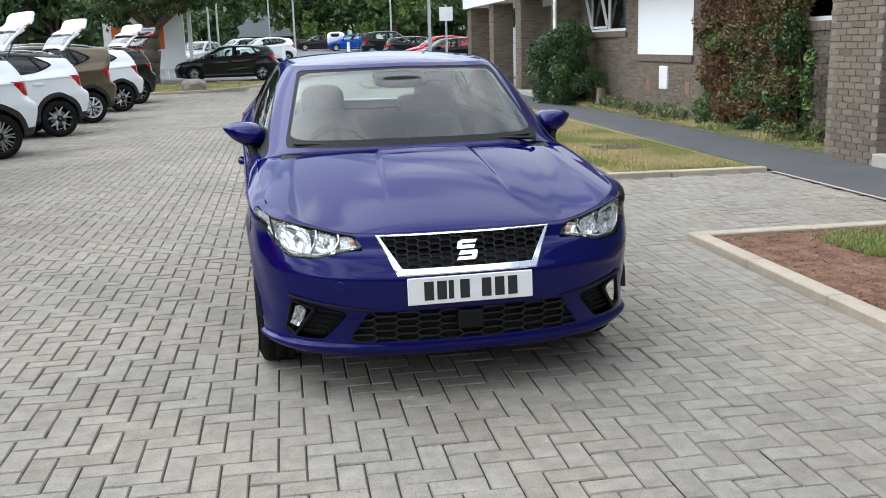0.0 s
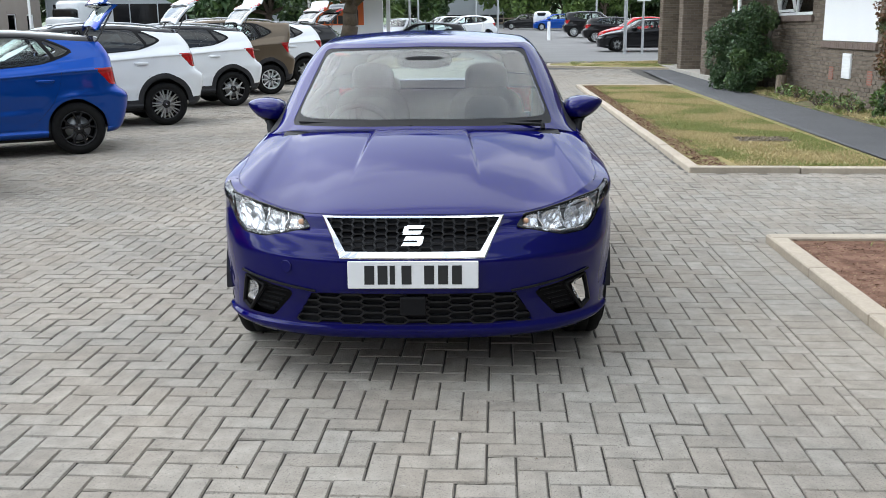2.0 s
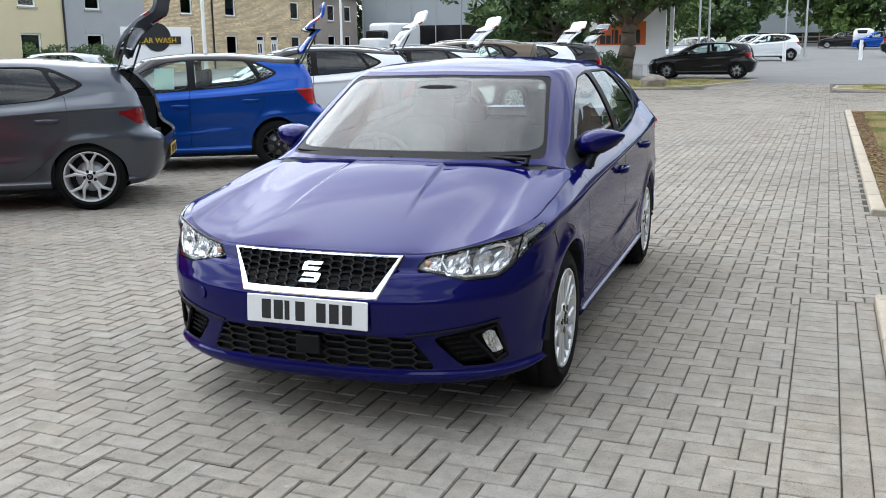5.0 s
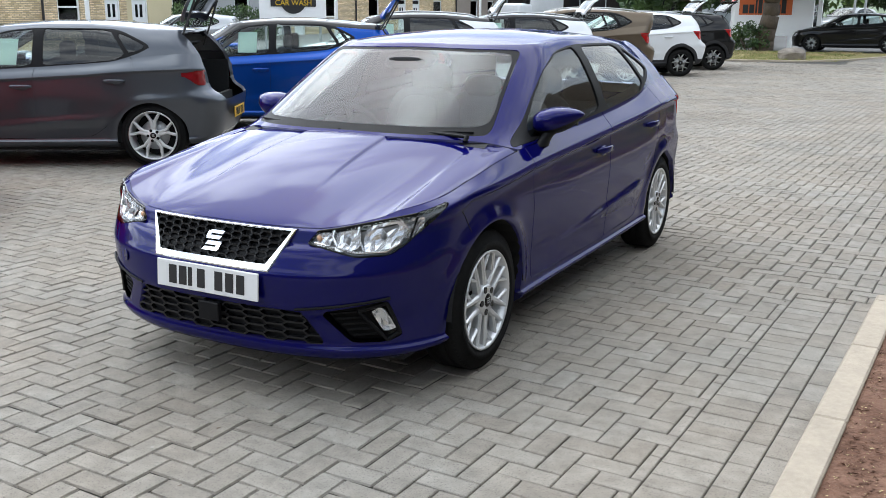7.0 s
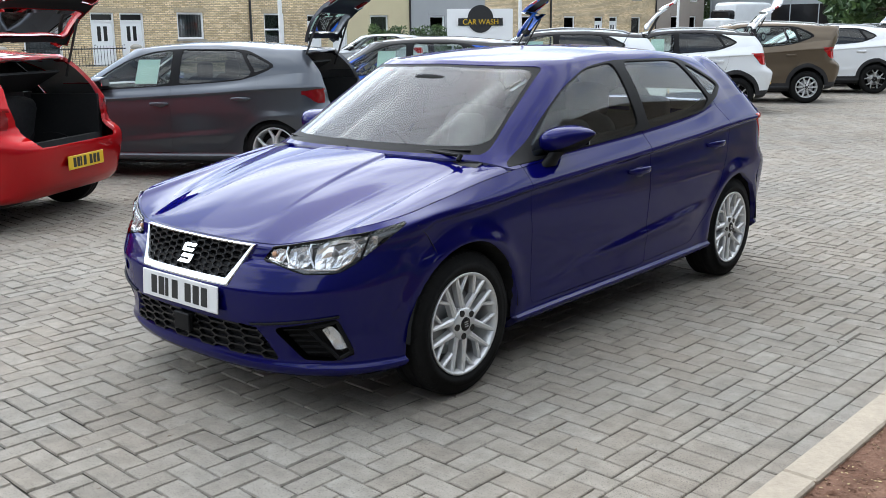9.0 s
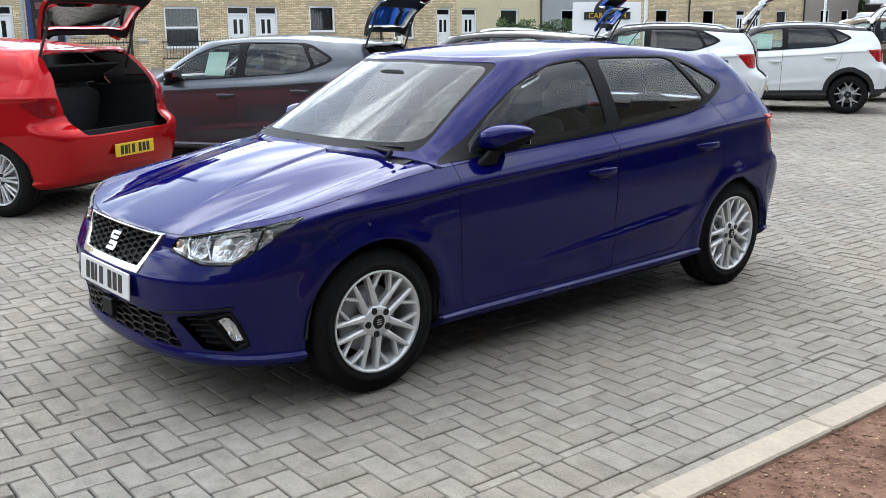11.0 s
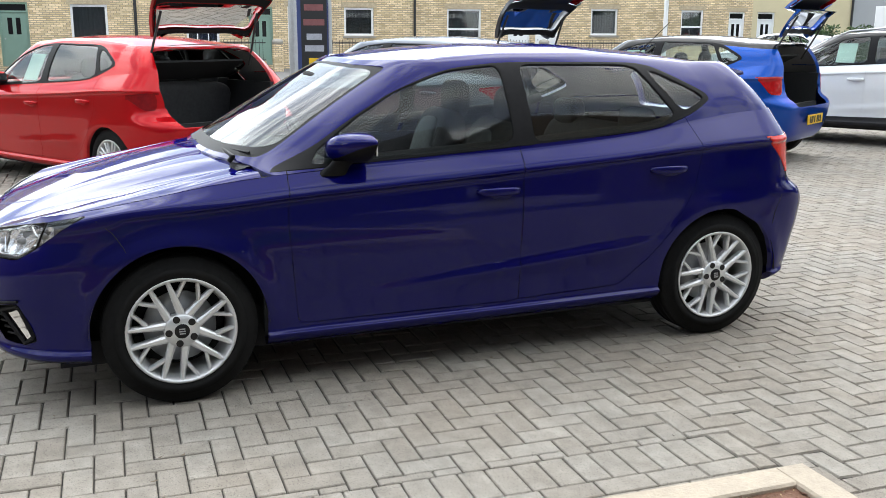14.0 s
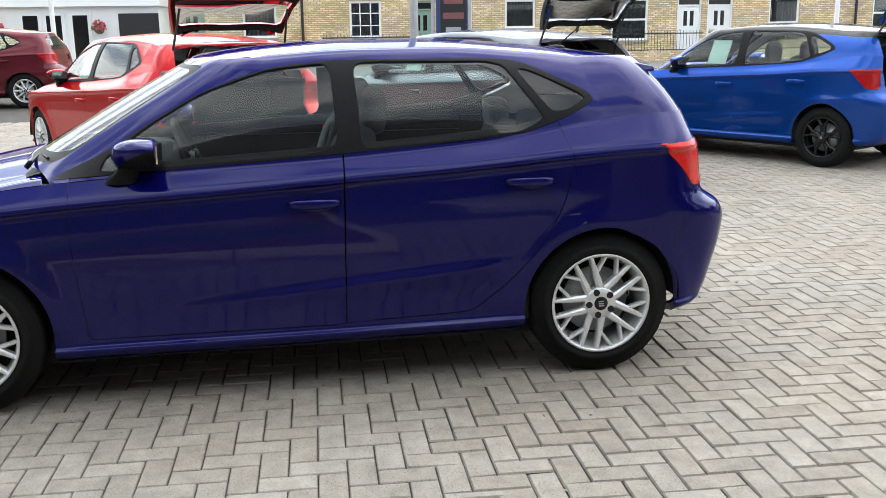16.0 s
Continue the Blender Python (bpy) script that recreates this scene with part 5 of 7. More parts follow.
    plate_with_bars("front_number_plate", car, Matrix.Translation((0.002, 0.006, 0.482)) @ Matrix.Rotation(radians(-4), 4, "X"), M["whiteplate"])
    for s in both:
        hl = part("headlight", pick(got["headlight"], (s,), 0.003, 0.0, 0.001, warp=warp, ref=ref), M["lens"], car, "clear headlight with bright reflectors", True)
        hl.visible_shadow = False
        part("headlight_bowl", pick(got["headlight"], (s,), 0.0, 0.0, -0.024, warp=warp, ref=ref), M["bowl"], hl, "smoky grey bowl", True)
        part("headlight_rim", rim_of(got["headlight"], s, 0.007, 0.024, ref), M["gloss"], hl, "black rim", True)
        edge = [nose_at(s, a, b, 0.0035) for a, b in HEADLIGHT if a < 1.28]
        part("headlight_seal", rod(edge, 0.0045, 6), M["gloss"], hl, "black edge", True)
        for cs, cz, rs, rz, nm in ((0.925, 0.684, 0.108, 0.050, "main_reflector"), (0.735, 0.668, 0.066, 0.038, "inner_reflector"), (1.095, 0.712, 0.062, 0.036, "outer_reflector")):
            part(nm, faceted(s, cs, cz, rs, rz, 7, 5, 0.005, 0.017), M["reflector"], hl)
            part("bulb", pillow(nose_at(s, cs, cz, 0.016), (0.010, 0.018, 0.013), 2, 8), M["steel"], hl, smooth=True)
        part("indicator", faceted(s, 0.615, 0.668, 0.040, 0.026, 4, 3, 0.006, 0.016), M["reflector"], hl, "small bright reflector")
        part("indicator_lens", pillow(nose_at(s, 0.590, 0.673, 0.010), (0.012, 0.007, 0.011), 2.5, 8), M["amber"], hl, "amber indicator", True)
        br = bmesh.new()
        for line in (((0.565, 0.656), (0.77, 0.625), (0.93, 0.629), (1.01, 0.658), (1.06, 0.705), (1.02, 0.744)), ((0.80, 0.720), (0.785, 0.690), (0.81, 0.634)), ((0.672, 0.705), (0.66, 0.682), (0.675, 0.647))):
            pts = [nose_at(s, a, b, 0.007) for a, b in line]
            for p0, p1 in zip(pts, pts[1:]):
                tube(br, p0, p1, 0.0048, seg=6)
        part("light_guide", br, M["reflector"], hl, "bright chamber frame")
        # fog pocket
        part("fog_pocket", pick(got["fog"], (s,), 0.0, 0.0, -0.045, warp=warp, ref=ref), M["trim"], car, "black fog lamp pocket", True)
        part("fog_pocket_rim", rim_of(got["fog"], s, 0.010, 0.05, ref), M["trim"], car, "", True)
        fg = bmesh.new()
        ring = [nose_at(s, a, b, 0.014) for a, b in ((0.825, 0.398), (0.912, 0.414), (0.985, 0.318), (0.945, 0.298))]
        fg.faces.new([fg.verts.new(p) for p in ring])
        fl = part("fog_lamp", fg, M["lens"], car, "clear fog lamp")
        fl.visible_shadow = False
        part("fog_reflector", faceted(s, 0.912, 0.362, 0.040, 0.048, 5, 5, 0.018, 0.034, -0.72), M["reflector"], fl, "bright faceted reflector")
        fr = bmesh.new()
        edge = [nose_at(s, a, b, 0.010) for a, b in ((0.770, 0.404), (0.925, 0.434), (1.002, 0.308), (0.930, 0.282), (0.770, 0.404))]
        for p0, p1 in zip(edge, edge[1:]):
            tube(fr, p0, p1, 0.008, seg=6)
        part("fog_lamp_frame", fr, M["trim"], car, "black lamp frame")
        for k in range(5):
            slat = tube(bmesh.new(), nose_at(s, 0.62 + 0.03 * k, 0.388 - 0.022 * k, 0.024), nose_at(s, 0.76 + 0.03 * k, 0.400 - 0.024 * k, 0.024), 0.005, seg=6)
            part("pocket_rib", slat, M["trim"], car)
        # thin black blade from the pocket to the lower grille, with a painted brow over it
        pts = [nose_at(s, a, 0.404 + (a - 0.45) * 0.105, -0.001) for a in np.linspace(0.45, 0.94, 12)]
        part("bumper_blade", rod(pts, 0.0055), M["trim"], car, "thin black blade")
        part("tow_cover", lathe_disc(nose_at(s, 0.60, 0.500, -0.0005), 0.026), P, car) if s < 0 else None
        # near-black rods imitate shaded shut lines on the flank: bumper to wing, wing to pillar, rear bumper to wing
        for run in (((0.475, 0.800), (0.52, 0.775), (0.575, 0.725), (0.612, 0.665), (0.632, 0.612)), ((1.155, 0.905), (1.175, 0.885), (1.195, 0.850)),
                    ((3.80, 0.800), (3.775, 0.745), (3.745, 0.69), (3.715, 0.615), (3.700, 0.55))):
            pts = []
            for y, z in run:
                hit = ref.tree.ray_cast(Vector((2.0, y, z)), Vector((-1, 0, 0)))[0]
                if hit:
                    pts.append(Vector((s * hit.x, hit.y, hit.z)))
            if len(pts) > 2:
                part("shut_line", rod(pts, 0.0017, 6), M["dark"], car, "thin dark rod standing in for a shaded panel gap")
    # wipers and scuttle
    cow = bmesh.new()
    n = 24
    a = [cow.verts.new((x, 0.995 + 0.10 * (abs(x) / 0.74)**2.2, 0.945 - 0.03 * (x / 0.74)**2)) for x in np.linspace(-0.69, 0.69, n)]
    b = [cow.verts.new((x * 0.92, 1.075 + 0.13 * (abs(x) / 0.74)**2.4, 0.972 - 0.02 * (x / 0.74)**2)) for x in np.linspace(-0.73, 0.73, n)]
    for i in range(n - 1):
        cow.faces.new((a[i], a[i + 1], b[i + 1], b[i]))
    part("scuttle", cow, M["trim"], car, "black scuttle panel")
    for x0, x1, y1, z1 in ((-0.05, -0.62, 1.17, 0.985), (0.60, 0.08, 1.045, 0.985)):
        wp = bmesh.new()
        tube(wp, (x0, 1.02 + 0.10 * (abs(x0) / 0.74)**2.2, 0.965), ((x0 + x1) / 2, 1.055 + 0.08 * (abs(x0 + x1) / 1.48)**2.2, 0.978), 0.008, 0.006, 8)
        part("wiper_blade", rod([Vector((x, 1.045 + 0.135 * (abs(x) / 0.66)**2.6, 0.980)) for x in np.linspace(x0, x1, 10)], 0.005), M["trim"], car)
        tube(wp, (x0, 1.00 + 0.10 * (abs(x0) / 0.74)**2.2, 0.945), (x0, 1.02 + 0.10 * (abs(x0) / 0.74)**2.2, 0.968), 0.011, seg=10)
        part("wiper_arm", wp, M["trim"], car)
    # inside mirror, aerial, spoiler, sill
    st = boxes((-0.50, -0.42, 0, 0.002, 0, 0.022))
    bmesh.ops.transform(st, matrix=Matrix.Translation((0, 1.725, 1.292)) @ Matrix.Rotation(radians(-60), 4, "X"), verts=st.verts)
    part("screen_sticker", st, M["fence_red"], car, "small red and white sticker")
    part("inside_mirror", pillow((0, 1.56, 1.255), (0.115, 0.016, 0.033), 3, 10), M["cabin"], car, smooth=True)
    part("camera_housing", pillow((0, 0, 0), (0.150, 0.075, 0.016), 4, 10, m=Matrix.Translation((0, 1.612, 1.270)) @ Matrix.Rotation(radians(31), 4, "X")), M["gloss"], car, smooth=True)
    ae = bmesh.new()
    tube(ae, (0, 3.42, 1.365), (0, 3.62, 1.535), 0.0035, 0.002, 6)
    pillow((0, 3.42, 1.360), (0.025, 0.045, 0.018), 2.2, 8, bm=ae)
    part("aerial", ae, M["trim"], car)
    sp = bmesh.new()
    n = 25
    rows = []
    for x in np.linspace(-0.55, 0.55, n):
        c = 1 - (abs(x) / 0.55)**6
        yb = 3.752 - 0.05 * (x / 0.55)**2
        zt = float(ROOF(3.56)) - 0.11 * x * x + 0.004
        rows.append([sp.verts.new(p) for p in ((x, 3.50, float(ROOF(3.50)) - 0.11 * x * x + 0.002), (x, 3.62, zt - 0.014 + 0.002), (x, yb, zt - 0.030), (x, yb + 0.004, zt - 0.046), (x, yb - 0.10, zt - 0.060), (x, 3.60, zt - 0.08))])
    for a, b in zip(rows, rows[1:]):
        for i in range(5):
            sp.faces.new((a[i], a[i + 1], b[i + 1], b[i]))
    sp.faces.new(rows[0])
    sp.faces.new(rows[-1][::-1])
    bmesh.ops.recalc_face_normals(sp, faces=sp.faces)
    part("roof_spoiler", sp, P, car, smooth=True)


def islands(faces):
    """The faces in connected lumps, the very small ones left out."""
    left, out = set(faces), []
    while left:
        todo, lump = [left.pop()], []
        while todo:
            f = todo.pop()
            lump.append(f)
            for e in f.edges:
                for g in e.link_faces:
                    if g in left:
                        left.remove(g)
                        todo.append(g)
        if len(lump) > 12:
            out.append(sorted(lump, key=lambda f: f.index))
    return sorted(out, key=lambda l: min(f.calc_center_median().y for f in l))


def sgn(v, p):
    return math.copysign(abs(v)**p, v)


def rim_of(faces, s, width, depth=0.05, ref=None):
    """A wall round the rim of an opening, going inwards."""
    bm = pick(faces, (s,), 0, depth, 0, ref=ref)
    bmesh.ops.delete(bm, geom=[f for k, f in enumerate(bm.faces) if k < len(faces)], context="FACES_ONLY")
    return bm


HERO = Matrix.Translation((0.733, 3.645, 0)) @ Matrix.Rotation(radians(2.3), 4, "Z")
build_car("hatchback", HERO, "deep blue five-door hatchback parked on the block paving", "blue", 1.0, plate="", tail="brightred")


# ---- parked cars, nose away, tailgates up ----
def shape(sy=1.0, kx=1.0, z0=0.0, belt=0.97, roof=1.42, boxy=0.0, wb=None):
    """A change of proportions: length, width, ground clearance, belt and roof height, and an upright tail."""
    fz = curve((0.0, 0.0 + z0), (0.2, 0.2 + z0), (0.97, belt), (1.42, roof), (1.6, roof + 0.18), (3.0, roof + 1.58))

    def f(v):
        y = v.y * sy
        if boxy:
            t = max(0.0, (v.z - 0.95) / 0.45)
            y += boxy * t * max(0.0, min(1.0, (v.y - 2.9) / 0.75)) * (1 if v.z < 1.7 else 0)
        x = v.x * kx * (1 + 0.10 * boxy * max(0.0, v.z - 0.95) * 2)
        return Vector((x, y, float(fz(v.z))))
    return f


def parked(name, label, paint, rear, turn, f, radius, rim, style, tone, **kw):
    kw.setdefault("tilt", 106 if kw.get("suv") else 114)
    wl = f(Vector((0.80, 3.385, 0.3)))
    rot = Matrix.Rotation(radians(turn), 4, "Z")
    off = rot @ Vector((wl.x, wl.y, 0))
    m = Matrix.Translation((rear[0] - off.x, rear[1] - off.y, rise(rear[1]))) @ rot
    return build_car(name, m, label, paint, warp=f, radius=radius, rim=rim, wheel_style=style, tone=tone, group=kw.pop("group", "row of parked cars"), **kw)


M["machined"] = plain("machined_alloy", (0.4675, 0.476, 0.4845), 0.3, 0.85, var=0.05)
LEON, FABIA = shape(1.04, 1.02, 0.0, 0.97, 1.43), shape(0.985, 0.985, 0.01, 0.985, 1.455, 0.10)
ARONA, ATECA, YETI = shape(1.02, 1.0, 0.05, 1.065, 1.535, 0.03), shape(1.07, 1.03, 0.06, 1.11, 1.60, 0.05), shape(1.035, 1.0, 0.06, 1.11, 1.66, 0.40)
G = dict(fine=0.55, front=False, boot_open=True)
parked("hatchback", "red five-door hatchback with its tailgate open", "red_p", (-3.60, 4.30), -58, LEON, 0.315, 0.215, "multi", "alloy", paper=1, tail="darkred", **G)
parked("hatchback", "dark grey five-door hatchback with its tailgate open", "grey_p", (-3.91, 7.66), -58, LEON, 0.322, 0.238, "five", "alloy", paper=1, tail="darkred", rear_pane="privacy", **G)
parked("hatchback", "bright blue hatchback with black roof and open tailgate", "midblue", (-3.90, 11.03), -58, FABIA, 0.308, 0.205, "five", "black_rim", paper=1, roof_mat="black_p", **G)
parked("crossover", "white crossover with black roof and open tailgate", "white_p", (-4.03, 14.45), -58, ARONA, 0.325, 0.225, "multi", "machined", paper=1, roof_mat="black_p", suv=True, rails=True, rear_pane="privacy", **G)
parked("crossover", "white crossover with black roof, sporty wheels, open tailgate", "white_p", (-3.98, 18.06), -58, ARONA, 0.325, 0.225, "five", "machined", paper=1, roof_mat="black_p", suv=True, rails=True, rear_pane="privacy", **G)
parked("sport_utility_car", "bronze boxy utility car parked on the paving", "brown_p", (-4.03, 21.33), -58, YETI, 0.33, 0.215, "ten", "alloy", suv=True, rails=True, **{**G, "boot_open": False})
parked("sport_utility_car", "white utility car with its tailgate open", "white_p", (-4.0, 25.17), -58, ATECA, 0.34, 0.235, "five", "machined", suv=True, rails=True, pane="privacy", **G)
parked("sport_utility_car", "black utility car with its tailgate open", "black_p", (-4.08, 28.5), -58, ATECA, 0.34, 0.235, "five", "machined", suv=True, rails=True, pane="privacy", **G)
FAR = dict(fine=0.35, front=False, plate="", group="far parked cars")
parked("hatchback", "black five-door hatchback parked across the road", "black_p", (-0.78, 39.9), -90, shape(1.05, 1.0, 0.0, 0.98, 1.44), 0.32, 0.225, "five", "machined", **FAR)
parked("estate_car", "black estate car beside a lamp post", "black_p", (9.3, 44.6), -90, shape(1.1, 1.0, 0.0, 0.98, 1.45), 0.32, 0.225, "five", "machined", **FAR)
parked("hatchback", "red hatchback in the far car park", "red_p", (9.6, 50.4), -90, shape(1.0, 1.0, 0.02, 1.0, 1.5), 0.31, 0.2, "ten", "alloy", **FAR)
parked("saloon_car", "dark saloon in the far car park", "black_p", (6.6, 57.6), 90, shape(1.1, 1.0, 0.0, 0.98, 1.44), 0.32, 0.22, "ten", "alloy", **FAR)
parked("sport_utility_car", "black utility car in the far car park", "black_p", (6.2, 68.5), 90, shape(1.1, 1.05, 0.06, 1.12, 1.75, 0.2), 0.36, 0.24, "ten", "alloy", **FAR)
parked("crossover", "white crossover in the far car park", "white_p", (0.4, 62), -75, shape(1.05, 1.0, 0.05, 1.07, 1.58), 0.33, 0.22, "five", "machined", **FAR)
parked("hatchback", "light blue hatchback in the far car park", "midblue", (7.6, 90), -90, shape(1.0, 1.0, 0.0, 1.0, 1.5), 0.31, 0.2, "ten", "alloy", **FAR)
parked("saloon_car", "black car in the far car park", "black_p", (5.0, 95), -90, shape(1.05, 1.0, 0.0, 1.0, 1.5), 0.31, 0.2, "ten", "alloy", **FAR)
parked("hatchback", "silver hatchback in the far car park", "silver_p", (-3.4, 57), -20, shape(1.0, 1.0, 0.0, 1.0, 1.48), 0.31, 0.2, "ten", "alloy", **FAR)
parked("sport_utility_car", "dark utility car facing the yard", "black_p", (-6.6, 60), 8, shape(1.05, 1.0, 0.06, 1.1, 1.68), 0.34, 0.22, "ten", "alloy", **FAR)
parked("hatchback", "white hatchback in the far car park", "white_p", (-1.6, 74), -60, shape(1.0, 1.0, 0.0, 1.0, 1.48), 0.31, 0.2, "ten", "alloy", **FAR)
parked("crossover", "dark maroon crossover on the road before the terrace", "maroon", (-14.2, 0.35), 0, shape(1.1, 1.03, 0.03, 1.02, 1.52), 0.33, 0.22, "ten", "alloy", **FAR)
parked("estate_car", "silver car beside the hedge", "silver_p", (-20, 25.5), -58, shape(1.05, 1.0, 0.0, 1.0, 1.5), 0.31, 0.2, "ten", "alloy", **FAR)


def box_van():
    v = thing("van", Matrix.Translation((-29.0, 68.5, rise(68.5))) @ Matrix.Rotation(radians(-10), 4, "Z"), "white high-roof panel van beside the terrace", "van", "far parked cars")
    bm = pillow((0, 0.8, 1.65), (1.0, 2.3, 1.15), 9, 12)
    part("body", bm, M["white_p"], v, smooth=True)
    part("cab", pillow((0, -1.9, 1.05), (0.98, 0.9, 0.62), 6, 12), M["white_p"], v, smooth=True)
    part("windscreen", pillow((0, -1.62, 1.85), (0.90, 0.35, 0.40), 5, 10), M["gloss"], v, smooth=True)
    for y in (-1.8, 2.0):
        for s in (-1, 1):
            wheel(v, "wheel", s * 1.0, y, 0.34, s, "ten", 0.34, 0.2, 0.2, "alloy")


def pickup():
    v = thing("pickup", Matrix.Translation((5.2, 93, rise(93))) @ Matrix.Rotation(radians(90), 4, "Z"), "white pickup in the far car park", "truck", "far parked cars")
    part("cab", pillow((0, 0.0, 1.05), (0.85, 0.85, 0.68), 4, 10), M["white_p"], v, smooth=True)
    part("bed", boxes((-0.95, 0.95, -3.2, -0.9, 0.7, 1.15), bevel=0.03), M["white_p"], v)
    part("window", pillow((0, 0.1, 1.42), (0.87, 0.5, 0.2), 5, 10), M["gloss"], v, smooth=True)
    for y in (0.2, -2.4):
        for s in (-1, 1):
            wheel(v, "wheel", s * 0.95, y, 0.36, s, "ten", 0.34, 0.2, 0.2, "alloy")


box_van()
pickup()


# ---- brick walls ----
def brick_field(lay, x0, x1, z0, z1, holes, bw=0.215, bh=0.065, j=0.010, depth=0.012, skip=None, stagger=True):
    """Rows of bricks as (points, faces) on a plane: lay(u, w, out) gives the place; holes: (u0, u1, w0, w1)."""
    vs, fs = [], []
    rows = int((z1 - z0) / (bh + j))
    rng = random.Random(5)
    for r in range(rows):
        w0 = z0 + r * (bh + j)
        u = x0 - ((bw + j) / 2 if (r % 2 and stagger) else 0)
        while u < x1:
            a, b = max(u, x0), min(u + bw, x1)
            u += bw + j
            segs = [(a, b)]
            for h0, h1, k0, k1 in holes:
                if w0 + bh > k0 and w0 < k1:
                    nxt = []
                    for s, e in segs:
                        if e <= h0 or s >= h1:
                            nxt.append((s, e))
                        else:
                            if s < h0:
                                nxt.append((s, h0))
                            if e > h1:
                                nxt.append((h1, e))
                    segs = nxt
            for s, e in segs:
                if e - s < 0.03:
                    continue
                o = depth + rng.uniform(-0.002, 0.002)
                i = len(vs)
                c = 0.004
                vs += [lay(s, w0, 0), lay(e, w0, 0), lay(e, w0 + bh, 0), lay(s, w0 + bh, 0), lay(s + c, w0 + c, o), lay(e - c, w0 + c, o), lay(e - c, w0 + bh - c, o), lay(s + c, w0 + bh - c, o)]
                fs += [(i + 4, i + 5, i + 6, i + 7), (i, i + 1, i + 5, i + 4), (i + 1, i + 2, i + 6, i + 5), (i + 2, i + 3, i + 7, i + 6), (i + 3, i, i + 4, i + 7)]
    return vs, fs


def raw_mesh(name, vs, fs, mat):
    me = bpy.data.meshes.new(name)
    me.from_pydata([tuple(v) for v in vs], [], fs)
    me.materials.append(mat)
    me.update()
    return me


WALL_X = 7.3


def office():
    """The low brown brick building along the path: wall with windows, porch, ivy and a pillar."""
    b = thing("office_building", Matrix(), "low brown brick building with white fascia", "building", kind="structure")
    holes = [(11.2, 12.75, 1.62, 2.6), (16.35, 19.05, 1.13, 2.6), (19.8, 22.3, 1.62, 2.6)]
    bm = bmesh.new()
    # backing wall in pieces round the openings
    edges = [10.2, 11.2, 12.75, 16.35, 19.05, 19.8, 22.3, 22.6]
    for a, c in zip(edges, edges[1:]):
        h = [q for q in holes if q[0] <= a + 0.01 and q[1] >= c - 0.01]
        if h:
            box(bm, WALL_X, WALL_X + 0.25, a, c, -0.1, h[0][2])
            box(bm, WALL_X, WALL_X + 0.25, a, c, h[0][3], 3.1)
        else:
            box(bm, WALL_X, WALL_X + 0.25, a, c, -0.1, 3.1)
    part("wall", bm, M["mortar"], b, "mortar joints")
    lay = lambda u, w, o: (WALL_X - o, u, w)
    vs, fs = brick_field(lay, 10.2, 22.6, 0.0, 3.1, holes)
    fs = [f[::-1] for f in fs]
    ob = new("wall_bricks", raw_mesh("wall_bricks", vs, fs, M["brick_dark"]))
    ob.parent = b
    tagged(ob, "brown bricks", kind="stuff")
    # pillar and return, nearest to the path
    px, py0, py1 = 6.38, 9.45, 10.45
    part("pillar", boxes((px, WALL_X + 2.3, py0, py1, -0.1, 3.1)), M["mortar"], b)
    me1 = raw_mesh("brick", *[q if k == 0 else [f[::-1] for f in q] for k, q in enumerate(brick_field(lambda u, w, o: (-o, u, w), 0, 0.215, 0, 0.08, []))], M["brick_dark"])
    for r in range(40):
        y = py1 - (0.1125 if r % 2 else 0.0) - 0.215
        while y > py0 - 0.02:
            ob = new("brick", me1)
            ob.parent = b
            ob.location = (px, y, r * 0.075)
            y -= 0.225
    vs, fs = brick_field(lambda u, w, o: (u, py0 - o, w), px, WALL_X + 2.3, 0.0, 3.1, [])
    ob = new("return_bricks", raw_mesh("return_bricks", vs, fs, M["brick_dark"]))
    ob.parent = b
    tagged(ob, "brown bricks", kind="stuff")
    part("door_step", boxes((6.33, 9.3, 7.6, 9.44, -0.02, 0.15), bevel=0.01), M["lintel"], b, "pale stone step")
    # window joinery
    for y0, y1, z0, open_sash in ((11.2, 12.75, 1.62, 0), (19.8, 22.3, 1.62, 1)):
        w = new("window")
        w.parent = b
        fr = bmesh.new()
        x0, x1 = WALL_X + 0.05, WALL_X + 0.11
        for r in ((x0, x1, y0, y1, z0, z0 + 0.06), (x0, x1, y0, y1, 2.54, 2.6), (x0, x1, y0, y0 + 0.06, z0, 2.6), (x0, x1, y1 - 0.06, y1, z0, 2.6), (x0, x1, (y0 + y1) / 2 - 0.04, (y0 + y1) / 2 + 0.04, z0, 2.6)):
            box(fr, *r)
        part("window_frame", fr, M["upvc"], w, "white window frame")
        p = part("pane", boxes((x0 + 0.025, x0 + 0.031, y0 + 0.06, y1 - 0.06, z0 + 0.06, 2.54)), M["housepane"], w)
        p.visible_shadow = False
        part("room", boxes((WALL_X + 0.22, WALL_X + 0.24, y0, y1, z0, 2.6)), M["curtain"], w, "pale blind")
        if open_sash:
            sh = bmesh.new()
            ym = (y0 + y1) / 2 + 0.03
            for r in ((0, 0.05, ym, y1 - 0.05, 0, 0.05), (0, 0.05, ym, y1 - 0.05, 0.80, 0.85), (0, 0.05, ym, ym + 0.05, 0, 0.85), (0, 0.05, y1 - 0.10, y1 - 0.05, 0, 0.85)):
                box(sh, *r)
            mm = Matrix.Translation((WALL_X + 0.02, 0, z0 + 0.07)) @ Matrix.Rotation(radians(-12), 4, "Y")
            bmesh.ops.transform(sh, matrix=mm, verts=sh.verts)
            part("open_sash", sh, M["upvc"], w, "white sash tilted open")
        sl = bmesh.new()
        y = y0 - 0.1
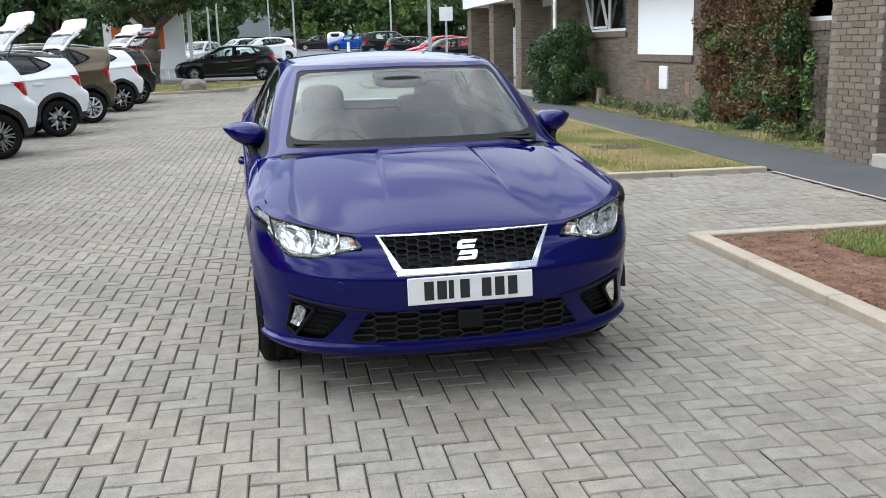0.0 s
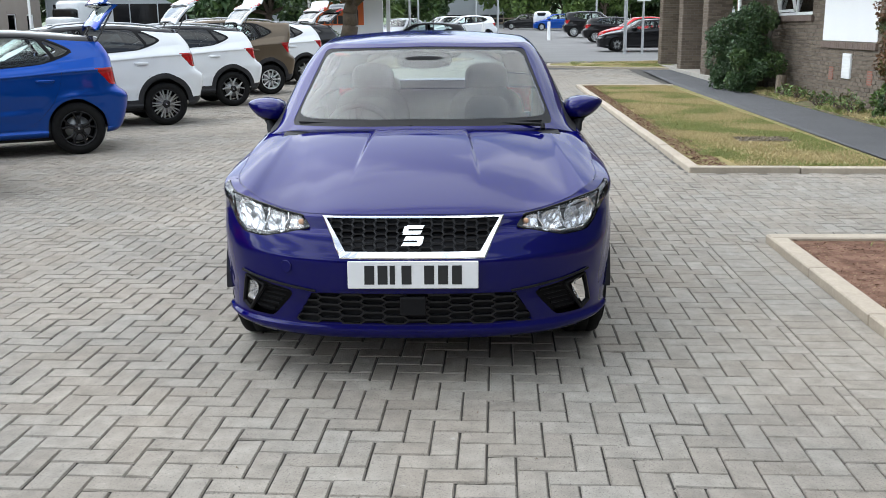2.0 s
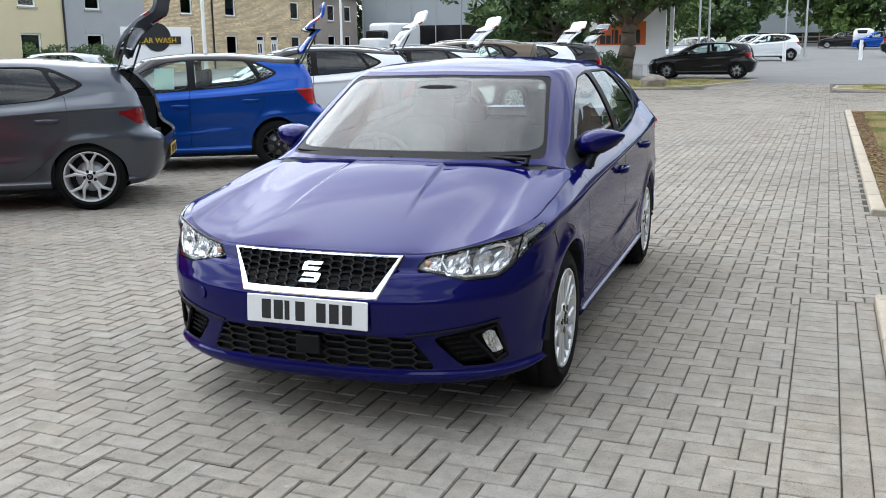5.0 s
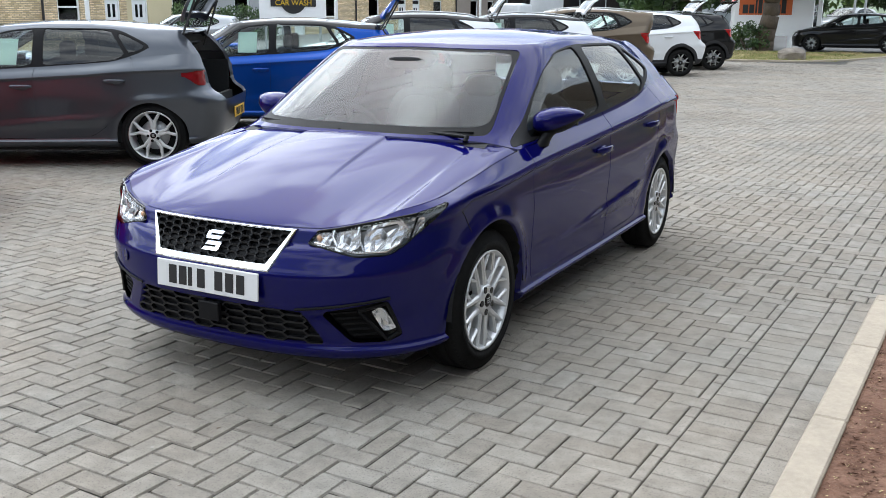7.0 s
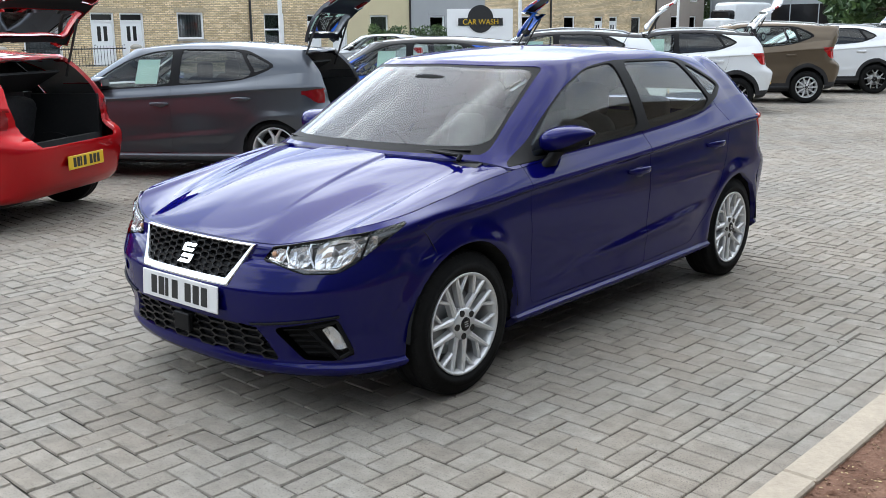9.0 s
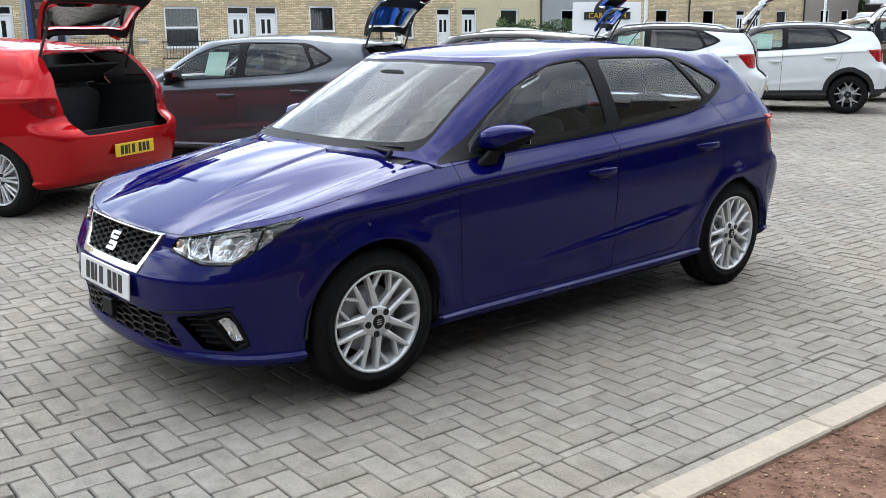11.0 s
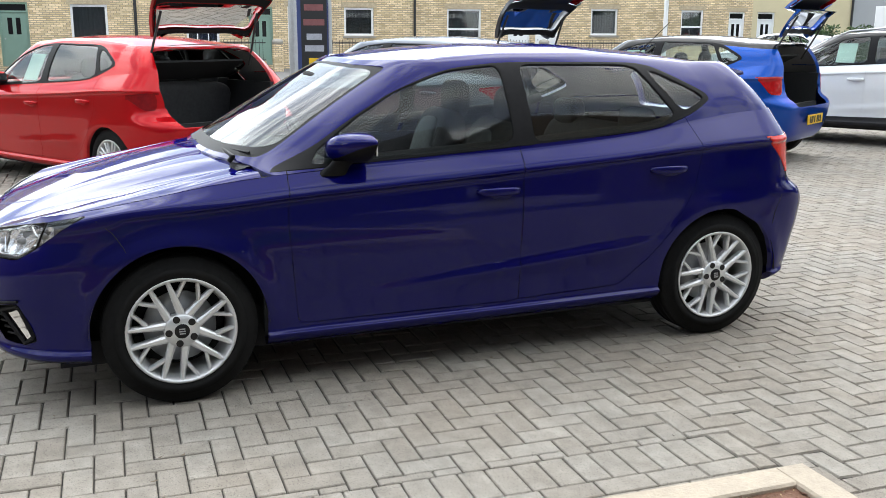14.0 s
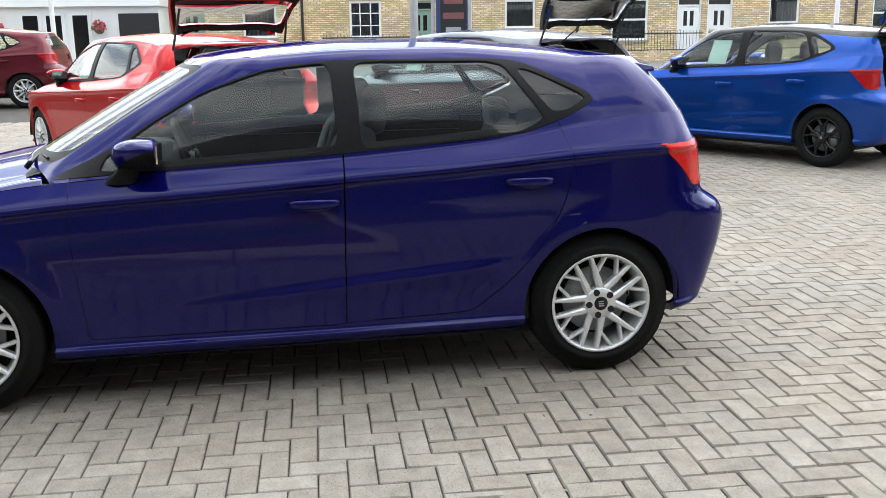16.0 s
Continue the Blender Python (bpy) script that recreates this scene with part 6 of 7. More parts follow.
        while y < y1 + 0.1:
            box(sl, WALL_X - 0.06, WALL_X + 0.05, y, y + 0.105, z0 - 0.13, z0 - 0.012, 0.004)
            y += 0.115
        part("window_sill", sl, M["sill_tile"], w, "dark tile sill")
    part("notice_board", boxes((WALL_X - 0.02, WALL_X + 0.06, 16.35, 19.05, 1.13, 2.6), bevel=0.006), M["board"], b, "blank white board in the wall")
    sl = bmesh.new()
    y = 16.3
    while y < 19.05:
        box(sl, WALL_X - 0.06, WALL_X + 0.05, y, y + 0.105, 1.0, 1.118, 0.004)
        y += 0.115
    part("board_sill", sl, M["sill_tile"], b, "dark tile sill")
    vt = bmesh.new()
    box(vt, WALL_X - 0.045, WALL_X, 17.42, 17.82, 0.48, 0.92, 0.005)
    part("flue_vent", vt, M["upvc"], b, "white vent box")
    for i in range(7):
        part("vent_slat", boxes((WALL_X - 0.055, WALL_X - 0.04, 17.45, 17.79, 0.515 + i * 0.056, 0.54 + i * 0.056)), M["white"], b)
    for y in (18.45, 16.55):
        ab = boxes((WALL_X - 0.016, WALL_X, y - 0.11, y + 0.11, 0.42, 0.66))
        brick = part("air_brick", ab, plainred(), b, "red air brick")
        for k in range(5):
            part("slot", boxes((WALL_X - 0.018, WALL_X - 0.0155, y - 0.085, y + 0.085, 0.452 + k * 0.040, 0.468 + k * 0.040)), M["mortar"], brick)
    # fascia, roof, porch
    part("fascia", boxes((WALL_X - 0.85, WALL_X - 0.80, 9.45, 34.0, 2.62, 2.95)), M["white"], b, "white fascia board")
    part("soffit", boxes((WALL_X - 0.80, WALL_X + 2.2, 9.45, 34.0, 2.62, 2.66)), M["white"], b)
    part("upper_wall", boxes((WALL_X + 0.0, WALL_X + 9, 9.45, 34.0, 3.1, 6.2)), M["brick_dark"], b)
    part("flat_roof", boxes((WALL_X - 0.85, WALL_X + 9, 9.45, 34.0, 2.952, 3.1)), M["slate"], b)
    part("back_wall", boxes((WALL_X + 1.9, WALL_X + 2.15, 22.6, 34.0, -0.1, 2.62)), M["brick_dark"], b)
    for y0, y1 in ((22.6, 23.0), (26.1, 26.7), (29.6, 30.2), (33.2, 33.8)):
        ob = new("porch_pillar")
        ob.parent = b
        part("core", boxes((6.58, 7.2 if y0 > 23 else WALL_X + 0.2, y0, y1, -0.1, 2.62)), M["mortar"], ob)
        vs, fs = brick_field(lambda u, w, o: (6.58 - o, u, w), y0, y1, 0.02, 2.6, [])
        v2, f2 = brick_field(lambda u, w, o: (u, y0 - o, w), 6.58, 7.2, 0.02, 2.6, [])
        k = len(vs)
        ob2 = new("pillar_bricks", raw_mesh("pillar_bricks", vs + v2, [f[::-1] for f in fs] + [tuple(i + k for i in f) for f in f2], M["brick_dark"]))
        ob2.parent = ob
        tagged(ob2, "brown bricks", kind="stuff")
    part("porch_floor", boxes((6.5, WALL_X + 2, 22.6, 33.8, -0.05, 0.14), bevel=0.01), M["lintel"], b, "pale porch floor")
    dp = tube(bmesh.new(), (6.50, 22.45, 0.05), (6.50, 22.45, 2.62), 0.04, seg=12)
    part("downpipe", dp, M["white"], b, "white downpipe")


def plainred():
    if "airbrick" not in M:
        M["airbrick"] = plain("red_air_brick", (0.26, 0.105, 0.072), 0.9, var=0.2, scale=20)
    return M["airbrick"]


office()


# ---- leaves ----
def leaf_mesh(name, centres, radii, count, size, mats, seed=1, flat=1.0):
    """Many small bent leaves round clump centres, in several materials."""
    rng = np.random.default_rng(seed)
    k = rng.integers(0, len(centres), count)
    c = np.array(centres, float)[k]
    r = np.array(radii, float)[k]
    d = rng.normal(size=(count, 3))
    d /= np.linalg.norm(d, axis=1)[:, None]
    p = c + d * (r * rng.uniform(0.35, 1.0, count)**0.45)[:, None] * np.array([1, 1, flat])
    a = rng.normal(size=(count, 3)) + d * 0.6
    a /= np.linalg.norm(a, axis=1)[:, None]
    b = np.cross(a, rng.normal(size=(count, 3)))
    b /= np.linalg.norm(b, axis=1)[:, None]
    n = np.cross(a, b)
    s = size * rng.uniform(0.6, 1.3, count)[:, None]
    v = np.stack([p - a * s, p + b * s * 0.45 + n * s * 0.12, p + a * s, p - b * s * 0.45 + n * s * 0.12], 1).reshape(-1, 3)
    f = np.arange(count * 4).reshape(-1, 4)
    me = bpy.data.meshes.new(name)
    me.from_pydata(v.tolist(), [], f.tolist())
    for mm in mats:
        me.materials.append(mm)
    lump = rng.integers(0, len(mats), len(centres))
    idx = np.where(rng.random(count) < 0.75, lump[k], rng.integers(0, len(mats), count))
    me.polygons.foreach_set("material_index", idx.astype(np.int32))
    me.update()
    return me


def limb(bm, p, q, r0, r1, rng, n=4, wob=0.12):
    pts = [Vector(p).lerp(Vector(q), i / n) for i in range(n + 1)]
    for i in range(1, n):
        pts[i] += Vector((rng.uniform(-1, 1), rng.uniform(-1, 1), rng.uniform(-0.5, 0.5))) * wob
    for i in range(n):
        tube(bm, pts[i], pts[i + 1], r0 + (r1 - r0) * i / n, r0 + (r1 - r0) * (i + 1) / n, 9)
    return pts


def tree(x, y, height, spread, label, leaf=("leaf", "leaf_dark", "leaf"), count=9000, size=0.16, trunk=0.28, fork=2.3, low=2.2, seed=3, lean=0.3, name="tree"):
    rng = random.Random(seed)
    t = thing(name, Matrix.Translation((x, y, rise(y))), label, "tree")
    bm = bmesh.new()
    limb(bm, (0, 0, -0.1), (lean, 0, fork), trunk * 1.15, trunk * 0.8, rng, 5, 0.05)
    cs, rs = [], []
    for i in range(7):
        a = 2 * math.pi * i / 7 + rng.uniform(-0.3, 0.3)
        l = spread * rng.uniform(0.55, 0.95)
        tip = Vector((lean + l * math.cos(a), l * math.sin(a), rng.uniform(low + 0.8, height * 0.85)))
        pts = limb(bm, (lean, 0, fork - 0.2), tip, trunk * 0.5, 0.03, rng, 4, 0.25)
        for j in range(10):
            b = pts[rng.randint(2, 4)] + Vector((rng.uniform(-1, 1), rng.uniform(-1, 1), rng.uniform(-0.6, 0.8))) * spread * 0.38
            b.z = max(b.z, low)
            cs.append(b)
            rs.append(spread * rng.uniform(0.10, 0.24))
    for j in range(26):
        cs.append(Vector((lean + rng.gauss(0, spread * 0.42), rng.gauss(0, spread * 0.42), rng.uniform(height * 0.5, height))))
        rs.append(spread * rng.uniform(0.14, 0.28))
    part("trunk", bm, M["bark"], t, "rough grey-brown bark", True)
    ob = new("crown", leaf_mesh("crown", cs, rs, count, size, [M[k] for k in leaf], seed))
    ob.parent = t
    ob["label"] = "crown of small green leaves"
    return t


def shrub(name, label, x, y, sx, sy, sz, count, size, leaf, seed, category="bush", z=0.0):
    rng = random.Random(seed)
    t = thing(name, Matrix.Translation((x, y, rise(y) + z)), label, category)
    cs, rs = [], []
    for i in range(60):
        u, v, w = rng.uniform(-1, 1), rng.uniform(-1, 1), rng.uniform(0, 1)
        if u * u + v * v + (w - 0.35)**2 * 1.2 > 1.0:
            continue
        cs.append((u * sx * 0.85, v * sy * 0.85, 0.1 + w * sz * 0.9))
        rs.append(min(sx, sy, sz) * rng.uniform(0.22, 0.42))
    st = bmesh.new()
    for i in range(9):
        limb(st, (rng.uniform(-0.2, 0.2) * sx, rng.uniform(-0.2, 0.2) * sy, -0.02), cs[i % len(cs)], 0.018, 0.006, rng, 3, 0.05)
    part("stems", st, M["bark"], t)
    ob = new("leaves", leaf_mesh("leaves", cs, rs, count, size, [M[k] for k in leaf], seed))
    ob.parent = t
    return t


shrub("bush", "dense dark green evergreen bush against the wall", 6.50, 21.7, 0.82, 1.45, 1.80, 20000, 0.042, ("leaf_dark", "leaf", "leaf_dark"), 4)


def ivy():
    t = thing("ivy", Matrix.Translation((WALL_X - 0.15, 13.9, 0)), "rusty brown and green climber covering the wall", "climbing plant")
    rng = random.Random(9)
    bands = (("rusty_leaves", ("leaf_rust", "leaf_olive", "leaf_rust"), 0.2, 3.0, 190, 30000), ("green_leaves", ("leaf", "leaf_dark", "leaf_light"), 0.0, 3.0, 130, 22000))
    for nm, leaf, z0, z1, n, cnt in bands:
        cs, rs = [], []
        for i in range(n):
            z = rng.uniform(z0, z1)
            y = rng.uniform(-1.45, 1.45)
            if nm == "green_leaves" and not (y < -0.75 + 0.5 * math.sin(z * 3) or z < 0.45 or (z < 1.0 and y < 0.35 + 0.5 * math.sin(z * 5)) or abs(z - 1.38) < 0.16):
                continue
            cs.append((rng.uniform(-0.14, 0.10) - 0.10 * math.exp(-((z - 1.0) / 0.8)**2), y, z))
            rs.append(rng.uniform(0.13, 0.24))
        ob = new(nm, leaf_mesh(nm, cs, rs, cnt, 0.034, [M[k] for k in leaf], 11 + n))
        ob.parent = t
    cs = [(-0.10, -1.85 - 0.05 * math.sin(i), 0.3 + 0.11 * i) for i in range(9)] + [(-0.1, -1.85, 0.1)]
    ob = new("side_shoot", leaf_mesh("side_shoot", cs, [0.09] * 10, 420, 0.05, [M["leaf_dark"], M["leaf_light"]], 31))
    ob.parent = t
    st = bmesh.new()
    for i in range(10):
        limb(st, (0.05, rng.uniform(-1.5, 1.5), -0.02), (0.0, rng.uniform(-1.6, 1.6), rng.uniform(1.5, 2.8)), 0.02, 0.006, rng, 5, 0.08)
    part("stems", st, M["bark"], t)


ivy()
for i, (x, y, s) in enumerate(((6.75, 18.6, 0.35), (6.7, 17.2, 0.3), (6.72, 16.2, 0.42), (6.8, 19.5, 0.3), (6.7, 15.6, 0.3), (6.9, 11.4, 0.3), (6.75, 12.2, 0.35))):
    shrub("weed", "straggling green weeds at the foot of the wall", x, y, s * 0.7, s, s * 0.5, 160, 0.035, ("leaf_light", "leaf_olive", "leaf"), 50 + i, "weed", 0.03)
for y, h in ((20.1, 0.42), (19.75, 0.24)):
    t = thing("stump", Matrix.Translation((6.85, y, 0.0)), "short weathered wooden post stump beside the wall", "stump", "stumps")
    part("wood", tube(bmesh.new(), (0, 0, -0.02), (0.02, 0.02, h), 0.11, 0.10, 12), M["wood"], t)


# ---- the terrace of houses across the yard ----
def house_brick(name, colour, mortar):
    m, n, l, b = shader(name)
    co, mp, br = n.new("ShaderNodeTexCoord"), n.new("ShaderNodeMapping"), n.new("ShaderNodeTexBrick")
    mp.inputs["Rotation"].default_value = (radians(90), 0, radians(90))
    br.inputs["Scale"].default_value = 1.0
    br.inputs["Brick Width"].default_value, br.inputs["Row Height"].default_value, br.inputs["Mortar Size"].default_value = 0.225, 0.075, 0.011
    br.inputs["Color1"].default_value = (*colour, 1)
    br.inputs["Color2"].default_value = (colour[0] * 0.62, colour[1] * 0.58, colour[2] * 0.5, 1)
    br.inputs["Mortar"].default_value = (*mortar, 1)
    sep, cmb = n.new("ShaderNodeSeparateXYZ"), n.new("ShaderNodeCombineXYZ")
    l.new(co.outputs["Object"], sep.inputs[0])
    l.new(sep.outputs["Y"], cmb.inputs["X"])
    l.new(sep.outputs["Z"], cmb.inputs["Y"])
    l.new(cmb.outputs[0], br.inputs["Vector"])
    nz = n.new("ShaderNodeTexNoise")
    nz.inputs["Scale"].default_value, nz.inputs["Detail"].default_value = 0.8, 6
    l.new(co.outputs["Object"], nz.inputs["Vector"])
    mr = n.new("ShaderNodeMapRange")
    mr.inputs["To Min"].default_value, mr.inputs["To Max"].default_value = 0.6, 1.35
    l.new(nz.outputs["Fac"], mr.inputs["Value"])
    sc = n.new("ShaderNodeVectorMath")
    sc.operation = "SCALE"
    l.new(br.outputs["Color"], sc.inputs[0])
    l.new(mr.outputs["Result"], sc.inputs["Scale"])
    l.new(sc.outputs["Vector"], b.inputs["Base Color"])
    b.inputs["Roughness"].default_value = 0.9
    bp = n.new("ShaderNodeBump")
    bp.inputs["Strength"].default_value, bp.inputs["Distance"].default_value, bp.invert = 0.6, 0.01, True
    l.new(br.outputs["Fac"], bp.inputs["Height"])
    l.new(bp.outputs["Normal"], b.inputs["Normal"])
    return m


M["buff_wall"] = house_brick("buff_brick_wall", (0.90, 0.71, 0.46), (0.34, 0.28, 0.20))
M["voussoir"] = plain("brick_arch", (0.46, 0.37, 0.25), 0.9, var=0.3, scale=9, bump=0.3, bscale=60)
HX = -33.5


def house(y0, y1, wall, label, openings, pipe=None):
    """A two-storey house front with doors and windows set into the wall: (kind, y0, y1, z0, z1)."""
    h = thing("terraced_house", Matrix.Translation((HX, 0, 0)), label, "house", "terrace of houses")
    ops = list(openings) + [("win", o[1], o[1] + 1.15, 3.7, 4.9) for o in openings if o[0] in ("win", "sash", "grid")]
    ys = sorted({y0, y1, *[v for o in ops for v in (o[1], o[2])]})
    bm = bmesh.new()
    for a, c in zip(ys, ys[1:]):
        cut_z = sorted([(o[3], o[4]) for o in ops if o[1] <= a + 1e-6 and o[2] >= c - 1e-6])
        z = -0.1
        for s, e in cut_z:
            box(bm, -0.3, 0, a, c, z, s)
            z = e
        box(bm, -0.3, 0, a, c, z, 5.6)
    part("front_wall", bm, wall, h)
    # near-black box; its colour stands in for unlit rooms behind the panes
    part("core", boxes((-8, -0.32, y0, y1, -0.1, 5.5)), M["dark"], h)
    rf = bmesh.new()
    v = [rf.verts.new(p) for p in ((0.35, y0, 5.5), (0.35, y1, 5.5), (-4, y1, 8.2), (-4, y0, 8.2), (-8.3, y0, 5.5), (-8.3, y1, 5.5))]
    rf.faces.new((v[0], v[1], v[2], v[3]))
    rf.faces.new((v[3], v[2], v[5], v[4]))
    rf.faces.new((v[0], v[3], v[4]))
    rf.faces.new((v[1], v[5], v[2]))
    part("roof", rf, M["slate"], h)
    for kind, a, c, z0, z1 in ops:
        if kind in ("win", "sash", "grid"):
            w = new("window")
            w.parent = h
            fr = bmesh.new()
            t = 0.085
            rows = [(-0.14, -0.06, a, c, z0, z0 + t), (-0.14, -0.06, a, c, z1 - t, z1), (-0.14, -0.06, a, a + t, z0 + t, z1 - t), (-0.14, -0.06, c - t, c, z0 + t, z1 - t)]
            if kind == "sash":
                rows.append((-0.14, -0.06, a + t, c - t, (z0 + z1) / 2 - 0.04, (z0 + z1) / 2 + 0.04))
            if kind == "grid":
                for i in (1, 2):
                    rows.append((-0.13, -0.07, a + (c - a) * i / 3 - 0.02, a + (c - a) * i / 3 + 0.02, z0 + t, z1 - t))
                    rows.append((-0.13, -0.07, a + t, c - t, z0 + (z1 - z0) * i / 3 - 0.02, z0 + (z1 - z0) * i / 3 + 0.02))
            for r in rows:
                box(fr, *r)
            part("window_frame", fr, M["upvc"], w)
            p = part("pane", boxes((-0.105, -0.10, a + t, c - t, z0 + t, z1 - t)), M["housepane"], w)
            p.visible_shadow = False
            cu = bmesh.new()
            n = 14
            if kind != "dark":
                pv = [[cu.verts.new((-0.24 + 0.03 * math.sin(i * 2.3), a + (c - a) * i / (n * 2), zz)) for i in range(n * 2 + 1)] for zz in (z0, z1)]
                for i in range(n * 2):
                    cu.faces.new((pv[0][i], pv[0][i + 1], pv[1][i + 1], pv[1][i]))
                part("curtain", cu, M["curtain"], w, "pale net curtain")
            part("window_sill", boxes((-0.1, 0.06, a - 0.06, c + 0.06, z0 - 0.09, z0 - 0.003)), M["lintel"], w)
            part("lintel", boxes((-0.1, 0.012, a - 0.12, c + 0.12, z1 + 0.003, z1 + 0.2)), M["voussoir"] if wall is M["buff_wall"] else wall, w)
        else:
            d = new("front_door")
            d.parent = h
            mat = M["door_green"] if kind == "green" else M["upvc"]
            part("door_frame", boxes((-0.16, -0.06, a, a + 0.07, z0, z1), (-0.16, -0.06, c - 0.07, c, z0, z1), (-0.16, -0.06, a + 0.07, c - 0.07, z1 - 0.07, z1), (-0.16, -0.06, a + 0.07, c - 0.07, z1 - 0.36, z1 - 0.30)), mat, d)
            part("leaf", boxes((-0.15, -0.10, a + 0.07, c - 0.07, z0, z1 - 0.36), bevel=0.008), mat, d)
            for pa, pb in (((a + c) / 2 - 0.22, (a + c) / 2 - 0.06), ((a + c) / 2 + 0.06, (a + c) / 2 + 0.22)):
                part("door_light", boxes((-0.099, -0.094, pa, pb, z1 - 1.15, z1 - 0.55)), M["gloss"], d)
            part("fanlight", boxes((-0.12, -0.115, a + 0.07, c - 0.07, z1 - 0.30, z1 - 0.07)), M["gloss"], d)
            part("door_knob", tube(bmesh.new(), (-0.10, a + 0.16, z0 + 1.0), (-0.06, a + 0.16, z0 + 1.0), 0.03), M["steel"], d)
            part("lintel", boxes((-0.1, 0.012, a - 0.12, c + 0.12, z1 + 0.003, z1 + 0.2)), M["voussoir"] if wall is M["buff_wall"] else wall, d)
    if pipe:
        part("drainpipe", tube(bmesh.new(), (0.07, pipe, 0.0), (0.07, pipe, 5.5), 0.055, seg=10), M["iron"], h)
    return h


BUFF = M["buff_wall"]
house(0.2, 5.6, BUFF, "buff brick terraced house with a green front door", [("green", 0.75, 1.75, 0.15, 2.45), ("win", 3.2, 4.5, 1.05, 2.4)], 5.5)
house(5.6, 11.0, BUFF, "buff brick terraced house with a small-paned window", [("grid", 7.35, 8.6, 1.0, 2.42), ("green", 9.75, 10.7, 0.15, 2.4)])
house(11.0, 16.7, BUFF, "buff brick terraced house with a white front door", [("door", 11.3, 12.25, 0.15, 2.42), ("win", 13.6, 14.85, 1.3, 2.42)], 16.6)
house(16.7, 22.05, BUFF, "buff brick terraced house with a tall sash window", [("sash", 18.05, 19.6, 0.75, 2.42), ("door", 20.85, 21.9, 0.15, 2.46)])
house(22.05, 28.8, BUFF, "buff brick terraced house with a white front door", [("door", 22.15, 23.25, 0.15, 2.46), ("win", 24.85, 26.2, 1.35, 2.5)], 28.7)
house(28.8, 33.4, BUFF, "buff brick terraced house with dark curtains", [("sash", 29.5, 30.7, 1.0, 2.5), ("door", 32.1, 33.0, 0.15, 2.45)])
house(33.4, 39.3, M["cream"], "cream rendered terraced house", [("door", 33.7, 34.7, 0.15, 2.45), ("win", 36.3, 37.6, 1.2, 2.45)], 39.2)
house(39.3, 45.5, M["greyrender"], "grey rendered terraced house", [("win", 40.8, 42.0, 1.2, 2.45), ("door", 43.6, 44.7, 0.15, 2.45)])
house(45.5, 52.0, BUFF, "buff brick terraced house", [("door", 45.8, 46.8, 0.15, 2.5), ("win", 48.8, 50.0, 1.3, 2.5)], 51.9)
house(52.0, 58.4, BUFF, "buff brick terraced house", [("win", 53.4, 54.6, 1.3, 2.5), ("door", 56.9, 57.9, 0.15, 2.5)])
house(58.4, 64.8, BUFF, "buff brick terraced house", [("door", 58.7, 59.7, 0.15, 2.5), ("win", 61.5, 62.7, 1.3, 2.5)], 64.7)
house(64.8, 72.0, M["taupe"], "grey-brown rendered end house", [("win", 67.0, 68.2, 1.3, 2.6), ("win", 69.8, 70.8, 1.3, 2.6)])


def front_gardens():
    """Railings and low walls before the terrace."""
    for y0, y1 in ((11.2, 16.6), (16.9, 21.9), (22.2, 28.6), (6.2, 10.9)):
        f = thing("railing", Matrix.Translation((HX + 2.4, y0, 0)), "black iron railing on a low wall before the houses", "railing", "garden railings")
        part("rail", boxes((-0.02, 0.02, 0, y1 - y0 - 0.9, 1.02, 1.06), (-0.02, 0.02, 0, y1 - y0 - 0.9, 0.40, 0.43)), M["iron"], f)
        part("low_wall", boxes((-0.11, 0.11, 0, y1 - y0 - 0.9, -0.05, 0.38), bevel=0.01), BUFF, f, "low brick wall")
        me = mesh_of("baluster", tube(bmesh.new(), (0, 0, 0.38), (0, 0, 1.16), 0.010, 0.008, 5), M["iron"])
        n = int((y1 - y0 - 0.9) / 0.13)
        for i in range(n):
            ob = new("baluster", me)
            ob.parent = f
            ob.location = (0, 0.06 + i * 0.13, 0)
        p = thing("gate_pier", Matrix.Translation((HX + 2.4, y1 - 0.45, 0)), "buff brick gate pier with a round stone cap", "gate pier", "gate piers")
        part("shaft", boxes((-0.18, 0.18, -0.18, 0.18, -0.05, 1.0), bevel=0.01), BUFF, p)
        part("cap", pillow((0, 0, 1.07), (0.22, 0.22, 0.12), 2.2, 8), M["lintel"], p, smooth=True)


front_gardens()
h = thing("hedge", Matrix.Translation((HX + 3.0, 36.5, 0)), "clipped dark green garden hedge", "hedge")
rng_h = random.Random(2)
cs = [(rng_h.uniform(-0.35, 0.35), rng_h.uniform(-3.0, 4.2), rng_h.uniform(0.2, 1.7)) for _ in range(130)]
ob = new("leaves", leaf_mesh("leaves", cs, [0.32] * 130, 9000, 0.08, [M["leaf_dark"], M["leaf"]], 8))
ob.parent = h


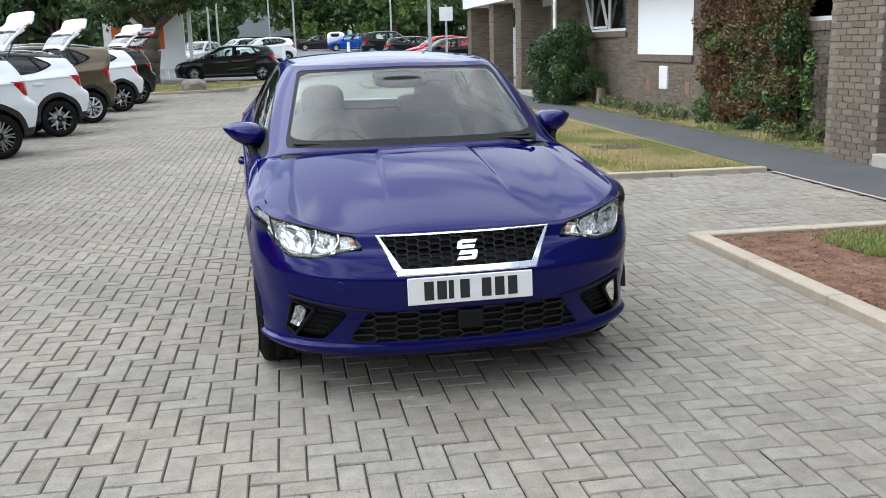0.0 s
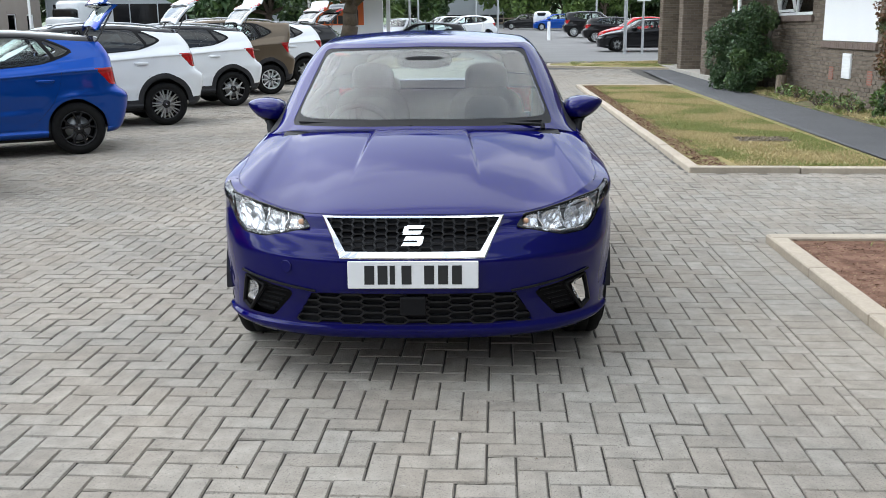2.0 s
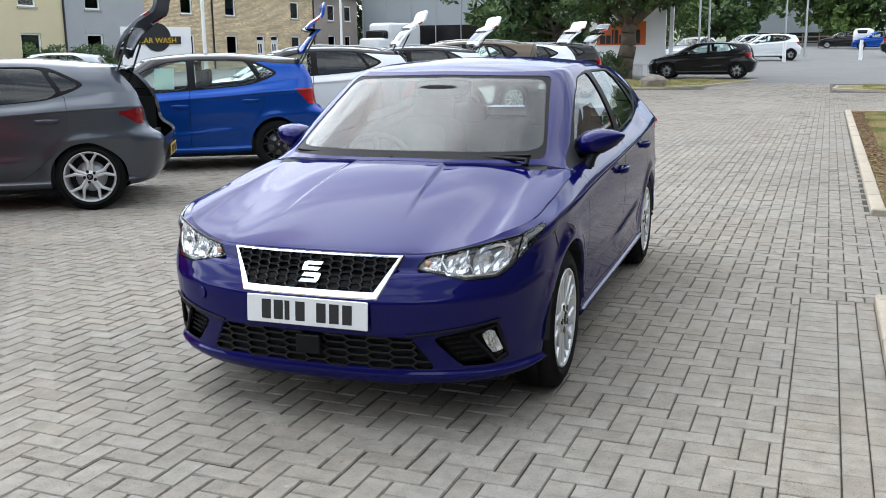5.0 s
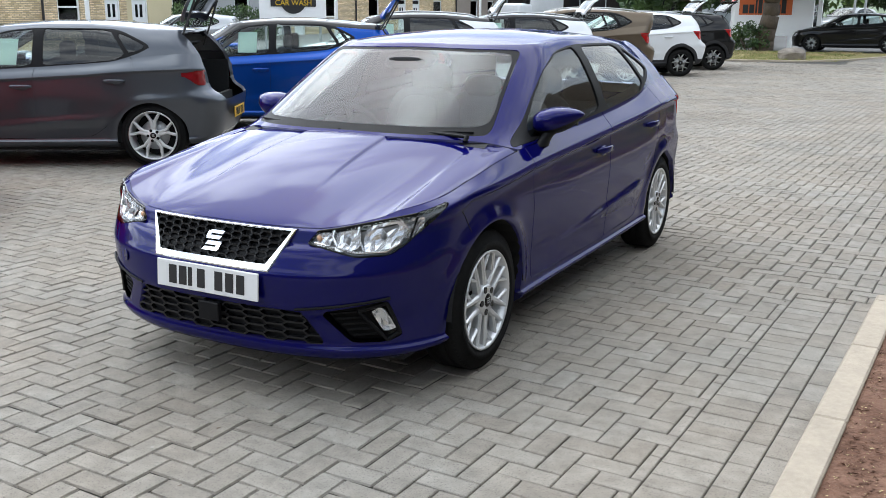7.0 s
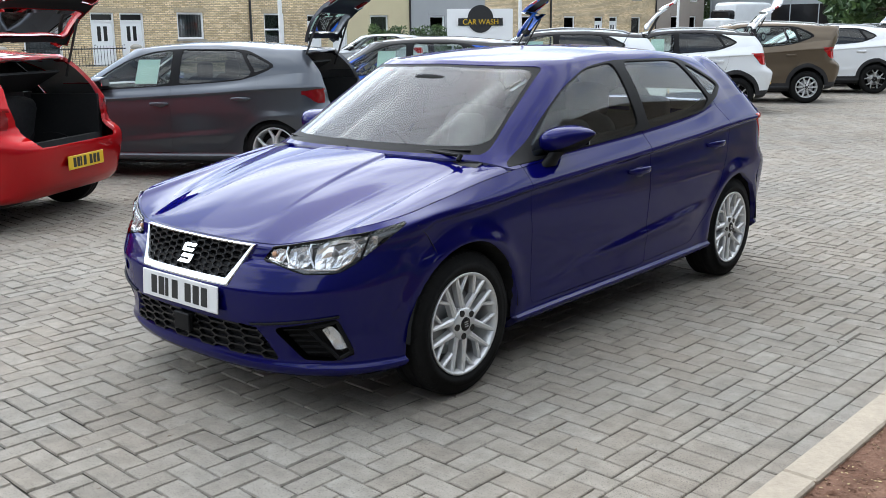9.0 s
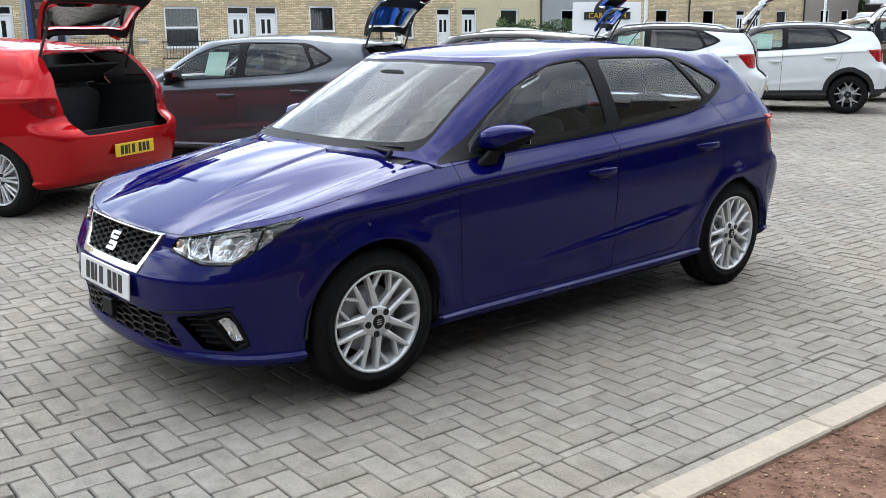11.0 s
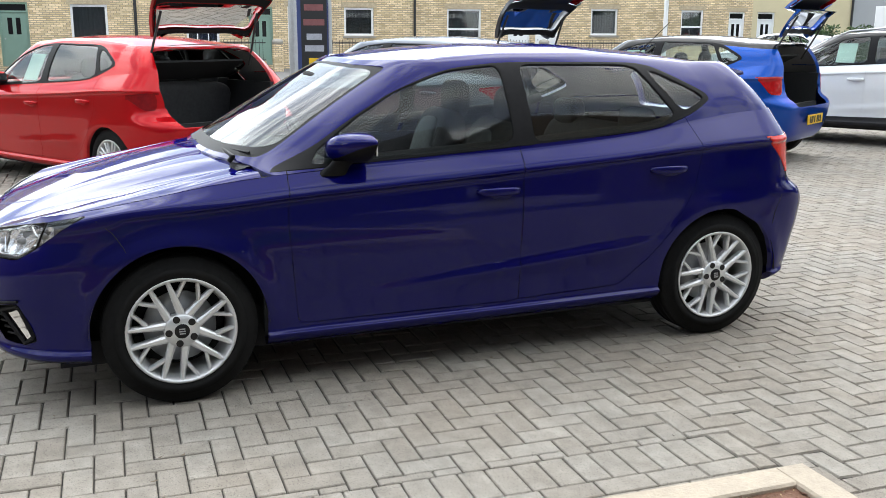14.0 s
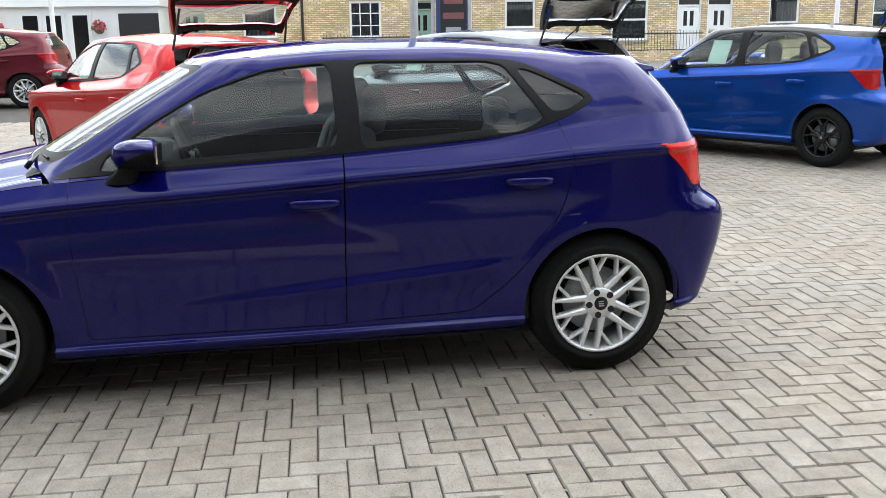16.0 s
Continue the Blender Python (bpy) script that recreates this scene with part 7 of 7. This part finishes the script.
def bungalow():
    b = thing("flat_roofed_annexe", Matrix.Translation((-31, -4.6, 0)), "cream flat-roofed annexe with a dark garage door", "building")
    part("wall", boxes((-5, 0, -7, 5.0, -0.1, 2.25)), M["white"], b, "cream painted wall")
    part("roof_edge", boxes((-5.1, 0.25, -7.1, 5.1, 2.254, 2.5)), M["upvc"], b)
    part("garage_door", boxes((0.004, 0.05, 3.6, 5.0, 0.0, 2.0)), M["ink"], b, "dark garage door")
    for y in (0.2, 1.0, 1.9):
        w = new("window")
        w.parent = b
        part("window_frame", boxes((0.004, 0.05, y, y + 0.75, 0.3, 2.05)), M["upvc"], w)
        part("pane", boxes((0.052, 0.06, y + 0.12, y + 0.63, 0.45, 1.95)), M["gloss"], w)
    for y in (-0.5, 2.95):
        k = thing("hanging_basket", Matrix.Translation((-30.75, -4.6 + y, 1.55)), "hanging basket of pink flowers", "hanging basket", "hanging baskets")
        part("basket", pillow((0, 0, -0.12), (0.18, 0.18, 0.14), 2, 8), M["wood"], k, smooth=True)
        ob = new("flowers", leaf_mesh("flowers", [(0, 0, 0.05), (0.1, 0.1, 0), (-0.05, -0.12, 0)], [0.22, 0.16, 0.16], 260, 0.06, [M["flower"], M["leaf_light"]], 5))
        ob.parent = k
    part("upper_house", boxes((-12, -5.2, -9, 4.0, -0.1, 5.5)), BUFF, b, "buff brick house behind")
    part("brick_garden_wall", boxes((3.0, 3.25, -7, 1.5, -0.05, 1.25), bevel=0.02), BUFF, b, "buff brick garden wall")


bungalow()


# ---- signs, posts, far buildings, trees ----
def text_mesh(txt, size):
    cu = bpy.data.curves.new("t", "FONT")
    cu.body, cu.size, cu.align_x, cu.extrude = txt, size, "CENTER", 0.004
    tmp = bpy.data.objects.new("t", cu)
    scene.collection.objects.link(tmp)
    dg = bpy.context.evaluated_depsgraph_get()
    me = bpy.data.meshes.new_from_object(tmp.evaluated_get(dg))
    bpy.data.objects.remove(tmp)
    return me


def signs():
    s = thing("shop_sign", Matrix.Translation((-5.9, 43.0, rise(43))), "white hoarding with an orange panel behind the tree", "sign")
    part("board", boxes((-1.35, 1.85, 0, 0.12, 0.45, 3.6), bevel=0.01), M["board"], s, "white board")
    part("panel", boxes((-1.15, 1.0, -0.02, -0.004, 1.30, 2.30)), M["orange"], s, "orange panel")
    x = -1.0
    for w in (0.22, 0.20, 0.07, 0.16, 0.22, 0.14, 0.22, 0.18):
        part("bar", boxes((x, x + w, -0.03, -0.021, 1.36, 1.72 if w > 0.18 else 1.95)), M["ink"], s, "dark bar")
        x += w + 0.05
    for px in (-1.5, 2.0, 0.9):
        part("post", boxes((px, px + 0.16, 0.05, 0.21, -0.1, 3.8)), M["white"], s, "white post")
    c = thing("car_wash_sign", Matrix.Translation((-22, 31.8, 0)) @ Matrix.Rotation(radians(58), 4, "Z"), "white sign board for a car wash", "sign")
    part("board", boxes((-1.4, 1.4, 0, 0.06, 1.0, 2.45), bevel=0.01), M["board"], c)
    part("disc", tube(bmesh.new(), (0, -0.03, 2.05), (0, -0.005, 2.05), 0.55, seg=40), M["ink"], c, "black disc")
    part("band", boxes((-0.95, 0.95, -0.05, -0.035, 1.78, 2.08)), M["ink"], c)
    tx = new("lettering", text_mesh("CAR WASH", 0.30))
    tx.data.materials.append(M["yellow"])
    tx.parent = c
    tx.matrix_basis = Matrix.Translation((0, -0.06, 1.83)) @ Matrix.Rotation(radians(90), 4, "X")
    tx["label"] = "yellow words"
    for px in (-1.2, 1.1):
        part("leg", boxes((px, px + 0.08, 0.0, 0.06, -0.05, 1.0)), M["steel"], c)
    b = thing("banner", Matrix.Translation((-20, 9.5, 0)) @ Matrix.Rotation(radians(75), 4, "Z"), "dark blue advertising banner on steel posts", "banner")
    part("cloth", boxes((-0.42, 0.42, 0, 0.02, 0.45, 4.2)), M["navy"], b)
    part("panel", boxes((-0.30, 0.38, -0.012, -0.002, 0.5, 4.1)), M["ink"], b)
    for i, (z, mt, w) in enumerate(((0.62, "yellow", 0.3), (0.95, "faded_white", 0.5), (1.25, "faded_white", 0.4), (1.62, "faded_red", 0.55), (2.0, "faded_red", 0.5), (2.35, "faded_white", 0.45), (2.62, "faded_white", 0.5))):
        part("bar", boxes((-w / 2 + 0.04, w / 2 + 0.04, -0.02, -0.013, z, z + 0.16)), M[mt], b, "plain coloured bar")
    for px in (-0.5, 0.46):
        part("post", tube(bmesh.new(), (px, 0.01, -0.05), (px, 0.01, 5.0), 0.05, seg=10), M["steel"], b)
    for x, y, hh, r, lab in ((-14.2, 7.9, 7, 0.09, "pale steel lamp post behind the parked cars"), (-20.5, 20.5, 7, 0.07, "white pole beside the terrace"), (-18.5, 30, 7, 0.07, "white pole beside the terrace"), (-22, -1, 7, 0.07, "white pole beside the terrace"), (-25, 53, 7, 0.08, "white pole beside the terrace")):
        p = thing("pole", Matrix.Translation((x, y, 0)), lab, "pole", "poles")
        part("shaft", tube(bmesh.new(), (0, 0, -0.1), (0, 0, hh), r, r * 0.8, 12), M["steel"] if "steel" in lab else M["white"], p)
    for x, y, hh, r in ((6.58, 42.8, 6.5, 0.085), (7.35, 42.9, 2.9, 0.06), (-3.5, 50, 7.5, 0.06), (-3.1, 50.5, 7.5, 0.06), (1.0, 70, 8, 0.08), (-4.6, 46, 4.2, 0.05), (8.5, 75, 8, 0.08), (-0.9, 85, 8, 0.08)):
        p = thing("lamp_post", Matrix.Translation((x, y, rise(y))), "grey steel post beside the road", "post", "road posts")
        part("shaft", tube(bmesh.new(), (0, 0, -0.1), (0, 0, hh), r, r * 0.7, 10), M["steel"], p)
        if hh < 5:
            part("plate", boxes((-0.3, 0.3, -0.06, -0.05, hh - 0.7, hh - 0.1)), M["white"], p, "pale sign plate")
    for x, y in ((0.16, 59), (4.25, 62)):
        p = thing("bollard", Matrix.Translation((x, y, rise(y))), "white bollard at the car park entrance", "bollard", "bollards")
        part("shaft", tube(bmesh.new(), (0, 0, -0.05), (0, 0, 1.15), 0.11, 0.09, 12), M["white"], p)
    k = thing("rock", Matrix.Translation((-3.0, 34.0, rise(34))), "rough brown boulder on the dry grass", "rock")
    rk = pillow((0, 0, 0.16), (0.42, 0.3, 0.22), 3.2, 12)
    for v in rk.verts:
        v.co += Vector(noise.noise_vector(v.co * 4.0)) * 0.07
    part("stone", rk, M["rock"], k)
    f = thing("fence", Matrix.Translation((-3, 100, rise(100))), "low timber rail fence before the far trees", "fence")
    for i in range(9):
        part("post", boxes((i * 1.5, i * 1.5 + 0.12, 0, 0.12, -0.1, 1.3)), M["wood"], f)
    for z in (0.5, 0.95):
        part("rail", boxes((0, 12.2, 0.12, 0.17, z, z + 0.14)), M["wood"], f)


signs()


def far_building(x0, x1, y, h, mat, label, band=None, z0=0.0):
    b = thing("warehouse", Matrix.Translation(((x0 + x1) / 2, y, rise(min(y, 110)) + z0)), label, "building", "far buildings")
    w = (x1 - x0) / 2
    part("wall", boxes((-w, w, 0, 18, -1, h), bevel=0.05), M[mat], b)
    part("roof", boxes((-w - 0.4, w + 0.4, -0.5, 18.5, h + 0.004, h + 0.5), bevel=0.05), M["clad_dark"] if mat != "board" else M["clad_grey"], b)
    n = int(2 * w / 2.2)
    for i in range(n):
        part("panel_rib", boxes((-w + i * 2.2, -w + i * 2.2 + 0.08, -0.06, -0.002, 0.2, h - 0.05)), M[mat], b)
    if band:
        part("glazing", boxes((-w + 0.6, w - 0.6, -0.05, -0.01, 0.3, band)), M["gloss"], b, "dark glazing")


far_building(-9, 3.0, 130, 6.2, "clad_grey", "pale grey clad warehouse behind trees", 1.6)
far_building(14, 32, 130, 6.8, "board", "white clad warehouse behind trees", 1.8)
far_building(-34, -17, 74, 5.2, "clad_grey", "grey shop building with dark glazing", 2.6)
part("shop_fascia", boxes((-22.2, -18.3, 73.7, 73.85, rise(74) + 2.9, rise(74) + 4.4)), M["navy"], bpy.data.objects["warehouse.002"], "navy sign panel")
part("fascia_bar", boxes((-21.4, -19.0, 73.6, 73.69, rise(74) + 3.5, rise(74) + 3.85)), M["white"], bpy.data.objects["warehouse.002"], "white bar")
bpy.data.objects["shop_fascia"].matrix_parent_inverse = bpy.data.objects["warehouse.002"].matrix_basis.inverted()
bpy.data.objects["fascia_bar"].matrix_parent_inverse = bpy.data.objects["warehouse.002"].matrix_basis.inverted()
# a ribbed shed behind the camera, which the car's panes mirror
shed = thing("ribbed_shed", Matrix.Translation((9.62, -4, 0)), "tall dark ribbed metal shed beside the front bed", "building")
part("wall", boxes((0, 8, -12, 13.3, -0.1, 7.9)), M["clad_dark"], shed)
for i in range(100):
    part("rib", boxes((-0.012, -0.002, -11.9 + i * 0.25, -11.80 + i * 0.25, 0, 7.85)), M["clad_dark"], shed)

tree(-5.15, 39.5, 8.0, 4.6, "broad street tree with dense green leaves", count=26000, size=0.13, trunk=0.34, fork=2.3, low=2.5, seed=21, lean=0.25)
shrub("bush", "low green suckers round the tree trunk", -5.6, 39.2, 0.8, 0.6, 1.0, 1800, 0.07, ("leaf", "leaf_dark"), 77)
rng_t = random.Random(14)
for i, (x, y, hh, sp, kind) in enumerate(((-11, 50, 7.5, 3.6, 0), (-15.5, 62, 8.5, 4.5, 0), (-10, 70, 9, 4.5, 1), (-20, 80, 9, 5, 0), (-33, 82, 8.5, 5, 1), (-40, 78, 8, 4.5, 0), (-14, 92, 10, 5.5, 0),
                                       (2.5, 118, 9, 6, 1), (8.5, 116, 10, 6, 0), (12.5, 108, 7, 4, 1), (17, 118, 9, 6, 0), (24, 122, 9, 6, 0), (-8, 112, 9, 5, 0), (-22, 110, 11, 7, 0), (31, 118, 9, 6, 1), (-4, 150, 14, 8, 0), (14, 152, 14, 9, 0), (28, 150, 14, 9, 0), (-16, 150, 14, 9, 0))):
    tree(x, y, hh, sp, "full green tree beyond the car park", ("leaf_light", "leaf", "leaf_light") if kind else ("leaf", "leaf_dark", "leaf"), 7000, 0.30 if y < 100 else 0.42, 0.22, 2.0, 1.0, 30 + i, 0.2)


def far_hill():
    bm = bmesh.new()
    n = 60
    rows = []
    for j, (y, k) in enumerate(((190, 0), (230, 0.55), (300, 1.0))):
        rows.append([bm.verts.new((-260 + 520 * i / n, y, 0.5 + k * (13 + 4 * math.sin(i * 0.35) + 2 * math.sin(i * 0.9 + 1)))) for i in range(n + 1)])
    for a, b in zip(rows, rows[1:]):
        for i in range(n):
            bm.faces.new((a[i], a[i + 1], b[i + 1], b[i]))
    tagged(part("backdrop", bm, M["leaf"], smooth=True), "wooded green hillside in the distance", "hill", kind="structure")


far_hill()


# ---- block paving, laid in a herringbone ----
def paving():
    w, j = 0.1, 0.0055
    rng = np.random.default_rng(7)
    cand = []
    ox, oy = 0.037, 0.040
    for ix in range(-112, 66):
        for iy in range(-30, 365):
            k = (ix + iy - 74) % 4
            x, y = ix * w + ox, iy * w + oy
            if k == 2:
                x1 = x + 2 * w
                if y < 6.4 and x < 2.485 < x1:
                    x1 = 2.485
                cand.append((x, y, x1 - x, w))
            elif k == 0:
                if y < 6.40 < y + 2 * w - 0.05 and x < 2.485 < x + w:
                    cand += [(x, y, 2.485 - x, 6.412 - y), (x, 6.412, w, y + 2 * w - 6.412)]
                else:
                    cand.append((x, y, min(x + w, 2.485) - x if y < 6.4 and x < 2.485 else w, 2 * w))
    cand = [(q[0], 6.412, q[2], q[1] + q[3] - 6.412) if q[0] > 2.47 and q[1] < 6.40 and q[1] + q[3] > 6.45 else q for q in cand]
    cand = [(q[0], 6.412, q[2], q[3] + q[1] - 6.412) if q[0] + q[2] > 2.5 and abs(q[1] - 6.44) < 0.005 else q for q in cand]
    cand = [q for q in cand if q[2] > 0.025 and not (q[0] > 2.47 and q[1] < 6.40)]
    for iy in range(-30, 64):
        cand.append((2.485, iy * w + 0.012, 2 * w, w))
        if iy % 2:
            cand.append((2.685, iy * w + 0.03, w, min(iy * w + 0.23, 6.412) - iy * w - 0.03))
            cand.append((2.785, iy * w - 0.06, w, min(iy * w + 0.14, 6.412) - iy * w + 0.06))
    a = np.array(cand)
    cx, cy = a[:, 0] + a[:, 2] / 2, a[:, 1] + a[:, 3] / 2
    ok = ~((a[:, 0] > 2.87) & (a[:, 1] + a[:, 3] < 6.44)) & ~((cx > 2.95) & (cy > 9.52) & (cy < 23.45)) & ~((cx > 5.2) & (cy > 6.44)) & ~((cx > 2.68) & (cy > 31.5)) & ~((cy > 32.5) & (cx < -1.2))
    a, cx, cy = a[ok], cx[ok], cy[ok]
    near = (cx > 1.78) & (cx < 2.86) & (cy > 1.0) & (cy < 6.2)
    root = thing("block_paving", Matrix(), "grey-brown block paving laid in a herringbone", "paving", kind="structure")
    b = a[~near]
    n = len(b)
    z = rng.uniform(-0.0015, 0.0015, n) + np.maximum(0, 0.017 * (b[:, 1] + b[:, 3] / 2 - 28))
    tx, ty = rng.normal(0, 0.0011, n), rng.normal(0, 0.0011, n)
    c = 0.0044
    x0, y0, x1, y1 = b[:, 0] + j / 2, b[:, 1] + j / 2, b[:, 0] + b[:, 2] - j / 2, b[:, 1] + b[:, 3] - j / 2
    V = []
    for (xa, ya, dz, s1, s2) in ((x0, y0, -c, -1, -1), (x1, y0, -c, 1, -1), (x1, y1, -c, 1, 1), (x0, y1, -c, -1, 1), (x0 + c, y0 + c, 0, -1, -1), (x1 - c, y0 + c, 0, 1, -1), (x1 - c, y1 - c, 0, 1, 1), (x0 + c, y1 - c, 0, -1, 1)):
        V.append(np.stack([xa, ya, z + dz * 1.6 + tx * s1 + ty * s2], 1))
    V = np.stack(V, 1).reshape(-1, 3)
    base = (np.arange(n) * 8)[:, None]
    F = np.concatenate([base + np.array(q) for q in ((4, 5, 6, 7), (0, 1, 5, 4), (1, 2, 6, 5), (2, 3, 7, 6), (3, 0, 4, 7))], 0)
    me = bpy.data.meshes.new("paving_blocks")
    me.from_pydata(V.tolist(), [], F.tolist())
    me.materials.append(M["paver"])
    ob = new("paving_blocks", me)
    ob.parent = root
    tagged(ob, "grey-brown concrete blocks", kind="stuff")
    sizes = {}
    for q in a[near]:
        key = (round(q[2], 3), round(q[3], 3))
        if key not in sizes:
            sizes[key] = mesh_of("paving_block", box(bmesh.new(), j / 2, q[2] - j / 2, j / 2, q[3] - j / 2, -0.05, 0, 0.0038), M["paver"])
        o = new("paving_block", sizes[key])
        o.parent = root
        o.location = (q[0], q[1], rng.uniform(-0.0015, 0.0015))


paving()


def reflection_wall():
    """An unseen plain brick wall, added behind the camera to darken low reflections in the cars."""
    w = thing("added_reflection_wall", Matrix(), "plain brown brick wall, unseen, added to darken reflections", "wall", kind="structure")
    part("wall_body", boxes((-40, 14, -16.4, -16.0, -0.05, 5.2)), M["brick_dark"], w)
    part("coping", boxes((-40.1, 14.1, -16.5, -15.9, 5.2, 5.3), bevel=0.02), M["lintel"], w)


reflection_wall()


def blades(name, label, spots, count, height, mats, seed, z, category="grass", gaps=-0.12, ragged=0.0):
    """Short tufts of grass scattered over rectangles (x0, x1, y0, y1)."""
    rng = np.random.default_rng(seed)
    area = np.array([(b - a) * (d - c) for a, b, c, d in spots])
    k = rng.choice(len(spots), count, p=area / area.sum())
    q = np.array(spots)[k]
    p = np.stack([rng.uniform(q[:, 0], q[:, 1]), rng.uniform(q[:, 2], q[:, 3])], 1)
    p += rng.normal(0, 1, p.shape) * ragged
    keep = np.array([noise.noise(Vector((x * 1.3, y * 1.3, seed))) > gaps for x, y in p])
    p = p[keep]
    n = len(p)
    a = rng.uniform(0, 6.28, n)
    h = height * rng.uniform(0.4, 1.3, n)
    lean = rng.normal(0, 0.5, (n, 2)) * h[:, None]
    zz = z + np.maximum(0, 0.017 * (p[:, 1] - 28))
    wv = np.stack([np.cos(a), np.sin(a)], 1) * 0.006 * (1 + height * 5)
    V = np.stack([np.c_[p - wv, zz], np.c_[p + wv, zz], np.c_[p + lean, zz + h]], 1).reshape(-1, 3)
    me = bpy.data.meshes.new(name)
    me.from_pydata(V.tolist(), [], np.arange(3 * n).reshape(-1, 3).tolist())
    for m in mats:
        me.materials.append(m)
    patch = np.array([noise.noise(Vector((x * 0.9, y * 0.9, seed + 5.0))) for x, y in p]) + rng.normal(0, 0.18, n)
    me.polygons.foreach_set("material_index", (patch > -0.06).astype(np.int32))
    me.update()
    tagged(new(name, me), label, category, kind="stuff")


M["straw"] = plain("straw", (0.43, 0.34, 0.17), 0.8, var=0.3, scale=3, piece=0.8)
M["green_blade"] = plain("green_grass_blade", (0.115, 0.175, 0.040), 0.7, var=0.3, scale=3, piece=0.8)
M["blade"] = plain("grass_blade", (0.20, 0.225, 0.065), 0.7, var=0.3, scale=3, piece=0.8)
blades("lawn_grass", "short dry green and straw grass on the lawn", [(3.5, 5.05, 9.75, 23.2), (3.3, 3.6, 10.5, 23)], 110000, 0.022, [M["blade"], M["straw"]], 3, 0.036, gaps=-0.8)
blades("tip_grass", "short dry grass on the kerbed tip", [(3.6, 6.9, 32.4, 35.2)], 9000, 0.05, [M["straw"], M["blade"]], 4, 0.036)
blades("tree_bed_grass", "dry grass round the street tree", [(-13, -1.5, 33.2, 39)], 16000, 0.06, [M["straw"], M["blade"]], 5, 0.036)
blades("front_bed_grass", "sparse green grass on the red soil", [(3.5, 6.8, 5.15, 5.8), (3.75, 6.8, 5.8, 5.98), (3.9, 6.8, 3.8, 5.15)], 120000, 0.038, [M["green_blade"], M["blade"]], 6, 0.034, gaps=-0.22, ragged=0.11)
blades("rear_bed_grass", "thin dry grass further along the bed", [(4.4, 9.4, -8, 3.0), (6.8, 9.4, 3.0, 5.9)], 60000, 0.05, [M["blade"], M["straw"]], 12, 0.034, gaps=-0.3)
blades("bed_straw", "dead grass at the foot of the wall", [(6.5, 7.2, 10.6, 22), (6.48, 7.1, 10.1, 11.2)], 12000, 0.06, [M["straw"], M["blade"]], 7, 0.03)


def litter(name, label, area, count, size, mat, seed, z):
    """Small crumbs and chips, each a squashed tetrahedron."""
    rng = np.random.default_rng(seed)
    p = np.stack([rng.uniform(area[0], area[1], count), rng.uniform(area[2], area[3], count), np.full(count, z)], 1)
    s = size * rng.uniform(0.4, 1.4, count)[:, None, None]
    d = rng.normal(size=(count, 4, 3))
    d[:, :, 2] = np.abs(d[:, :, 2]) * 0.5
    V = (p[:, None, :] + d * s).reshape(-1, 3)
    b = (np.arange(count) * 4)[:, None]
    F = np.concatenate([b + np.array(t) for t in ((0, 1, 2), (0, 2, 3), (0, 3, 1), (1, 3, 2))], 0)
    me = bpy.data.meshes.new(name)
    me.from_pydata(V.tolist(), [], F.tolist())
    me.materials.append(mat)
    tagged(new(name, me), label, "litter", kind="stuff")


litter("soil_crumbs", "crumbs of red soil and straw on the bed", (2.98, 6.5, 1.0, 6.3), 26000, 0.0065, M["soil"], 2, 0.036)
litter("bare_edge", "bare red-brown soil along the lawn kerb", (3.08, 3.42, 9.7, 23.2), 9000, 0.011, M["soil"], 8, 0.037)
litter("bare_patch", "dark bare patch on the lawn", (4.03, 4.66, 11.8, 12.25), 4000, 0.012, M["wood"], 9, 0.044)
litter("bark_bits", "pale straw bits along the kerb", (2.98, 3.9, 0.5, 6.3), 5200, 0.0030, M["straw"], 3, 0.038)
litter("leaf_litter", "brown crumbs scattered on the paving", (-3.6, 2.4, -0.5, 24), 900, 0.006, M["wood"], 4, 0.003)
litter("pale_chips", "pale chips scattered on the paving", (-3.0, 2.8, -0.5, 16), 420, 0.0055, M["lintel"], 5, 0.003)
